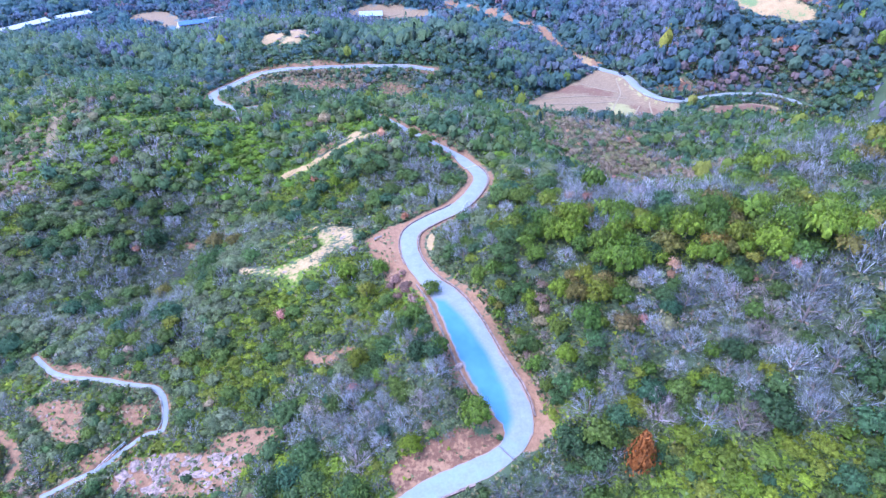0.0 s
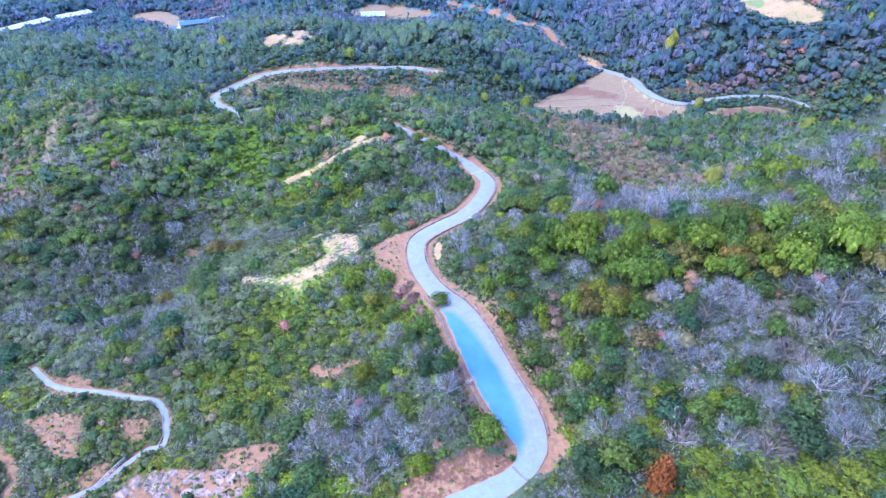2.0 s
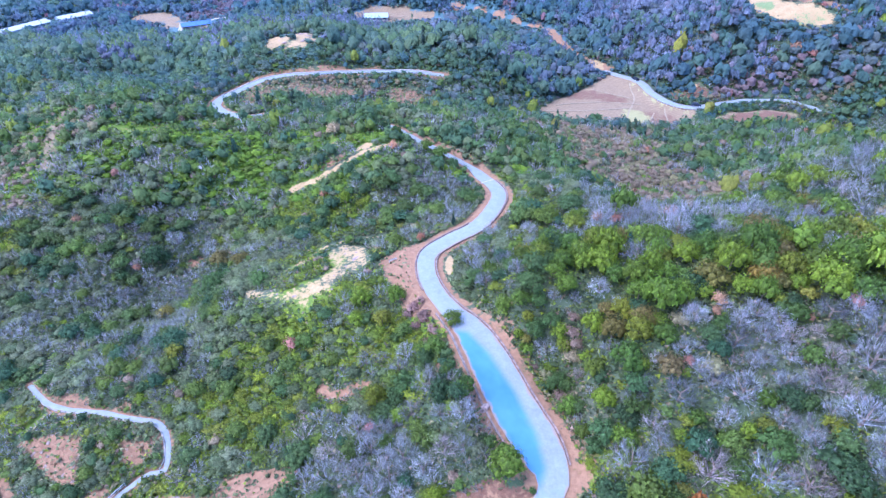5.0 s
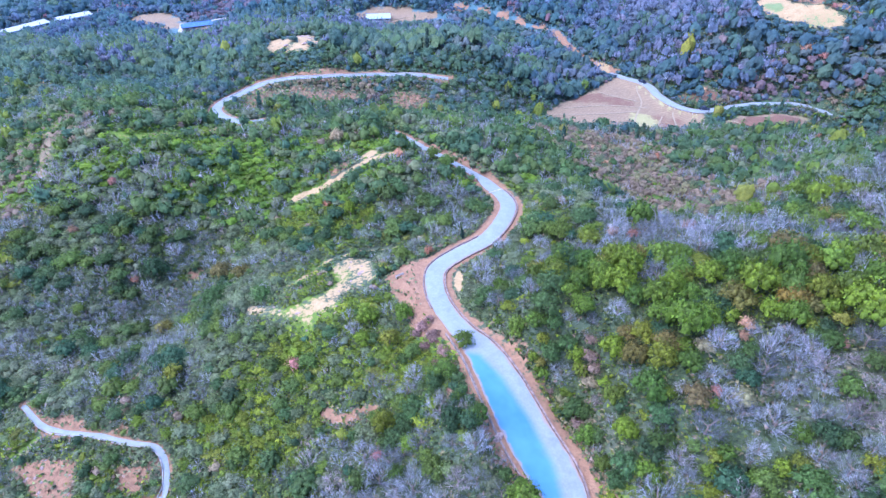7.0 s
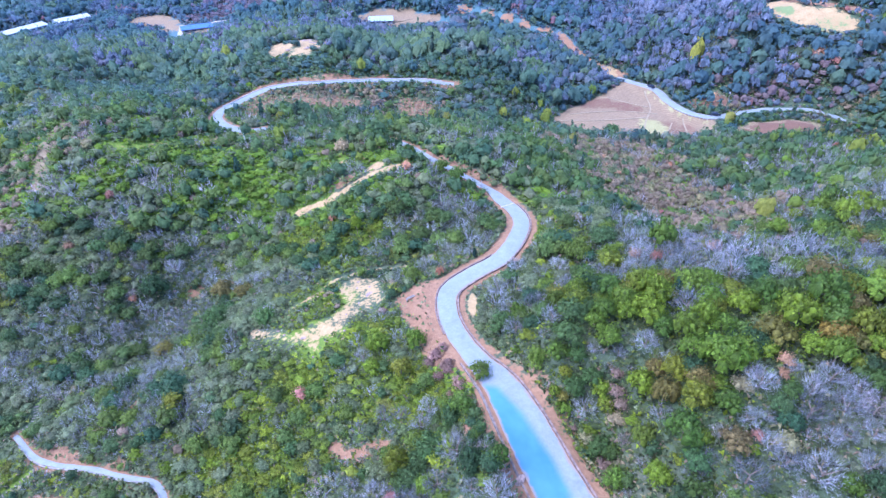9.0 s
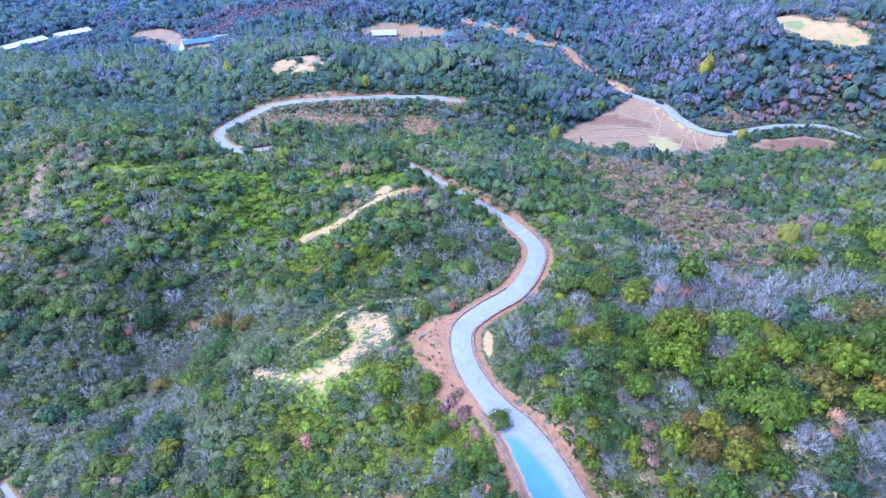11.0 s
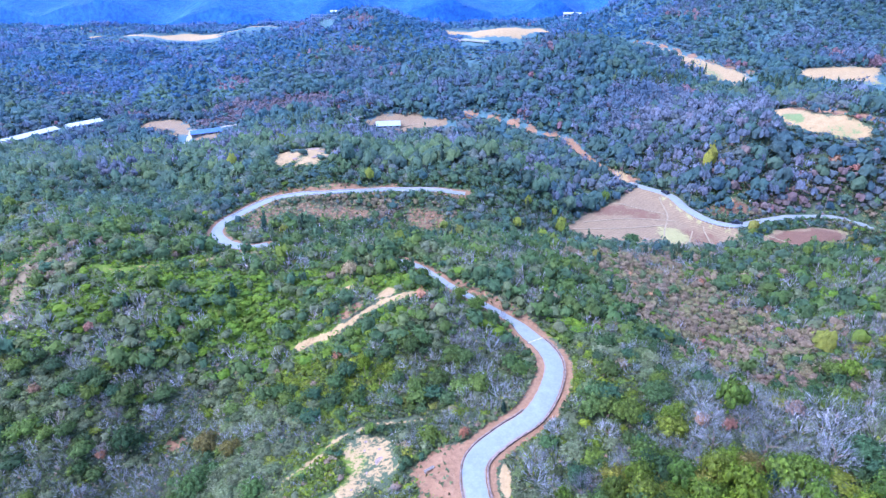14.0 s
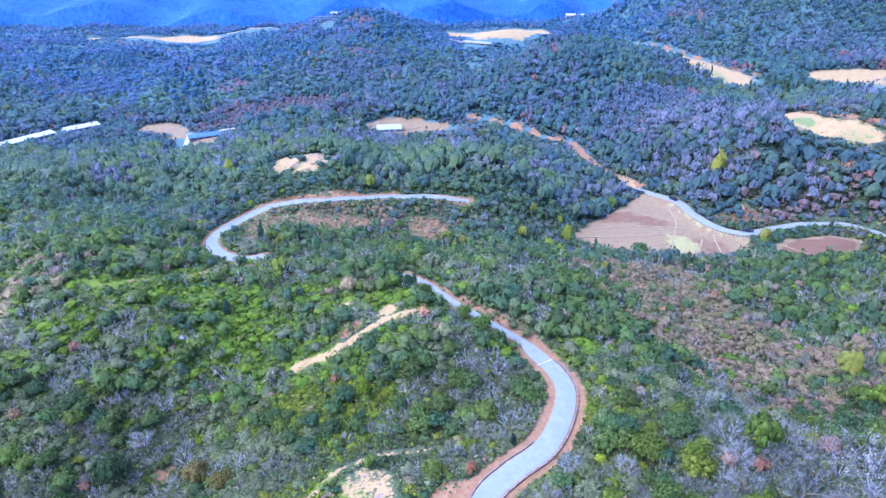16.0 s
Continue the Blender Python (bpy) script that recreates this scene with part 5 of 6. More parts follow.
def grove(kind, tall, places, label="", mat=None, name=""):
    """Trees of one kind at their places; tall is their height for a radius of 1."""
    for k, (px, py, pr) in enumerate(places):
        vary = 0.88 + 0.24 * ((k * 0.618) % 1.0)
        tree(kind, px, py, pr, pr * tall * vary, k * 2.4, k, label, 0 if pr > 1.5 else 1, name, mat, TREE_NAMES[kind][3] if label else "")
        TAKEN.append((px, py, pr))


grove("pine", 1.6, [
    (12.6, 81.4, 2.6), (15.4, 78.3, 2.0), (13.9, 76.6, 1.8), (18.7, 77.8, 2.0), (22.0, 81.8, 1.4), (24.9, 86.2, 2.2), (24.9, 80.4, 1.6), (22.4, 74.4, 2.0),
    (25.5, 73.3, 2.4), (25.1, 70.1, 2.2), (8.8, 74.1, 2.0), (6.2, 75.5, 1.8), (9.6, 72.3, 1.3), (20.8, 69.7, 1.6), (18.9, 68.5, 2.2), (24.6, 65.4, 2.1),
    (29.7, 78.1, 2.1), (29.9, 73.4, 1.8), (21.5, 96.8, 2.0),
])
grove("pine", 1.6, [
    (36.8, 77.5, 2.4), (33.2, 75.9, 2.3), (30.2, 76.8, 1.9), (38.4, 72.4, 3.0), (38.6, 68.0, 2.0), (45.0, 70.9, 1.6), (44.8, 66.7, 1.6), (45.3, 64.6, 1.4),
    (42.0, 64.8, 1.2), (47.9, 65.6, 3.1), (48.2, 63.6, 2.7), (49.4, 70.3, 1.4), (23.4, 63.5, 2.5), (26.4, 61.6, 2.0), (21.3, 60.0, 2.7), (23.3, 58.8, 1.2),
    (18.1, 56.9, 2.0), (14.3, 58.9, 1.9), (15.3, 54.7, 1.5), (27.9, 51.5, 1.4), (19.7, 51.1, 2.0), (35.8, 52.1, 1.6), (33.1, 49.1, 1.4), (35.0, 49.2, 1.5),
    (30.2, 48.6, 1.2), (40.2, 46.6, 1.6),
])
grove("pine", 1.6, [
    (-7.0, 72.4, 1.7), (-14.3, 79.5, 2.0), (-19.2, 80.6, 1.8), (-18.6, 84.7, 2.1),
])
grove("pine", 1.4, [
    (35.3, 70.8, 3.0), (41.2, 68.8, 2.5), (44.9, 72.6, 2.6), (43.2, 67.5, 1.8), (45.4, 79.7, 2.9), (26.0, 57.4, 2.2), (22.4, 66.3, 1.0), (66.8, 97.2, 2.2),
    (68.3, 103.5, 2.0), (-56.3, 112.4, 2.8), (-65.4, 99.6, 2.2),
], "olive-brown domed tree standing above the pines", LEAF_GOLD, "domed_tree")
grove("pine", 1.2, [
    (28.3, 69.5, 1.7), (33.6, 68.9, 1.8), (17.6, 65.1, 1.3), (26.8, 51.4, 1.2), (25.9, 50.2, 1.2), (6.2, 75.1, 1.6),
], "bright lime-green rounded tree among darker pines", LEAF_LIME, "lime_tree")
grove("evergreen", 1.4, [
    (21.1, 102.5, 2.5), (16.5, 99.5, 2.8), (7.2, 90.0, 2.1), (10.7, 90.6, 1.8), (11.3, 73.7, 1.6), (13.2, 71.5, 1.8), (24.6, 67.8, 1.7), (32.7, 70.0, 2.4),
    (43.0, 62.2, 1.8), (22.0, 56.9, 2.0), (17.7, 53.2, 2.2), (21.6, 54.3, 2.0), (13.7, 63.8, 2.2), (18.6, 60.5, 1.5), (24.7, 52.9, 1.2), (16.5, 52.1, 1.6),
    (20.3, 53.6, 2.0), (32.5, 59.2, 1.7), (42.4, 55.5, 2.1), (45.8, 57.8, 1.7), (28.0, 48.6, 2.4), (34.8, 46.4, 2.4), (38.4, 51.2, 2.0), (31.4, 48.2, 2.0),
    (32.0, 61.0, 1.7), (34.2, 62.4, 1.7), (66.3, 105.1, 2.7),
])
grove("evergreen", 1.4, [
    (-9.4, 66.2, 2.7), (-10.6, 64.7, 2.0), (-4.0, 60.6, 2.3), (-16.6, 56.4, 2.2), (-11.8, 56.4, 1.7), (-6.3, 55.4, 2.1), (-13.0, 61.5, 1.5), (-10.3, 76.9, 1.7),
    (-71.6, 113.2, 3.3), (-52.9, 99.9, 3.3),
])
grove("bare", 1.25, [
    (2.0, 94.6, 2.9), (6.0, 99.2, 2.8), (13.1, 97.6, 2.6), (14.0, 93.2, 1.6), (18.4, 91.6, 2.9), (19.0, 85.7, 2.0), (25.7, 94.6, 2.9), (29.9, 93.8, 2.7),
    (8.5, 79.4, 2.5), (7.1, 77.3, 1.4), (13.7, 73.9, 1.6), (16.8, 72.9, 1.6), (20.2, 73.1, 2.4), (15.6, 72.0, 1.3), (22.4, 70.3, 1.6), (18.2, 71.0, 1.3),
    (31.3, 84.8, 2.5), (30.6, 79.3, 2.4), (17.8, 75.0, 1.1), (34.8, 83.5, 3.5), (41.3, 81.2, 3.0), (43.0, 76.9, 2.4), (53.9, 74.1, 2.5), (51.0, 73.1, 2.0),
    (47.5, 70.8, 1.6),
])
grove("bare", 1.25, [
    (30.7, 66.3, 2.1), (35.6, 65.9, 1.6), (39.0, 63.9, 2.6), (46.3, 61.0, 2.7), (27.8, 59.8, 2.2), (30.4, 60.1, 1.6), (24.8, 58.7, 1.8), (23.3, 56.8, 1.6),
    (21.5, 55.6, 2.0), (18.3, 63.6, 1.3), (16.5, 63.4, 1.6), (23.1, 51.9, 2.4), (23.5, 49.5, 2.2), (18.6, 50.9, 1.2), (38.7, 59.9, 2.8), (41.2, 59.1, 2.6),
    (36.1, 57.2, 1.7), (37.6, 57.2, 1.9), (44.2, 59.2, 1.7), (43.9, 55.2, 2.1), (41.9, 52.5, 2.7), (40.6, 52.6, 2.1), (34.0, 57.6, 1.4), (36.8, 49.3, 2.4),
    (38.4, 47.0, 2.4), (38.2, 45.2, 2.4), (31.5, 51.5, 2.0), (30.5, 50.5, 1.2), (41.0, 48.5, 2.0),
])
grove("bare", 1.25, [
    (-8.3, 60.2, 2.8), (-10.8, 59.8, 2.0), (-16.7, 60.7, 3.0), (-20.6, 63.5, 1.7), (-4.0, 57.5, 2.1), (-20.8, 57.3, 2.3), (-9.0, 56.5, 1.7), (-11.6, 54.0, 2.3),
    (-3.3, 52.7, 2.6), (-0.8, 52.6, 2.2), (-24.9, 76.8, 1.5), (-20.9, 82.8, 2.3), (-61.4, 87.8, 2.8), (-75.3, 117.6, 2.3), (-68.7, 118.7, 3.0), (-75.5, 111.2, 2.3),
    (-75.9, 103.5, 2.9), (-63.7, 105.2, 2.1),
])
grove("russet", 1.5, [
    (34.2, 65.3, 1.0), (-3.9, 66.0, 0.9), (28.5, 58.0, 1.0), (44.3, 61.6, 0.7), (-30.9, 78.4, 1.3), (27.9, 93.3, 1.3),
])

rng = np.random.default_rng(7)
x, y = scatter(rng, -150, 150, 28, 128, 1.0, in_fan)
kind, r, h, tone = planted(rng, x, y, 1.0)
m = apart(rng, x, y, r, FIRST[kind], 0.47, TAKEN)
x, y, kind, r, h, tone = x[m], y[m], kind[m], r[m], h[m], tone[m]
# the plants nearest the road's lay-by stand singly, the rest in thickets
single = np.zeros(x.shape, bool)
for k, most in enumerate((150, 130, 130, 110, 40, 12, 6, 20)):
    at = np.nonzero(kind == k)[0]
    single[at[np.argsort(np.hypot(x[at] - 16, (y[at] - 60) * 1.1))[:most]]] = True
for i in np.nonzero(single)[0]:
    tree(ORDER[kind[i]], float(x[i]), float(y[i]), float(r[i]), float(h[i]), float(tone[i] * 50), int(tone[i] * 1000), grade=0 if r[i] > 2.0 else 1)
for name, m, grade in (("near_growth", ~single & (r > 1.35), 1), ("near_shrubs", ~single & (r <= 1.35), 2)):
    thicket(name, rng, x[m], y[m], kind[m], r[m], h[m], tone[m], grade)
x, y = scatter(rng, -330, 330, 128, 250, 1.5, in_fan)
kind, r, h, tone = planted(rng, x, y, 1.15)
h *= 1.2
m = apart(rng, x, y, r, FIRST[kind], 0.46)
x, y, kind, r, h, tone = x[m], y[m], kind[m], r[m], h[m], tone[m]
# palettes change with distance from here on, so the painted haze grows
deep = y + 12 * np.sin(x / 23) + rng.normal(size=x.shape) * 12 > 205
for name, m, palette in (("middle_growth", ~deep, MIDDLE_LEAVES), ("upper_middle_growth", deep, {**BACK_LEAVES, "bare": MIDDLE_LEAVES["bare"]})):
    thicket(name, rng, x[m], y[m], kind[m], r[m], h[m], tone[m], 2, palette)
x, y = scatter(rng, -300, 300, 250, 315, 2.1, in_fan)
kind, r, h, tone = planted(rng, x, y, 1.85)
h *= 1.45
m = apart(rng, x, y, r, 1.0, 0.46)
x, y, kind, r, h, tone = x[m], y[m], kind[m], r[m], h[m], tone[m]
r = np.where(kind == 3, 0.8 * r, r)
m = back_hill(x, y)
for name, m, palette in (("back_hill_growth", m, BACK_LEAVES), ("lower_valley_growth", ~m, HAZED_VALLEY_LEAVES)):
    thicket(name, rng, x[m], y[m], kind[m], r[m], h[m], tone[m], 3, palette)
x, y = scatter(rng, -520, 520, 315, 480, 2.6, in_fan)
kind, r, h, tone = planted(rng, x, y, 2.0)
h *= 1.4
m = apart(rng, x, y, r, 1.0, 0.42)
x, y, kind, r, h, tone = x[m], y[m], kind[m], r[m], h[m], tone[m]
deep = y + 30 * np.sin(x / 45) + rng.normal(size=x.shape) * 25 > 385
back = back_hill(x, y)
for name, m, palette in (("back_crest_growth", back, BACK_LEAVES), ("valley_growth", ~deep & ~back, HAZED_VALLEY_LEAVES), ("upper_valley_growth", deep & ~back, HAZED_MID_LEAVES)):
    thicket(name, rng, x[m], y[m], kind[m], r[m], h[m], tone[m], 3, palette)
x, y = scatter(rng, -1000, 1000, 480, 700, 4.2, in_fan)
kind, r, h, tone = planted(rng, x, y, 2.0)
# beyond this line the woods take the stronger painted haze
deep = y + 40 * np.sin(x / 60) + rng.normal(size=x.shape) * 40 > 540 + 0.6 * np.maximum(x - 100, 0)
for name, m, palette in (("far_growth", deep, HAZED_FAR_LEAVES), ("foothill_growth", ~deep, HAZED_MID_LEAVES)):
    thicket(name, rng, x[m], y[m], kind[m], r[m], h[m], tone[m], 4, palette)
x, y = scatter(rng, -1000, 1000, 700, 1150, 6.6, lambda a, b: in_fan(a, b) & ((b < 1010) | (a > 250)))
kind, r, h, tone = planted(rng, x, y, 2.8)
thicket("farthest_growth", rng, x, y, kind, r, h, tone, 5, HAZED_FAR_LEAVES)
x, y = scatter(rng, -75, 75, -22, 28, 2.2, lambda a, b: b < 28)
kind, r, h, tone = planted(rng, x, y, 1.35)
thicket("lower_growth", rng, x, y, kind, r, h, tone, 2)
x, y = scatter(rng, -420, 420, -120, 420, 10.5, lambda a, b: (~in_fan(a, b) | (b < 28)) & ((np.abs(a) > 75) | (b < -22) | (b > 28)))
kind, r, h, tone = planted(rng, x, y, 4.0)
thicket("outer_growth", rng, x, y, kind, r, h, tone, 4, HAZED_VALLEY_LEAVES)
undergrowth("near_brush", 21, -130, 130, 28, 128, 15, 0.34, 1.2)
undergrowth("lower_brush", 25, -75, 75, -22, 28, 2.4, 0.6, 1.2)
undergrowth("middle_brush", 22, -220, 220, 128, 250, 3.2, 0.55, 1.3)
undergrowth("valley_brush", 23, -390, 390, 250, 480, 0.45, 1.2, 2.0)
undergrowth("roadside_brush", 24, 100, 200, 236, 270, 3.0, 0.6, 1.4)


# ---- distant mountains ----
def mountains():
    u, v = np.meshgrid(np.linspace(-2600, 2600, 211), np.linspace(0, 1, 61))
    u, v = u.ravel(), v.ravel()
    y = 1150 + 1250 * v + 60 * np.sin(u / 210)
    spur = 1 - np.abs(np.sin(u / 84 + 1.1 * np.sin(u / 410) + 1.4 * v + 0.5 * np.sin(6 * v + u / 300)))
    z = 4 + 420 * v**1.1 + (34 + 120 * v) * spur + (9 + 18 * v) * np.sin(u / 37 + 9 * v) * np.sin(u / 53 - 14 * v)
    z[:211] = -90
    f = [(r * 211 + k, r * 211 + k + 1, (r + 1) * 211 + k + 1, (r + 1) * 211 + k) for r in range(60) for k in range(210)]
    # air haze painted on as blue base colour plus a faint glow
    m, nt, b = material("hazed_distant_forest", 1.0)
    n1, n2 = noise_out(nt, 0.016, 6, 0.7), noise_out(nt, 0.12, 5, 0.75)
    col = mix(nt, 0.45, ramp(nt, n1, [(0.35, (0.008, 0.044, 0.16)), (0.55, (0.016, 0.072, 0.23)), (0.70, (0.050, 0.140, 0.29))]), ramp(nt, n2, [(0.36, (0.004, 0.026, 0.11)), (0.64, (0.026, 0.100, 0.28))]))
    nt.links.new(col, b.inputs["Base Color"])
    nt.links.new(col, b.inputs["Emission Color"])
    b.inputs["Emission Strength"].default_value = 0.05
    bumped(nt, b, n2, 0.8, 8.0)
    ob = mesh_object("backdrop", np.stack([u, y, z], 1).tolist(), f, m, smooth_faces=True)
    tagged(ob, "distant forested mountain slopes painted blue with haze", "mountains", kind="structure")


mountains()

# ---- single trees and bushes along the road and in the clearings ----
ROADSIDE = "trees beside the ridge road"
tree("evergreen", -2.1, 75.6, 1.9, 2.4, 0.4, 1, "dense round dark green tree standing on the road's edge", name="roadside_tree", group=ROADSIDE)
tree("pine", 4.6, 49.6, 2.9, 4.2, 1.3, 2, "broad green pine tree overhanging the lay-by", group=ROADSIDE)
tree("pine", -0.6, 60.6, 1.9, 3.0, 2.1, 3, "small green pine tree beside the lay-by", group=ROADSIDE)
tree("pine", -4.6, 70.4, 2.2, 3.2, 0.2, 4, "yellow-green pine tree beside the lay-by", group=ROADSIDE)
tree("pine", -12.3, 84.3, 2.1, 3.8, 3.3, 0, "tall yellow-green pine tree behind the bare verge", group=ROADSIDE)
tree("evergreen", -3.3, 64.6, 1.3, 2.2, 1.0, 2, "dark green tree beside the lay-by", group=ROADSIDE)
tree("lime", -4.3, 46.9, 1.9, 2.6, 1.9, 1, "bright green bushy tree above the red soil bank", name="bushy_tree", grade=0, group=ROADSIDE)
tree("evergreen", -10.9, 40.6, 1.6, 2.6, 0.9, 3, "dark green tree near the red soil bank", group=ROADSIDE)
tree("evergreen", -24.1, 43.1, 2.2, 3.2, 0.3, 4, "broad dark green tree on the lower slope", group=ROADSIDE)
tree("evergreen", 7.9, 47.3, 0.6, 0.9, 0.0, 0, "small clipped dark bush at the road bend", grade=1, name="round_bush")
tree("cedar", 24.8, 41.1, 2.5, 7.2, 0.7, 1, "withered orange-brown conifer among green shrubs", name="withered_conifer", mat=LEAF_RUST)
tree("pine", -34.3, 153.0, 2.3, 4.2, 0.7, 2, "pale straw-coloured tree with dry leaves", name="pale_tree", mat=LEAF_STRAW)
tree("pine", 67.6, 94.0, 3.3, 3.8, 0.5, 3, "broad olive-green domed tree above bare woodland", name="domed_tree")
tree("evergreen", 58.3, 222.9, 3.2, 4.6, 0.5, 1, "round dark green tree at the field's edge", name="field_tree")
tree("pine", -10.0, 60.5, 1.7, 2.8, 0.5, 1, "dark green pine tree among leafless trees")
for k, (px, py, pr, ph) in enumerate(((-8.3, 101.2, 1.1, 1.8), (-4.0, 66.9, 0.8, 1.2), (49.4, 61.7, 1.2, 2.0), (35.1, 66.9, 1.1, 2.0), (63.5, 73.2, 1.4, 2.2), (158, 269, 3.4, 4.5), (163, 264, 2.6, 4.0))):
    tree("russet", px, py, pr, ph, k * 1.1, k, "russet shrub with withered leaves between green trees", grade=1)
tree("pine", -27.0, 122.1, 1.6, 4.8, 0.3, 1, "slender yellow-green conifer standing above low scrub", name="slender_conifer")
tree("cedar", -61.1, 147.3, 1.7, 4.6, 0.9, 2, "dark conical conifer among bright green shrubs", name="lone_conifer", grade=1)
tree("pine", -49.8, 108.6, 2.3, 2.8, 1.9, 0, "rounded olive-brown tree among scrub bushes", name="olive_tree")
tree("pine", -86.5, 138.0, 1.9, 2.4, 2.2, 4, "rounded yellow-green tree on the scrubby slope", name="round_tree")
tree("pine", 20.9, 94.6, 2.5, 3.2, 1.2, 3, "yellow-green domed tree beside leafless trees", name="domed_tree")
tree("evergreen", 21.5, 102.2, 2.6, 3.2, 0.6, 2, "dark green domed tree beside leafless trees", name="domed_tree")
for k, (px, py) in enumerate(((-33.4, 127.6), (-92.7, 121.0), (-75.5, 110.5), (25.0, 95.0))):
    tree("russet", px, py, 1.2, 1.9, k * 1.7, k, "russet shrub with withered leaves between green shrubs", grade=1)
for k in range(36):
    s = k / 35
    tree("cedar", 201 + 60 * s + 1.2 * math.sin(5 * k), 424 - 17 * math.sin(2.2 * s) + 1.5 * math.sin(3 * k), 2.6 + 0.5 * math.sin(7 * k), 9.5 + 1.4 * math.sin(4 * k), k * 0.9, k, grade=3)
for k, (px, py) in enumerate(((-69.5, 197.5), (-66, 199), (-63.5, 203), (-71, 203), (-10, 205), (20, 208), (26, 214), (33, 222), (64, 288), (60, 292), (70, 297))):
    tree("cedar", px, py, 1.5 + 0.2 * math.sin(3 * k), 4.8 + 0.8 * math.sin(5 * k), k * 1.3, k, "dark conical cedar standing above lower scrub", grade=2)


grove("evergreen", 1.9, [(-1.4, 133.2, 1.7), (-4.6, 136.2, 2.0), (-8.4, 139.4, 1.9), (-16.6, 148.6, 1.8), (-20.6, 153.2, 1.9), (-25.2, 157.0, 2.0)], "dark green rounded tree beside the narrow upper road")


grove("dry", 0.9, [(-8.9, 81.0, 1.5), (-6.9, 77.5, 1.3), (-9.7, 80.1, 1.2), (-5.4, 75.0, 1.1), (-7.7, 81.9, 1.0), (-7.0, 78.6, 1.4), (-8.3, 77.4, 1.2), (-5.0, 74.0, 1.2), (-6.4, 73.6, 1.0), (-3.6, 71.2, 0.9)], "reddish-brown dead bush on the bare verge", LEAF_DEAD, "dead_bush")


# ---- made things ----
CONCRETE = plain("weathered_concrete", (0.22, 0.21, 0.195), 0.85, 2.0, 0.35)
KERB = plain("stained_kerb_concrete", (0.13, 0.095, 0.08), 0.9, 1.5, 0.5)
WHITE_PAINT = plain("white_paint", (0.23, 0.25, 0.275), 0.5, 0.6, 0.15)
BLUE_ROOF = plain("blue_sheet_roof", (0.03, 0.075, 0.22), 0.35, 0.8, 0.3)
PALE_ROOF = plain("pale_blue_sheet_roof", (0.20, 0.265, 0.31), 0.4, 0.8, 0.2)
DARK = plain("dark_opening", (0.03, 0.035, 0.05), 0.6, 1.0, 0.3)
TIMBER = plain("grey_timber", (0.13, 0.115, 0.10), 0.85, 4.0, 0.4)
STEEL = plain("galvanised_steel", (0.42, 0.46, 0.52), 0.4, 1.5, 0.2, 0.6)
ROCK = plain("pinkish_grey_rock", (0.158, 0.118, 0.100), 0.9, 2.4, 0.5, 0.0, 0.8)
DRY_GRASS = plain("dry_grass", (0.165, 0.132, 0.082), 0.95, 2.2, 0.35, 0.0, 0.6)
RUBBER = plain("tyre_rubber", (0.02, 0.02, 0.022), 0.8, 6.0, 0.2)
CAR_DARK = plain("dark_car_paint", (0.02, 0.024, 0.035), 0.25, 0.5, 0.1, 0.0, 0.0)
GLASS = plain("dark_glass", (0.02, 0.03, 0.045), 0.08, 0.5, 0.1, 0.0, 0.0)


def part(name, bm, mat, parent, label=""):
    """Links a bmesh as one mesh object under a thing or a part."""
    me = bpy.data.meshes.new(name)
    bmesh.ops.recalc_face_normals(bm, faces=bm.faces)
    bm.to_mesh(me)
    bm.free()
    me.materials.append(mat)
    ob = new(name, me)
    ob.parent = parent
    return tagged(ob, label) if label else ob


def block(sx, sy, sz, x=0.0, y=0.0, z=0.0, bevel=0.0, turn=None):
    """A box with its middle at x, y and its foot at z."""
    bm = bmesh.new()
    m = Matrix.Translation((x, y, z + sz / 2)) @ (turn or Matrix()) @ Matrix.Diagonal((sx, sy, sz, 1))
    bmesh.ops.create_cube(bm, size=1, matrix=m)
    if bevel:
        bmesh.ops.bevel(bm, geom=bm.edges[:], offset=bevel, segments=2, affect="EDGES")
    return bm


def rod(p, q, r0, r1=None, sides=8):
    bm = bmesh.new()
    p, q = Vector(p), Vector(q)
    m = Matrix.Translation((p + q) / 2) @ (q - p).to_track_quat("Z", "Y").to_matrix().to_4x4()
    bmesh.ops.create_cone(bm, cap_ends=True, segments=sides, radius1=r0, radius2=r0 if r1 is None else r1, depth=(q - p).length, matrix=m)
    return bm


def thing(name, x, y, turn=0.0, lift=0.0):
    ob = new(name)
    ob.matrix_basis = Matrix.LocRotScale((x, y, float(ground_z(x, y)[0]) + lift), Euler((0, 0, turn)), None)
    return ob


def ribbon(name, points, half, rise, mat, label, category, sink=0.4, kind="structure", step=0.8):
    """A raised band laid along the ground: top and two sides."""
    line = curve(points, step)
    t = np.gradient(line[:, :2], axis=0)
    t /= np.linalg.norm(t, axis=1)[:, None]
    s = np.stack([-t[:, 1], t[:, 0]], 1) * half
    z = ground_z(line[:, 0], line[:, 1])
    cols = [(line[:, :2] + s, z - sink), (line[:, :2] + s * 0.92, z + rise), (line[:, :2] - s * 0.92, z + rise), (line[:, :2] - s, z - sink)]
    v = np.stack([np.column_stack([p, q]) for p, q in cols], 1).reshape(-1, 3)
    f = [(4 * i + k, 4 * i + k + 1, 4 * i + k + 5, 4 * i + k + 4) for i in range(len(line) - 1) for k in range(3)]
    return tagged(mesh_object(name, v.tolist(), f, mat), label, category, kind=kind)


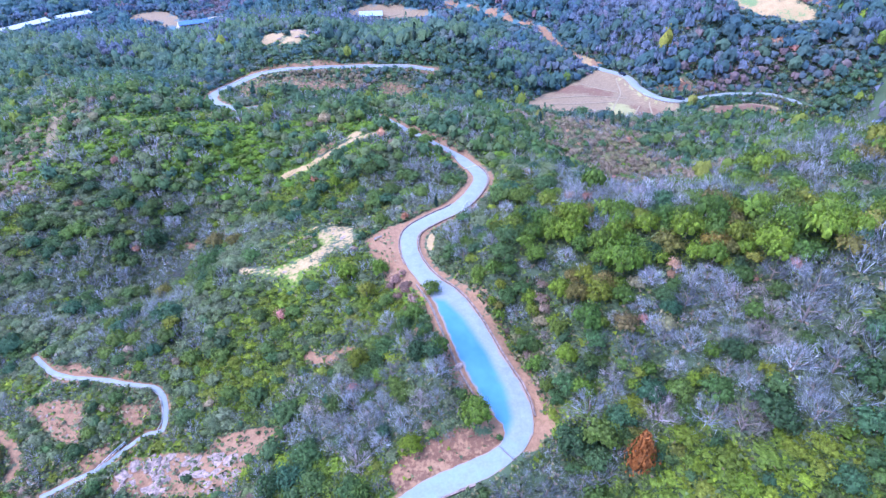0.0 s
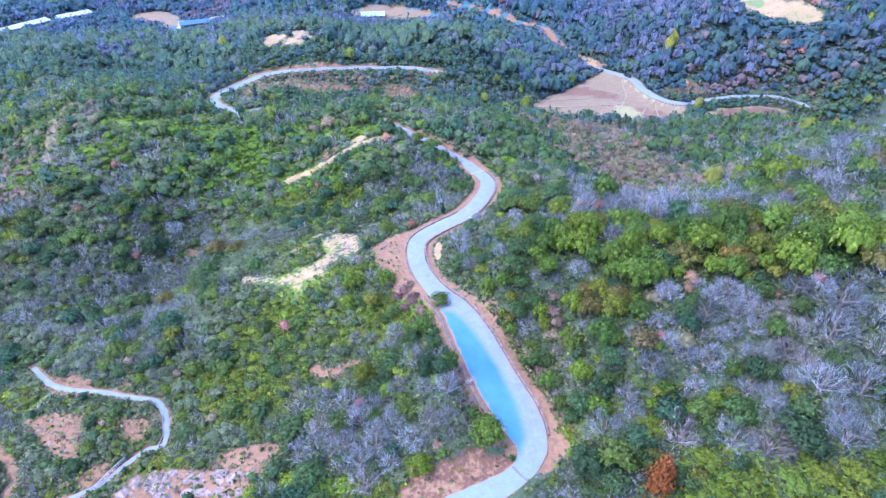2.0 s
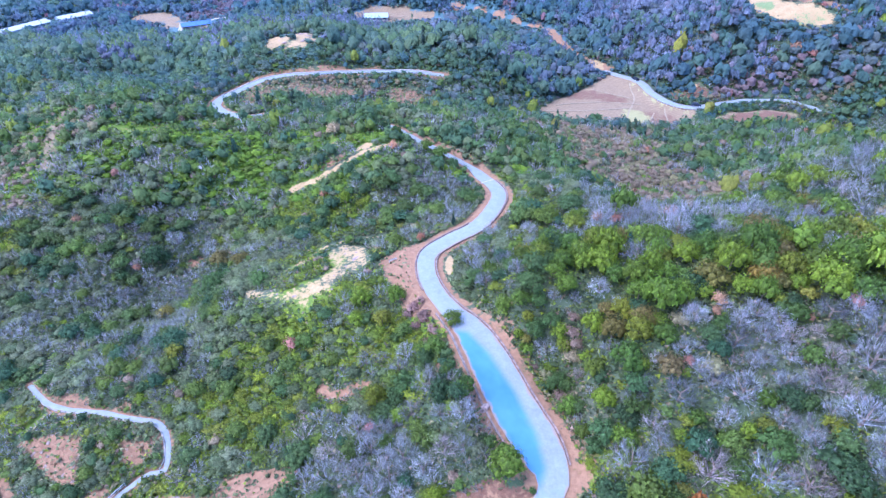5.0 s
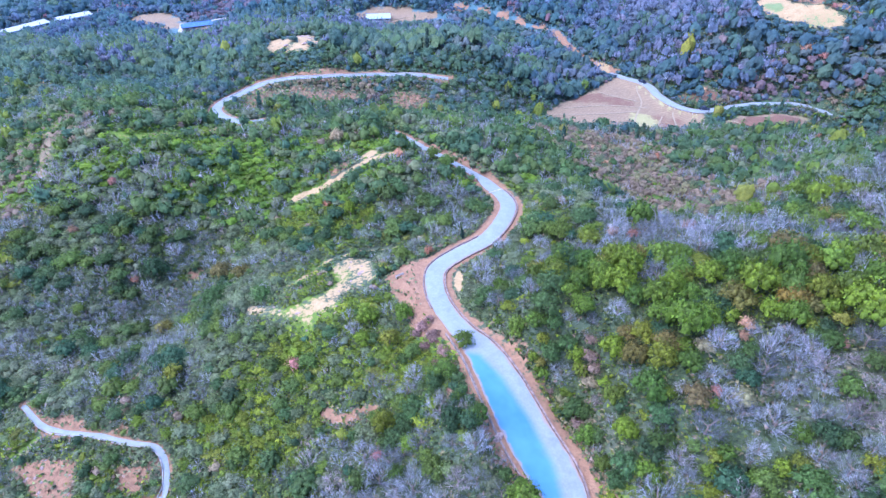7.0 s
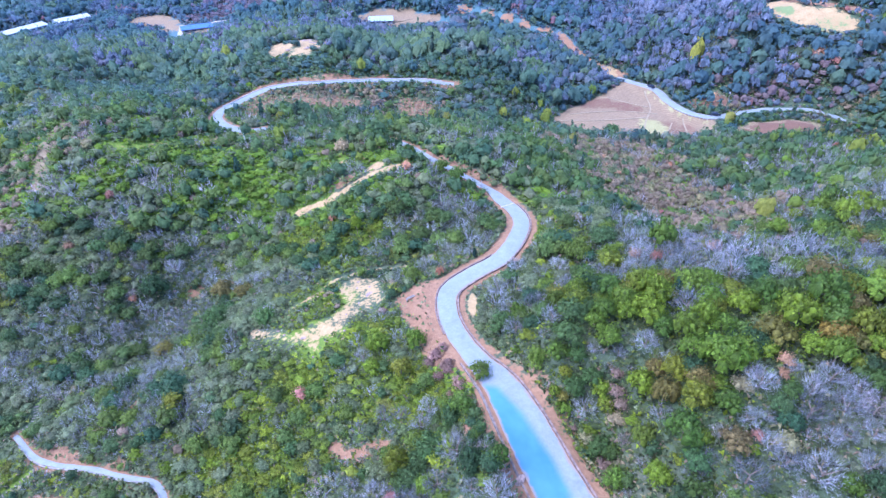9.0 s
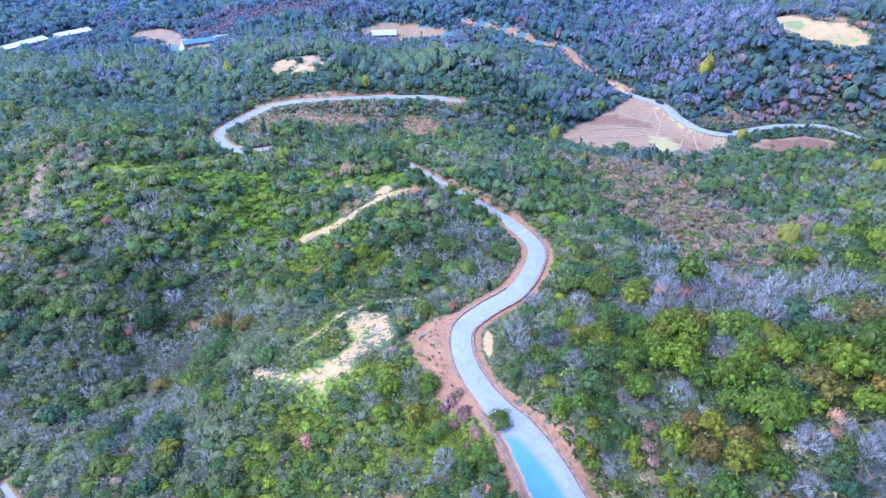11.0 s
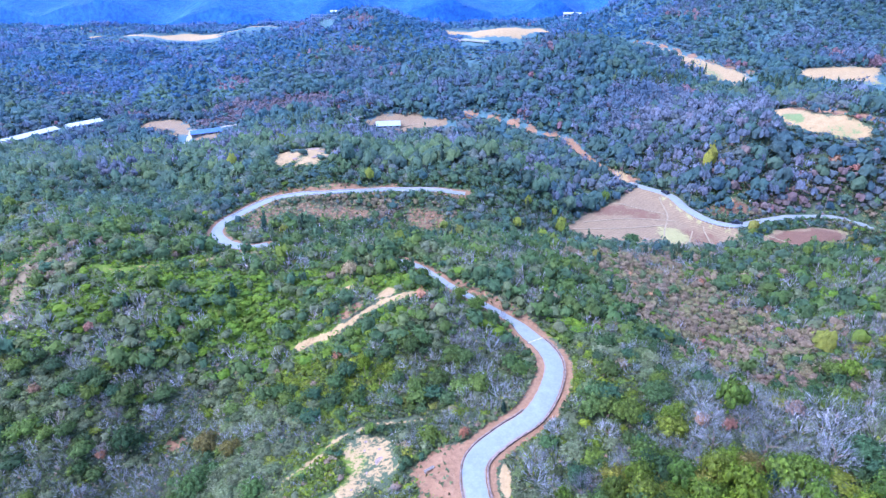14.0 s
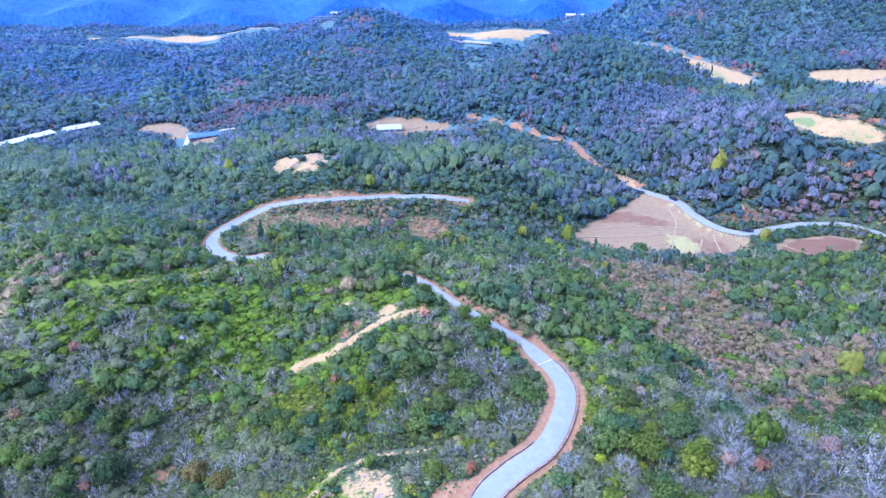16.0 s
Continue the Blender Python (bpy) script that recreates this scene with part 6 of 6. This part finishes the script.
def beside(key, lo, hi, side, gap):
    """Points beside a way from station lo to hi (shares of its length), off its edge by gap."""
    line = WAYS[key][0]
    t = np.gradient(line[:, :2], axis=0)
    t /= np.linalg.norm(t, axis=1)[:, None]
    q = line[:, :2] + np.stack([-t[:, 1], t[:, 0]], 1) * (side * (line[:, 2] + gap))[:, None]
    n = len(q)
    return [(float(a), float(b)) for a, b in q[int(lo * n):int(hi * n):3]]


# kerbs of the ridge road
ribbon("kerb", beside("main", 0.277, 0.77, -1, 0.28), 0.14, 0.34, KERB, "dark stained concrete kerb along the ridge road", "kerb")
ribbon("kerb", beside("main", 0.06, 0.244, -1, 0.28), 0.14, 0.34, KERB, "dark stained concrete kerb along the ridge road", "kerb")
ribbon("kerb", beside("main", 0.305, 0.465, 1, 0.75), 0.13, 0.34, KERB, "dark concrete edging along the lay-by", "kerb")
ribbon("kerb", beside("main", 0.493, 0.634, 1, 0.22), 0.12, 0.28, KERB, "dark stained concrete kerb along the ridge road", "kerb")
ribbon("kerb", beside("path", 0.3, 0.99, 1, 0.12), 0.08, 0.2, CONCRETE, "grey concrete edging along the footpath", "kerb")
ribbon("kerb", beside("back", 0.3, 0.98, 1, 0.25), 0.15, 0.32, CONCRETE, "pale concrete kerb along the back road", "kerb")
ribbon("drain_channel", DRAIN, 0.3, 0.28, KERB, "stained concrete drain channel down the grassy slope", "drain")
# balks between the plots of the dry fields
for pts in ([(46, 246), (58, 248.5), (70, 249.5), (84, 246.6)], [(63.7, 268), (72, 261), (82, 254)], [(85.1, 270), (83.1, 253.6), (76.1, 237.1), (71, 222)],
            [(40, 239.2), (58.9, 239.7), (78.1, 242.7)], [(87.3, 237.2), (80, 223)], [(92.4, 239.6), (89, 222)], [(113.5, 231.0), (118.5, 224.5), (123.7, 216)],
            [(107, 228), (119, 237.2), (132, 240.8), (150, 239.2)], [(-60, 405), (-40, 415), (-15, 408)], [(-45, 397), (-30, 408), (-28, 419)]):
    ribbon("field_balk", pts, 0.32, 0.2, DRY_GRASS, "low grassy balk between dry field plots", "balk", step=1.5)


def drain_grate(x, y, turn, length):
    ob = thing("drain_grate", x, y, turn, 0.155)
    for s in (-1, 1):
        part("side_bar", block(length, 0.07, 0.05, 0, 0.24 * s), KERB, ob)
    n = int(length / 0.22)
    for i in range(n):
        part("slat", block(0.05, 0.44, 0.04, -length / 2 + (i + 0.5) * length / n), DARK, ob)
    tagged(ob, "dark steel drain grate set across the road", "drain grate")


drain_grate(8.9, 45.2, radians(130), 3.0)


def bench(x, y, turn):
    ob = thing("bench", x, y, turn)
    for k in range(3):
        part("seat_slat", block(1.8, 0.13, 0.04, 0, -0.16 + 0.16 * k, 0.42, 0.008), TIMBER, ob)
    for sx in (-0.7, 0.7):
        part("leg", block(0.1, 0.42, 0.52, sx, 0, -0.1, 0.01), CONCRETE, ob)
    tagged(ob, "grey weathered timber bench on bare soil", "bench")


bench(-13.6, 95.2, 0.6)


def log_steps(points):
    ob = thing("log_steps", *points[0])
    base = ob.matrix_basis.translation
    line = curve(points, 0.55)
    z = ground_z(line[:, 0], line[:, 1])
    t = np.gradient(line[:, :2], axis=0)
    for (px, py), pz, (tx, ty) in zip(line[:, :2], z, t / np.linalg.norm(t, axis=1)[:, None]):
        p = Vector((px, py, pz + 0.05)) - base
        side = Vector((-ty, tx, 0)) * 0.38
        part("log", rod(p - side, p + side, 0.09, sides=7), TIMBER, ob)
    tagged(ob, "grey log steps climbing beside the footpath", "steps")


log_steps(PATHL2)
log_steps(PATHL4)


def handrail(points, mat, label, height=0.9, beam=0.06):
    ob = thing("handrail", *points[0])
    base = ob.matrix_basis.translation
    line = curve(points, 1.2)
    tops = []
    for px, py in line[:, :2]:
        foot = Vector((px, py, float(ground_z(px, py)[0]) - 0.2)) - base
        part("post", rod(foot, foot + Vector((0, 0, height + 0.2)), 0.05), mat, ob)
        tops.append(foot + Vector((0, 0, height + 0.15)))
    for p, q in zip(tops, tops[1:]):
        part("rail", rod(p, q, beam), mat, ob)
        part("rail", rod(p - Vector((0, 0, 0.4)), q - Vector((0, 0, 0.4)), beam * 0.8), mat, ob)
    tagged(ob, label, "handrail")


handrail([(-57.3, 52.6), (-55.8, 55.2), (-54.3, 57.4)], WHITE_PAINT, "white painted handrail beside the concrete footpath")


handrail(beside("main", 0.315, 0.455, 1, 0.95), TIMBER, "low dark weathered rail along the edge of the lay-by", 0.55, 0.045)
ribbon("road_hump", [(5.5, 127.7), (7.1, 128.6), (8.7, 129.5)], 0.16, 0.21, CONCRETE, "pale concrete hump laid across the ridge road", "road hump")


def guard_rail(points, label):
    ob = thing("guard_rail", *points[0])
    base = ob.matrix_basis.translation
    line = curve(points, 2.0)
    at = [Vector((px, py, float(ground_z(px, py)[0]))) - base for px, py in line[:, :2]]
    for p in at:
        part("post", rod(p - Vector((0, 0, 0.3)), p + Vector((0, 0, 0.75)), 0.07), STEEL, ob)
    for p, q in zip(at, at[1:]):
        d = q - p
        m = d.to_track_quat("X", "Z").to_matrix().to_4x4()
        mid = (p + q) / 2
        part("beam", block(d.length, 0.06, 0.32, mid.x, mid.y, mid.z + 0.42, 0.0, m), WHITE_PAINT, ob)
    tagged(ob, label, "guard rail")


guard_rail(beside("valley", 0.38, 0.56, -1, 0.5), "white steel guard rail along the valley road")
guard_rail(beside("valley", 0.66, 0.82, -1, 0.5), "white steel guard rail above the ploughed field")
guard_rail(beside("back", 0.55, 0.95, -1, 0.45), "white steel guard rail along the back road")


def paling_fence(points, label):
    ob = thing("paling_fence", *points[0])
    base = ob.matrix_basis.translation
    line = curve(points, 1.1)
    at = [Vector((px, py, float(ground_z(px, py)[0]))) - base for px, py in line[:, :2]]
    for p in at:
        part("post", rod(p - Vector((0, 0, 0.3)), p + Vector((0, 0, 1.5)), 0.16), DARK, ob)
    for p, q in zip(at, at[1:]):
        part("rail", rod(p + Vector((0, 0, 1.2)), q + Vector((0, 0, 1.2)), 0.06), TIMBER, ob)
    tagged(ob, label, "fence")


paling_fence(beside("valley", 0.50, 0.65, 1, 0.7), "row of dark timber palings beside the valley road")


def utility_pole(x, y, turn):
    ob = thing("utility_pole", x, y, turn)
    part("pole", rod((0, 0, -0.5), (0, 0, 8.5), 0.13, 0.08, 10), TIMBER, ob)
    for z in (7.6, 8.1):
        arm = part("crossarm", block(1.6, 0.1, 0.1, 0, 0.12, z), STEEL, ob)
        for sx in (-0.7, 0.0, 0.7):
            part("insulator", rod((sx, 0.12, z + 0.1), (sx, 0.12, z + 0.3), 0.05), WHITE_PAINT, arm)
    tagged(ob, "grey concrete utility pole beside the valley road", "utility pole", "poles along the valley road")


for px, py in ((93.6, 258.5), (112, 245.5), (76.5, 300), (148, 252.5)):
    utility_pole(px, py, 0.7)


def car(x, y, turn, paint, label):
    ob = thing("car", x, y, turn, 0.12)
    body = part("body", block(4.1, 1.65, 0.62, 0, 0, 0.28, 0.12), paint, ob)
    bm = block(2.3, 1.5, 0.58, -0.2, 0, 0.88, 0.0)
    for v in bm.verts:
        if v.co.z > 1.2:
            v.co.x = -0.2 + (v.co.x + 0.2) * 0.72
            v.co.y *= 0.84
    bmesh.ops.bevel(bm, geom=bm.edges[:], offset=0.05, segments=2, affect="EDGES")
    cabin = part("cabin", bm, paint, ob)
    for s in (-1, 1):
        part("side_window", block(1.7, 0.03, 0.34, -0.2, 0.715 * s, 0.98), GLASS, cabin)
        part("headlight", block(0.05, 0.34, 0.14, 2.04, 0.58 * s, 0.62), WHITE_PAINT, body)
    part("windscreen", block(0.04, 1.25, 0.45, 0.83, 0, 0.94, 0.0, Matrix.Rotation(-0.5, 4, "Y")), GLASS, cabin)
    part("rear_window", block(0.04, 1.2, 0.42, -1.22, 0, 0.95, 0.0, Matrix.Rotation(0.5, 4, "Y")), GLASS, cabin)
    for sx in (-1.3, 1.3):
        for sy in (-0.74, 0.74):
            wheel = part("wheel", rod((sx, sy - 0.1, 0.3), (sx, sy + 0.1, 0.3), 0.31, sides=14), RUBBER, ob)
            part("rim", rod((sx, sy - 0.11, 0.3), (sx, sy + 0.11, 0.3), 0.19, sides=10), STEEL, wheel)
    tagged(ob, label, "car")


car(88.6, 273.2, radians(115), CAR_DARK, "dark parked car on the valley road's verge")
car(105.6, 240.0, radians(-12), CAR_DARK, "dark car standing on the grey valley road")


def shed(name, x0, y0, x1, y1, wide_m, tall, roof, wall, label, category, openings=5, pitch=0.28):
    """A long gabled building between two ground points on its ridge line."""
    length, turn = math.hypot(x1 - x0, y1 - y0), math.atan2(y1 - y0, x1 - x0)
    ob = thing(name, (x0 + x1) / 2, (y0 + y1) / 2, turn)
    for s in (-1, 1):
        part("wall", block(length, 0.2, tall + 1.5, 0, s * (wide_m / 2 - 0.1), -1.5), wall, ob)
        bm = bmesh.new()
        rise = wide_m / 2 * pitch
        pts = [(-length / 2 - 0.4, s * (wide_m / 2 + 0.5), tall - 0.1), (length / 2 + 0.4, s * (wide_m / 2 + 0.5), tall - 0.1), (length / 2 + 0.4, 0, tall + rise), (-length / 2 - 0.4, 0, tall + rise)]
        lo = [bm.verts.new(p) for p in pts]
        up = [bm.verts.new((p[0], p[1], p[2] + 0.14)) for p in pts]
        bm.faces.new(up), bm.faces.new(lo[::-1])
        for k in range(4):
            bm.faces.new((lo[k], lo[(k + 1) % 4], up[(k + 1) % 4], up[k]))
        panel = part("roof", bm, roof, ob)
        for k in range(int(length / 2.4)):
            px = -length / 2 + 1.2 + 2.4 * k
            part("seam", rod((px, s * (wide_m / 2 + 0.45), tall + 0.06), (px, 0.05 * s, tall + rise + 0.15), 0.05, sides=5), roof, panel)
        for k in range(openings):
            px = -length / 2 + (k + 0.5) * length / openings
            opening = part("window", block(length / openings * 0.55, 0.08, tall * 0.45, px, s * (wide_m / 2 + 0.02), tall * 0.3), DARK, ob)
            part("sill", block(length / openings * 0.6, 0.16, 0.08, px, s * (wide_m / 2 + 0.05), tall * 0.27), WHITE_PAINT, opening)
    for s in (-1, 1):
        bm = bmesh.new()
        x = s * (length / 2 - 0.1)
        pts = [(x, -wide_m / 2 + 0.2, -1.5), (x, wide_m / 2 - 0.2, -1.5), (x, wide_m / 2 - 0.2, tall - 0.05), (x, 0, tall + rise - 0.05), (x, -wide_m / 2 + 0.2, tall - 0.05)]
        front = [bm.verts.new(p) for p in pts]
        back = [bm.verts.new((p[0] - 0.2 * s, p[1], p[2])) for p in pts]
        bm.faces.new(front), bm.faces.new(back[::-1])
        for k in range(5):
            bm.faces.new((front[k], front[(k + 1) % 5], back[(k + 1) % 5], back[k]))
        part("gable", bm, wall, ob)
    tagged(ob, label, category)


shed("long_shed", -304, 390, -289, 425, 10, 2.6, WHITE_PAINT, PALE_ROOF, "long white-roofed farm shed at the forest edge", "shed", 9)
shed("long_shed", -284, 431, -270, 449, 10, 2.8, WHITE_PAINT, PALE_ROOF, "white-roofed farm shed beside a longer one", "shed", 6)
shed("yard_hut", -185, 408, -168, 417.5, 10, 2.2, BLUE_ROOF, TIMBER, "low dark hut with a blue sheet roof in a sandy yard", "hut", 4)
shed("field_hut", -57, 401, -42, 403, 11, 1.8, PALE_ROOF, CONCRETE, "low hut with a pale blue sheet roof by a field", "hut", 4)
shed("club_house", -140, 708, -106, 715, 10, 4.0, WHITE_PAINT, WHITE_PAINT, "white club house on the wooded far hill", "house", 7)
shed("far_house", 135, 786, 156, 782, 10, 4.5, WHITE_PAINT, WHITE_PAINT, "white house between far trees beside the golf course", "house", 4)


def net_cage(x, y, turn):
    """Driving range: tall posts with rails and a thin net between."""
    ob = thing("net_cage", x, y, turn)
    grey = plain("weathered_grey_steel", (0.15, 0.175, 0.235), 0.5, 1.5, 0.2)
    for k in range(9):
        for py in (-4, 4):
            part("post", rod((-16 + 4 * k, py, -1.5), (-16 + 4 * k, py, 6.9 + 0.8 * (k % 2)), 0.16, sides=6), grey, ob)
    for py in (-4, 4):
        for z in (2.4, 4.6, 6.8):
            part("rail", rod((-16, py, z), (16, py, z), 0.14, sides=5), grey, ob)
    for px in (-16, 16):
        part("rail", rod((px, -4, 6.8), (px, 4, 6.8), 0.14, sides=5), grey, ob)
    tagged(ob, "grey steel net cage of a driving range on the far hill", "net cage")


net_cage(-134, 657, 0.2)


def footbridge(x, y, turn, length):
    ob = thing("road_bridge", x, y, turn, 0.4)
    part("deck", block(length, 4.0, 0.6, 0, 0, 0), CONCRETE, ob)
    for s in (-1, 1):
        part("parapet", block(length, 0.25, 1.0, 0, 1.9 * s, 0.6), WHITE_PAINT, ob)
    for px in (-length * 0.35, length * 0.35):
        part("pier", block(1.0, 3.0, 8.0, px, 0, -8.0), CONCRETE, ob)
    tagged(ob, "white concrete road bridge between far wooded hills", "bridge")


footbridge(15, 568, -0.6, 27)
ribbon("far_road", [(-26, 640), (-14, 622), (-4, 600), (4, 578)], 2.0, 0.6, CONCRETE, "pale concrete road leading to the far bridge", "road")
ribbon("lower_road", LOWER_ROAD, 1.7, 0.2, PAVING, "grey concrete road going on down the ridge", "road")
ribbon("yard_road", YARD_ROAD, 2.6, 0.5, CONCRETE, "pale concrete access road into the yard", "road")
ribbon("yard_lane", YARD_LANE, 1.6, 0.5, CONCRETE, "narrow pale concrete lane behind the yard hut", "road")

# ---- pond beside the fairway ----
me = bpy.data.meshes.new("pond")
me.from_pydata([(px, py, 25.75) for px, py in POND_R], [], [tuple(range(len(POND_R)))])
water, nt, b = material("pond_water", 0.06)
nt.links.new(ramp(nt, noise_out(nt, 0.2), [(0.3, (0.01, 0.03, 0.045)), (0.7, (0.02, 0.05, 0.06))]), b.inputs["Base Color"])
me.materials.append(water)
tagged(new("pond", me), "dark still pond beside the golf fairway", "pond", kind="structure")


# ---- rocks ----
def rock_mesh(seed):
    rng = np.random.default_rng(seed)
    bm = bmesh.new()
    bmesh.ops.create_icosphere(bm, subdivisions=2, radius=1)
    for v in bm.verts:
        n = noise.noise(v.co * 1.3 + Vector((seed * 7.1, 0, 0))) * 0.5 + noise.noise(v.co * 3.1 + Vector((0, seed * 3.3, 0))) * 0.2
        v.co *= 1 + n
        v.co.z *= 0.2
    me = bpy.data.meshes.new("boulder")
    bm.to_mesh(me)
    bm.free()
    me.materials.append(ROCK)
    return me


ROCKS_MADE = [rock_mesh(s) for s in range(6)]
rng = np.random.default_rng(11)


def boulders(polygon, count, lo, hi, label):
    p = np.array(polygon)
    left = count
    while left:
        px, py = rng.uniform(p[:, 0].min(), p[:, 0].max()), rng.uniform(p[:, 1].min(), p[:, 1].max())
        if inside(np.array([px]), np.array([py]), polygon, 0.3)[0] < 0.6:
            continue
        s = rng.uniform(lo, hi) * rng.uniform(0.5, 1.0)
        ob = new("boulder", ROCKS_MADE[left % 6])
        ob.matrix_basis = Matrix.LocRotScale((px, py, float(ground_z(px, py)[0]) + 0.05 * s), Euler((rng.uniform(-0.2, 0.2), rng.uniform(-0.2, 0.2), rng.uniform(0, 6))), (s * rng.uniform(1, 1.8), s, s))
        tagged(ob, label, "rock", "rocks on the bare slopes")
        left -= 1


boulders(ROCKS, 60, 0.35, 1.4, "pinkish-grey boulder half sunk in bare soil")
ob = new("boulder", ROCKS_MADE[2])
ob.matrix_basis = Matrix.LocRotScale((2.3, 59.3, float(ground_z(2.3, 59.3)[0]) + 0.15), Euler((0.1, 0.0, 0.9)), (1.1, 0.6, 1.8))
tagged(ob, "pale flat boulder at the lay-by's edge", "rock", "rocks on the bare slopes")
boulders(PINK1, 18, 0.2, 0.6, "small pinkish-grey rock on bare soil")
boulders(BALD, 14, 0.2, 0.6, "small pale rock on the bare sandy slope")
boulders(BALD_HILL, 16, 0.5, 1.5, "pale rock on the bald hilltop")
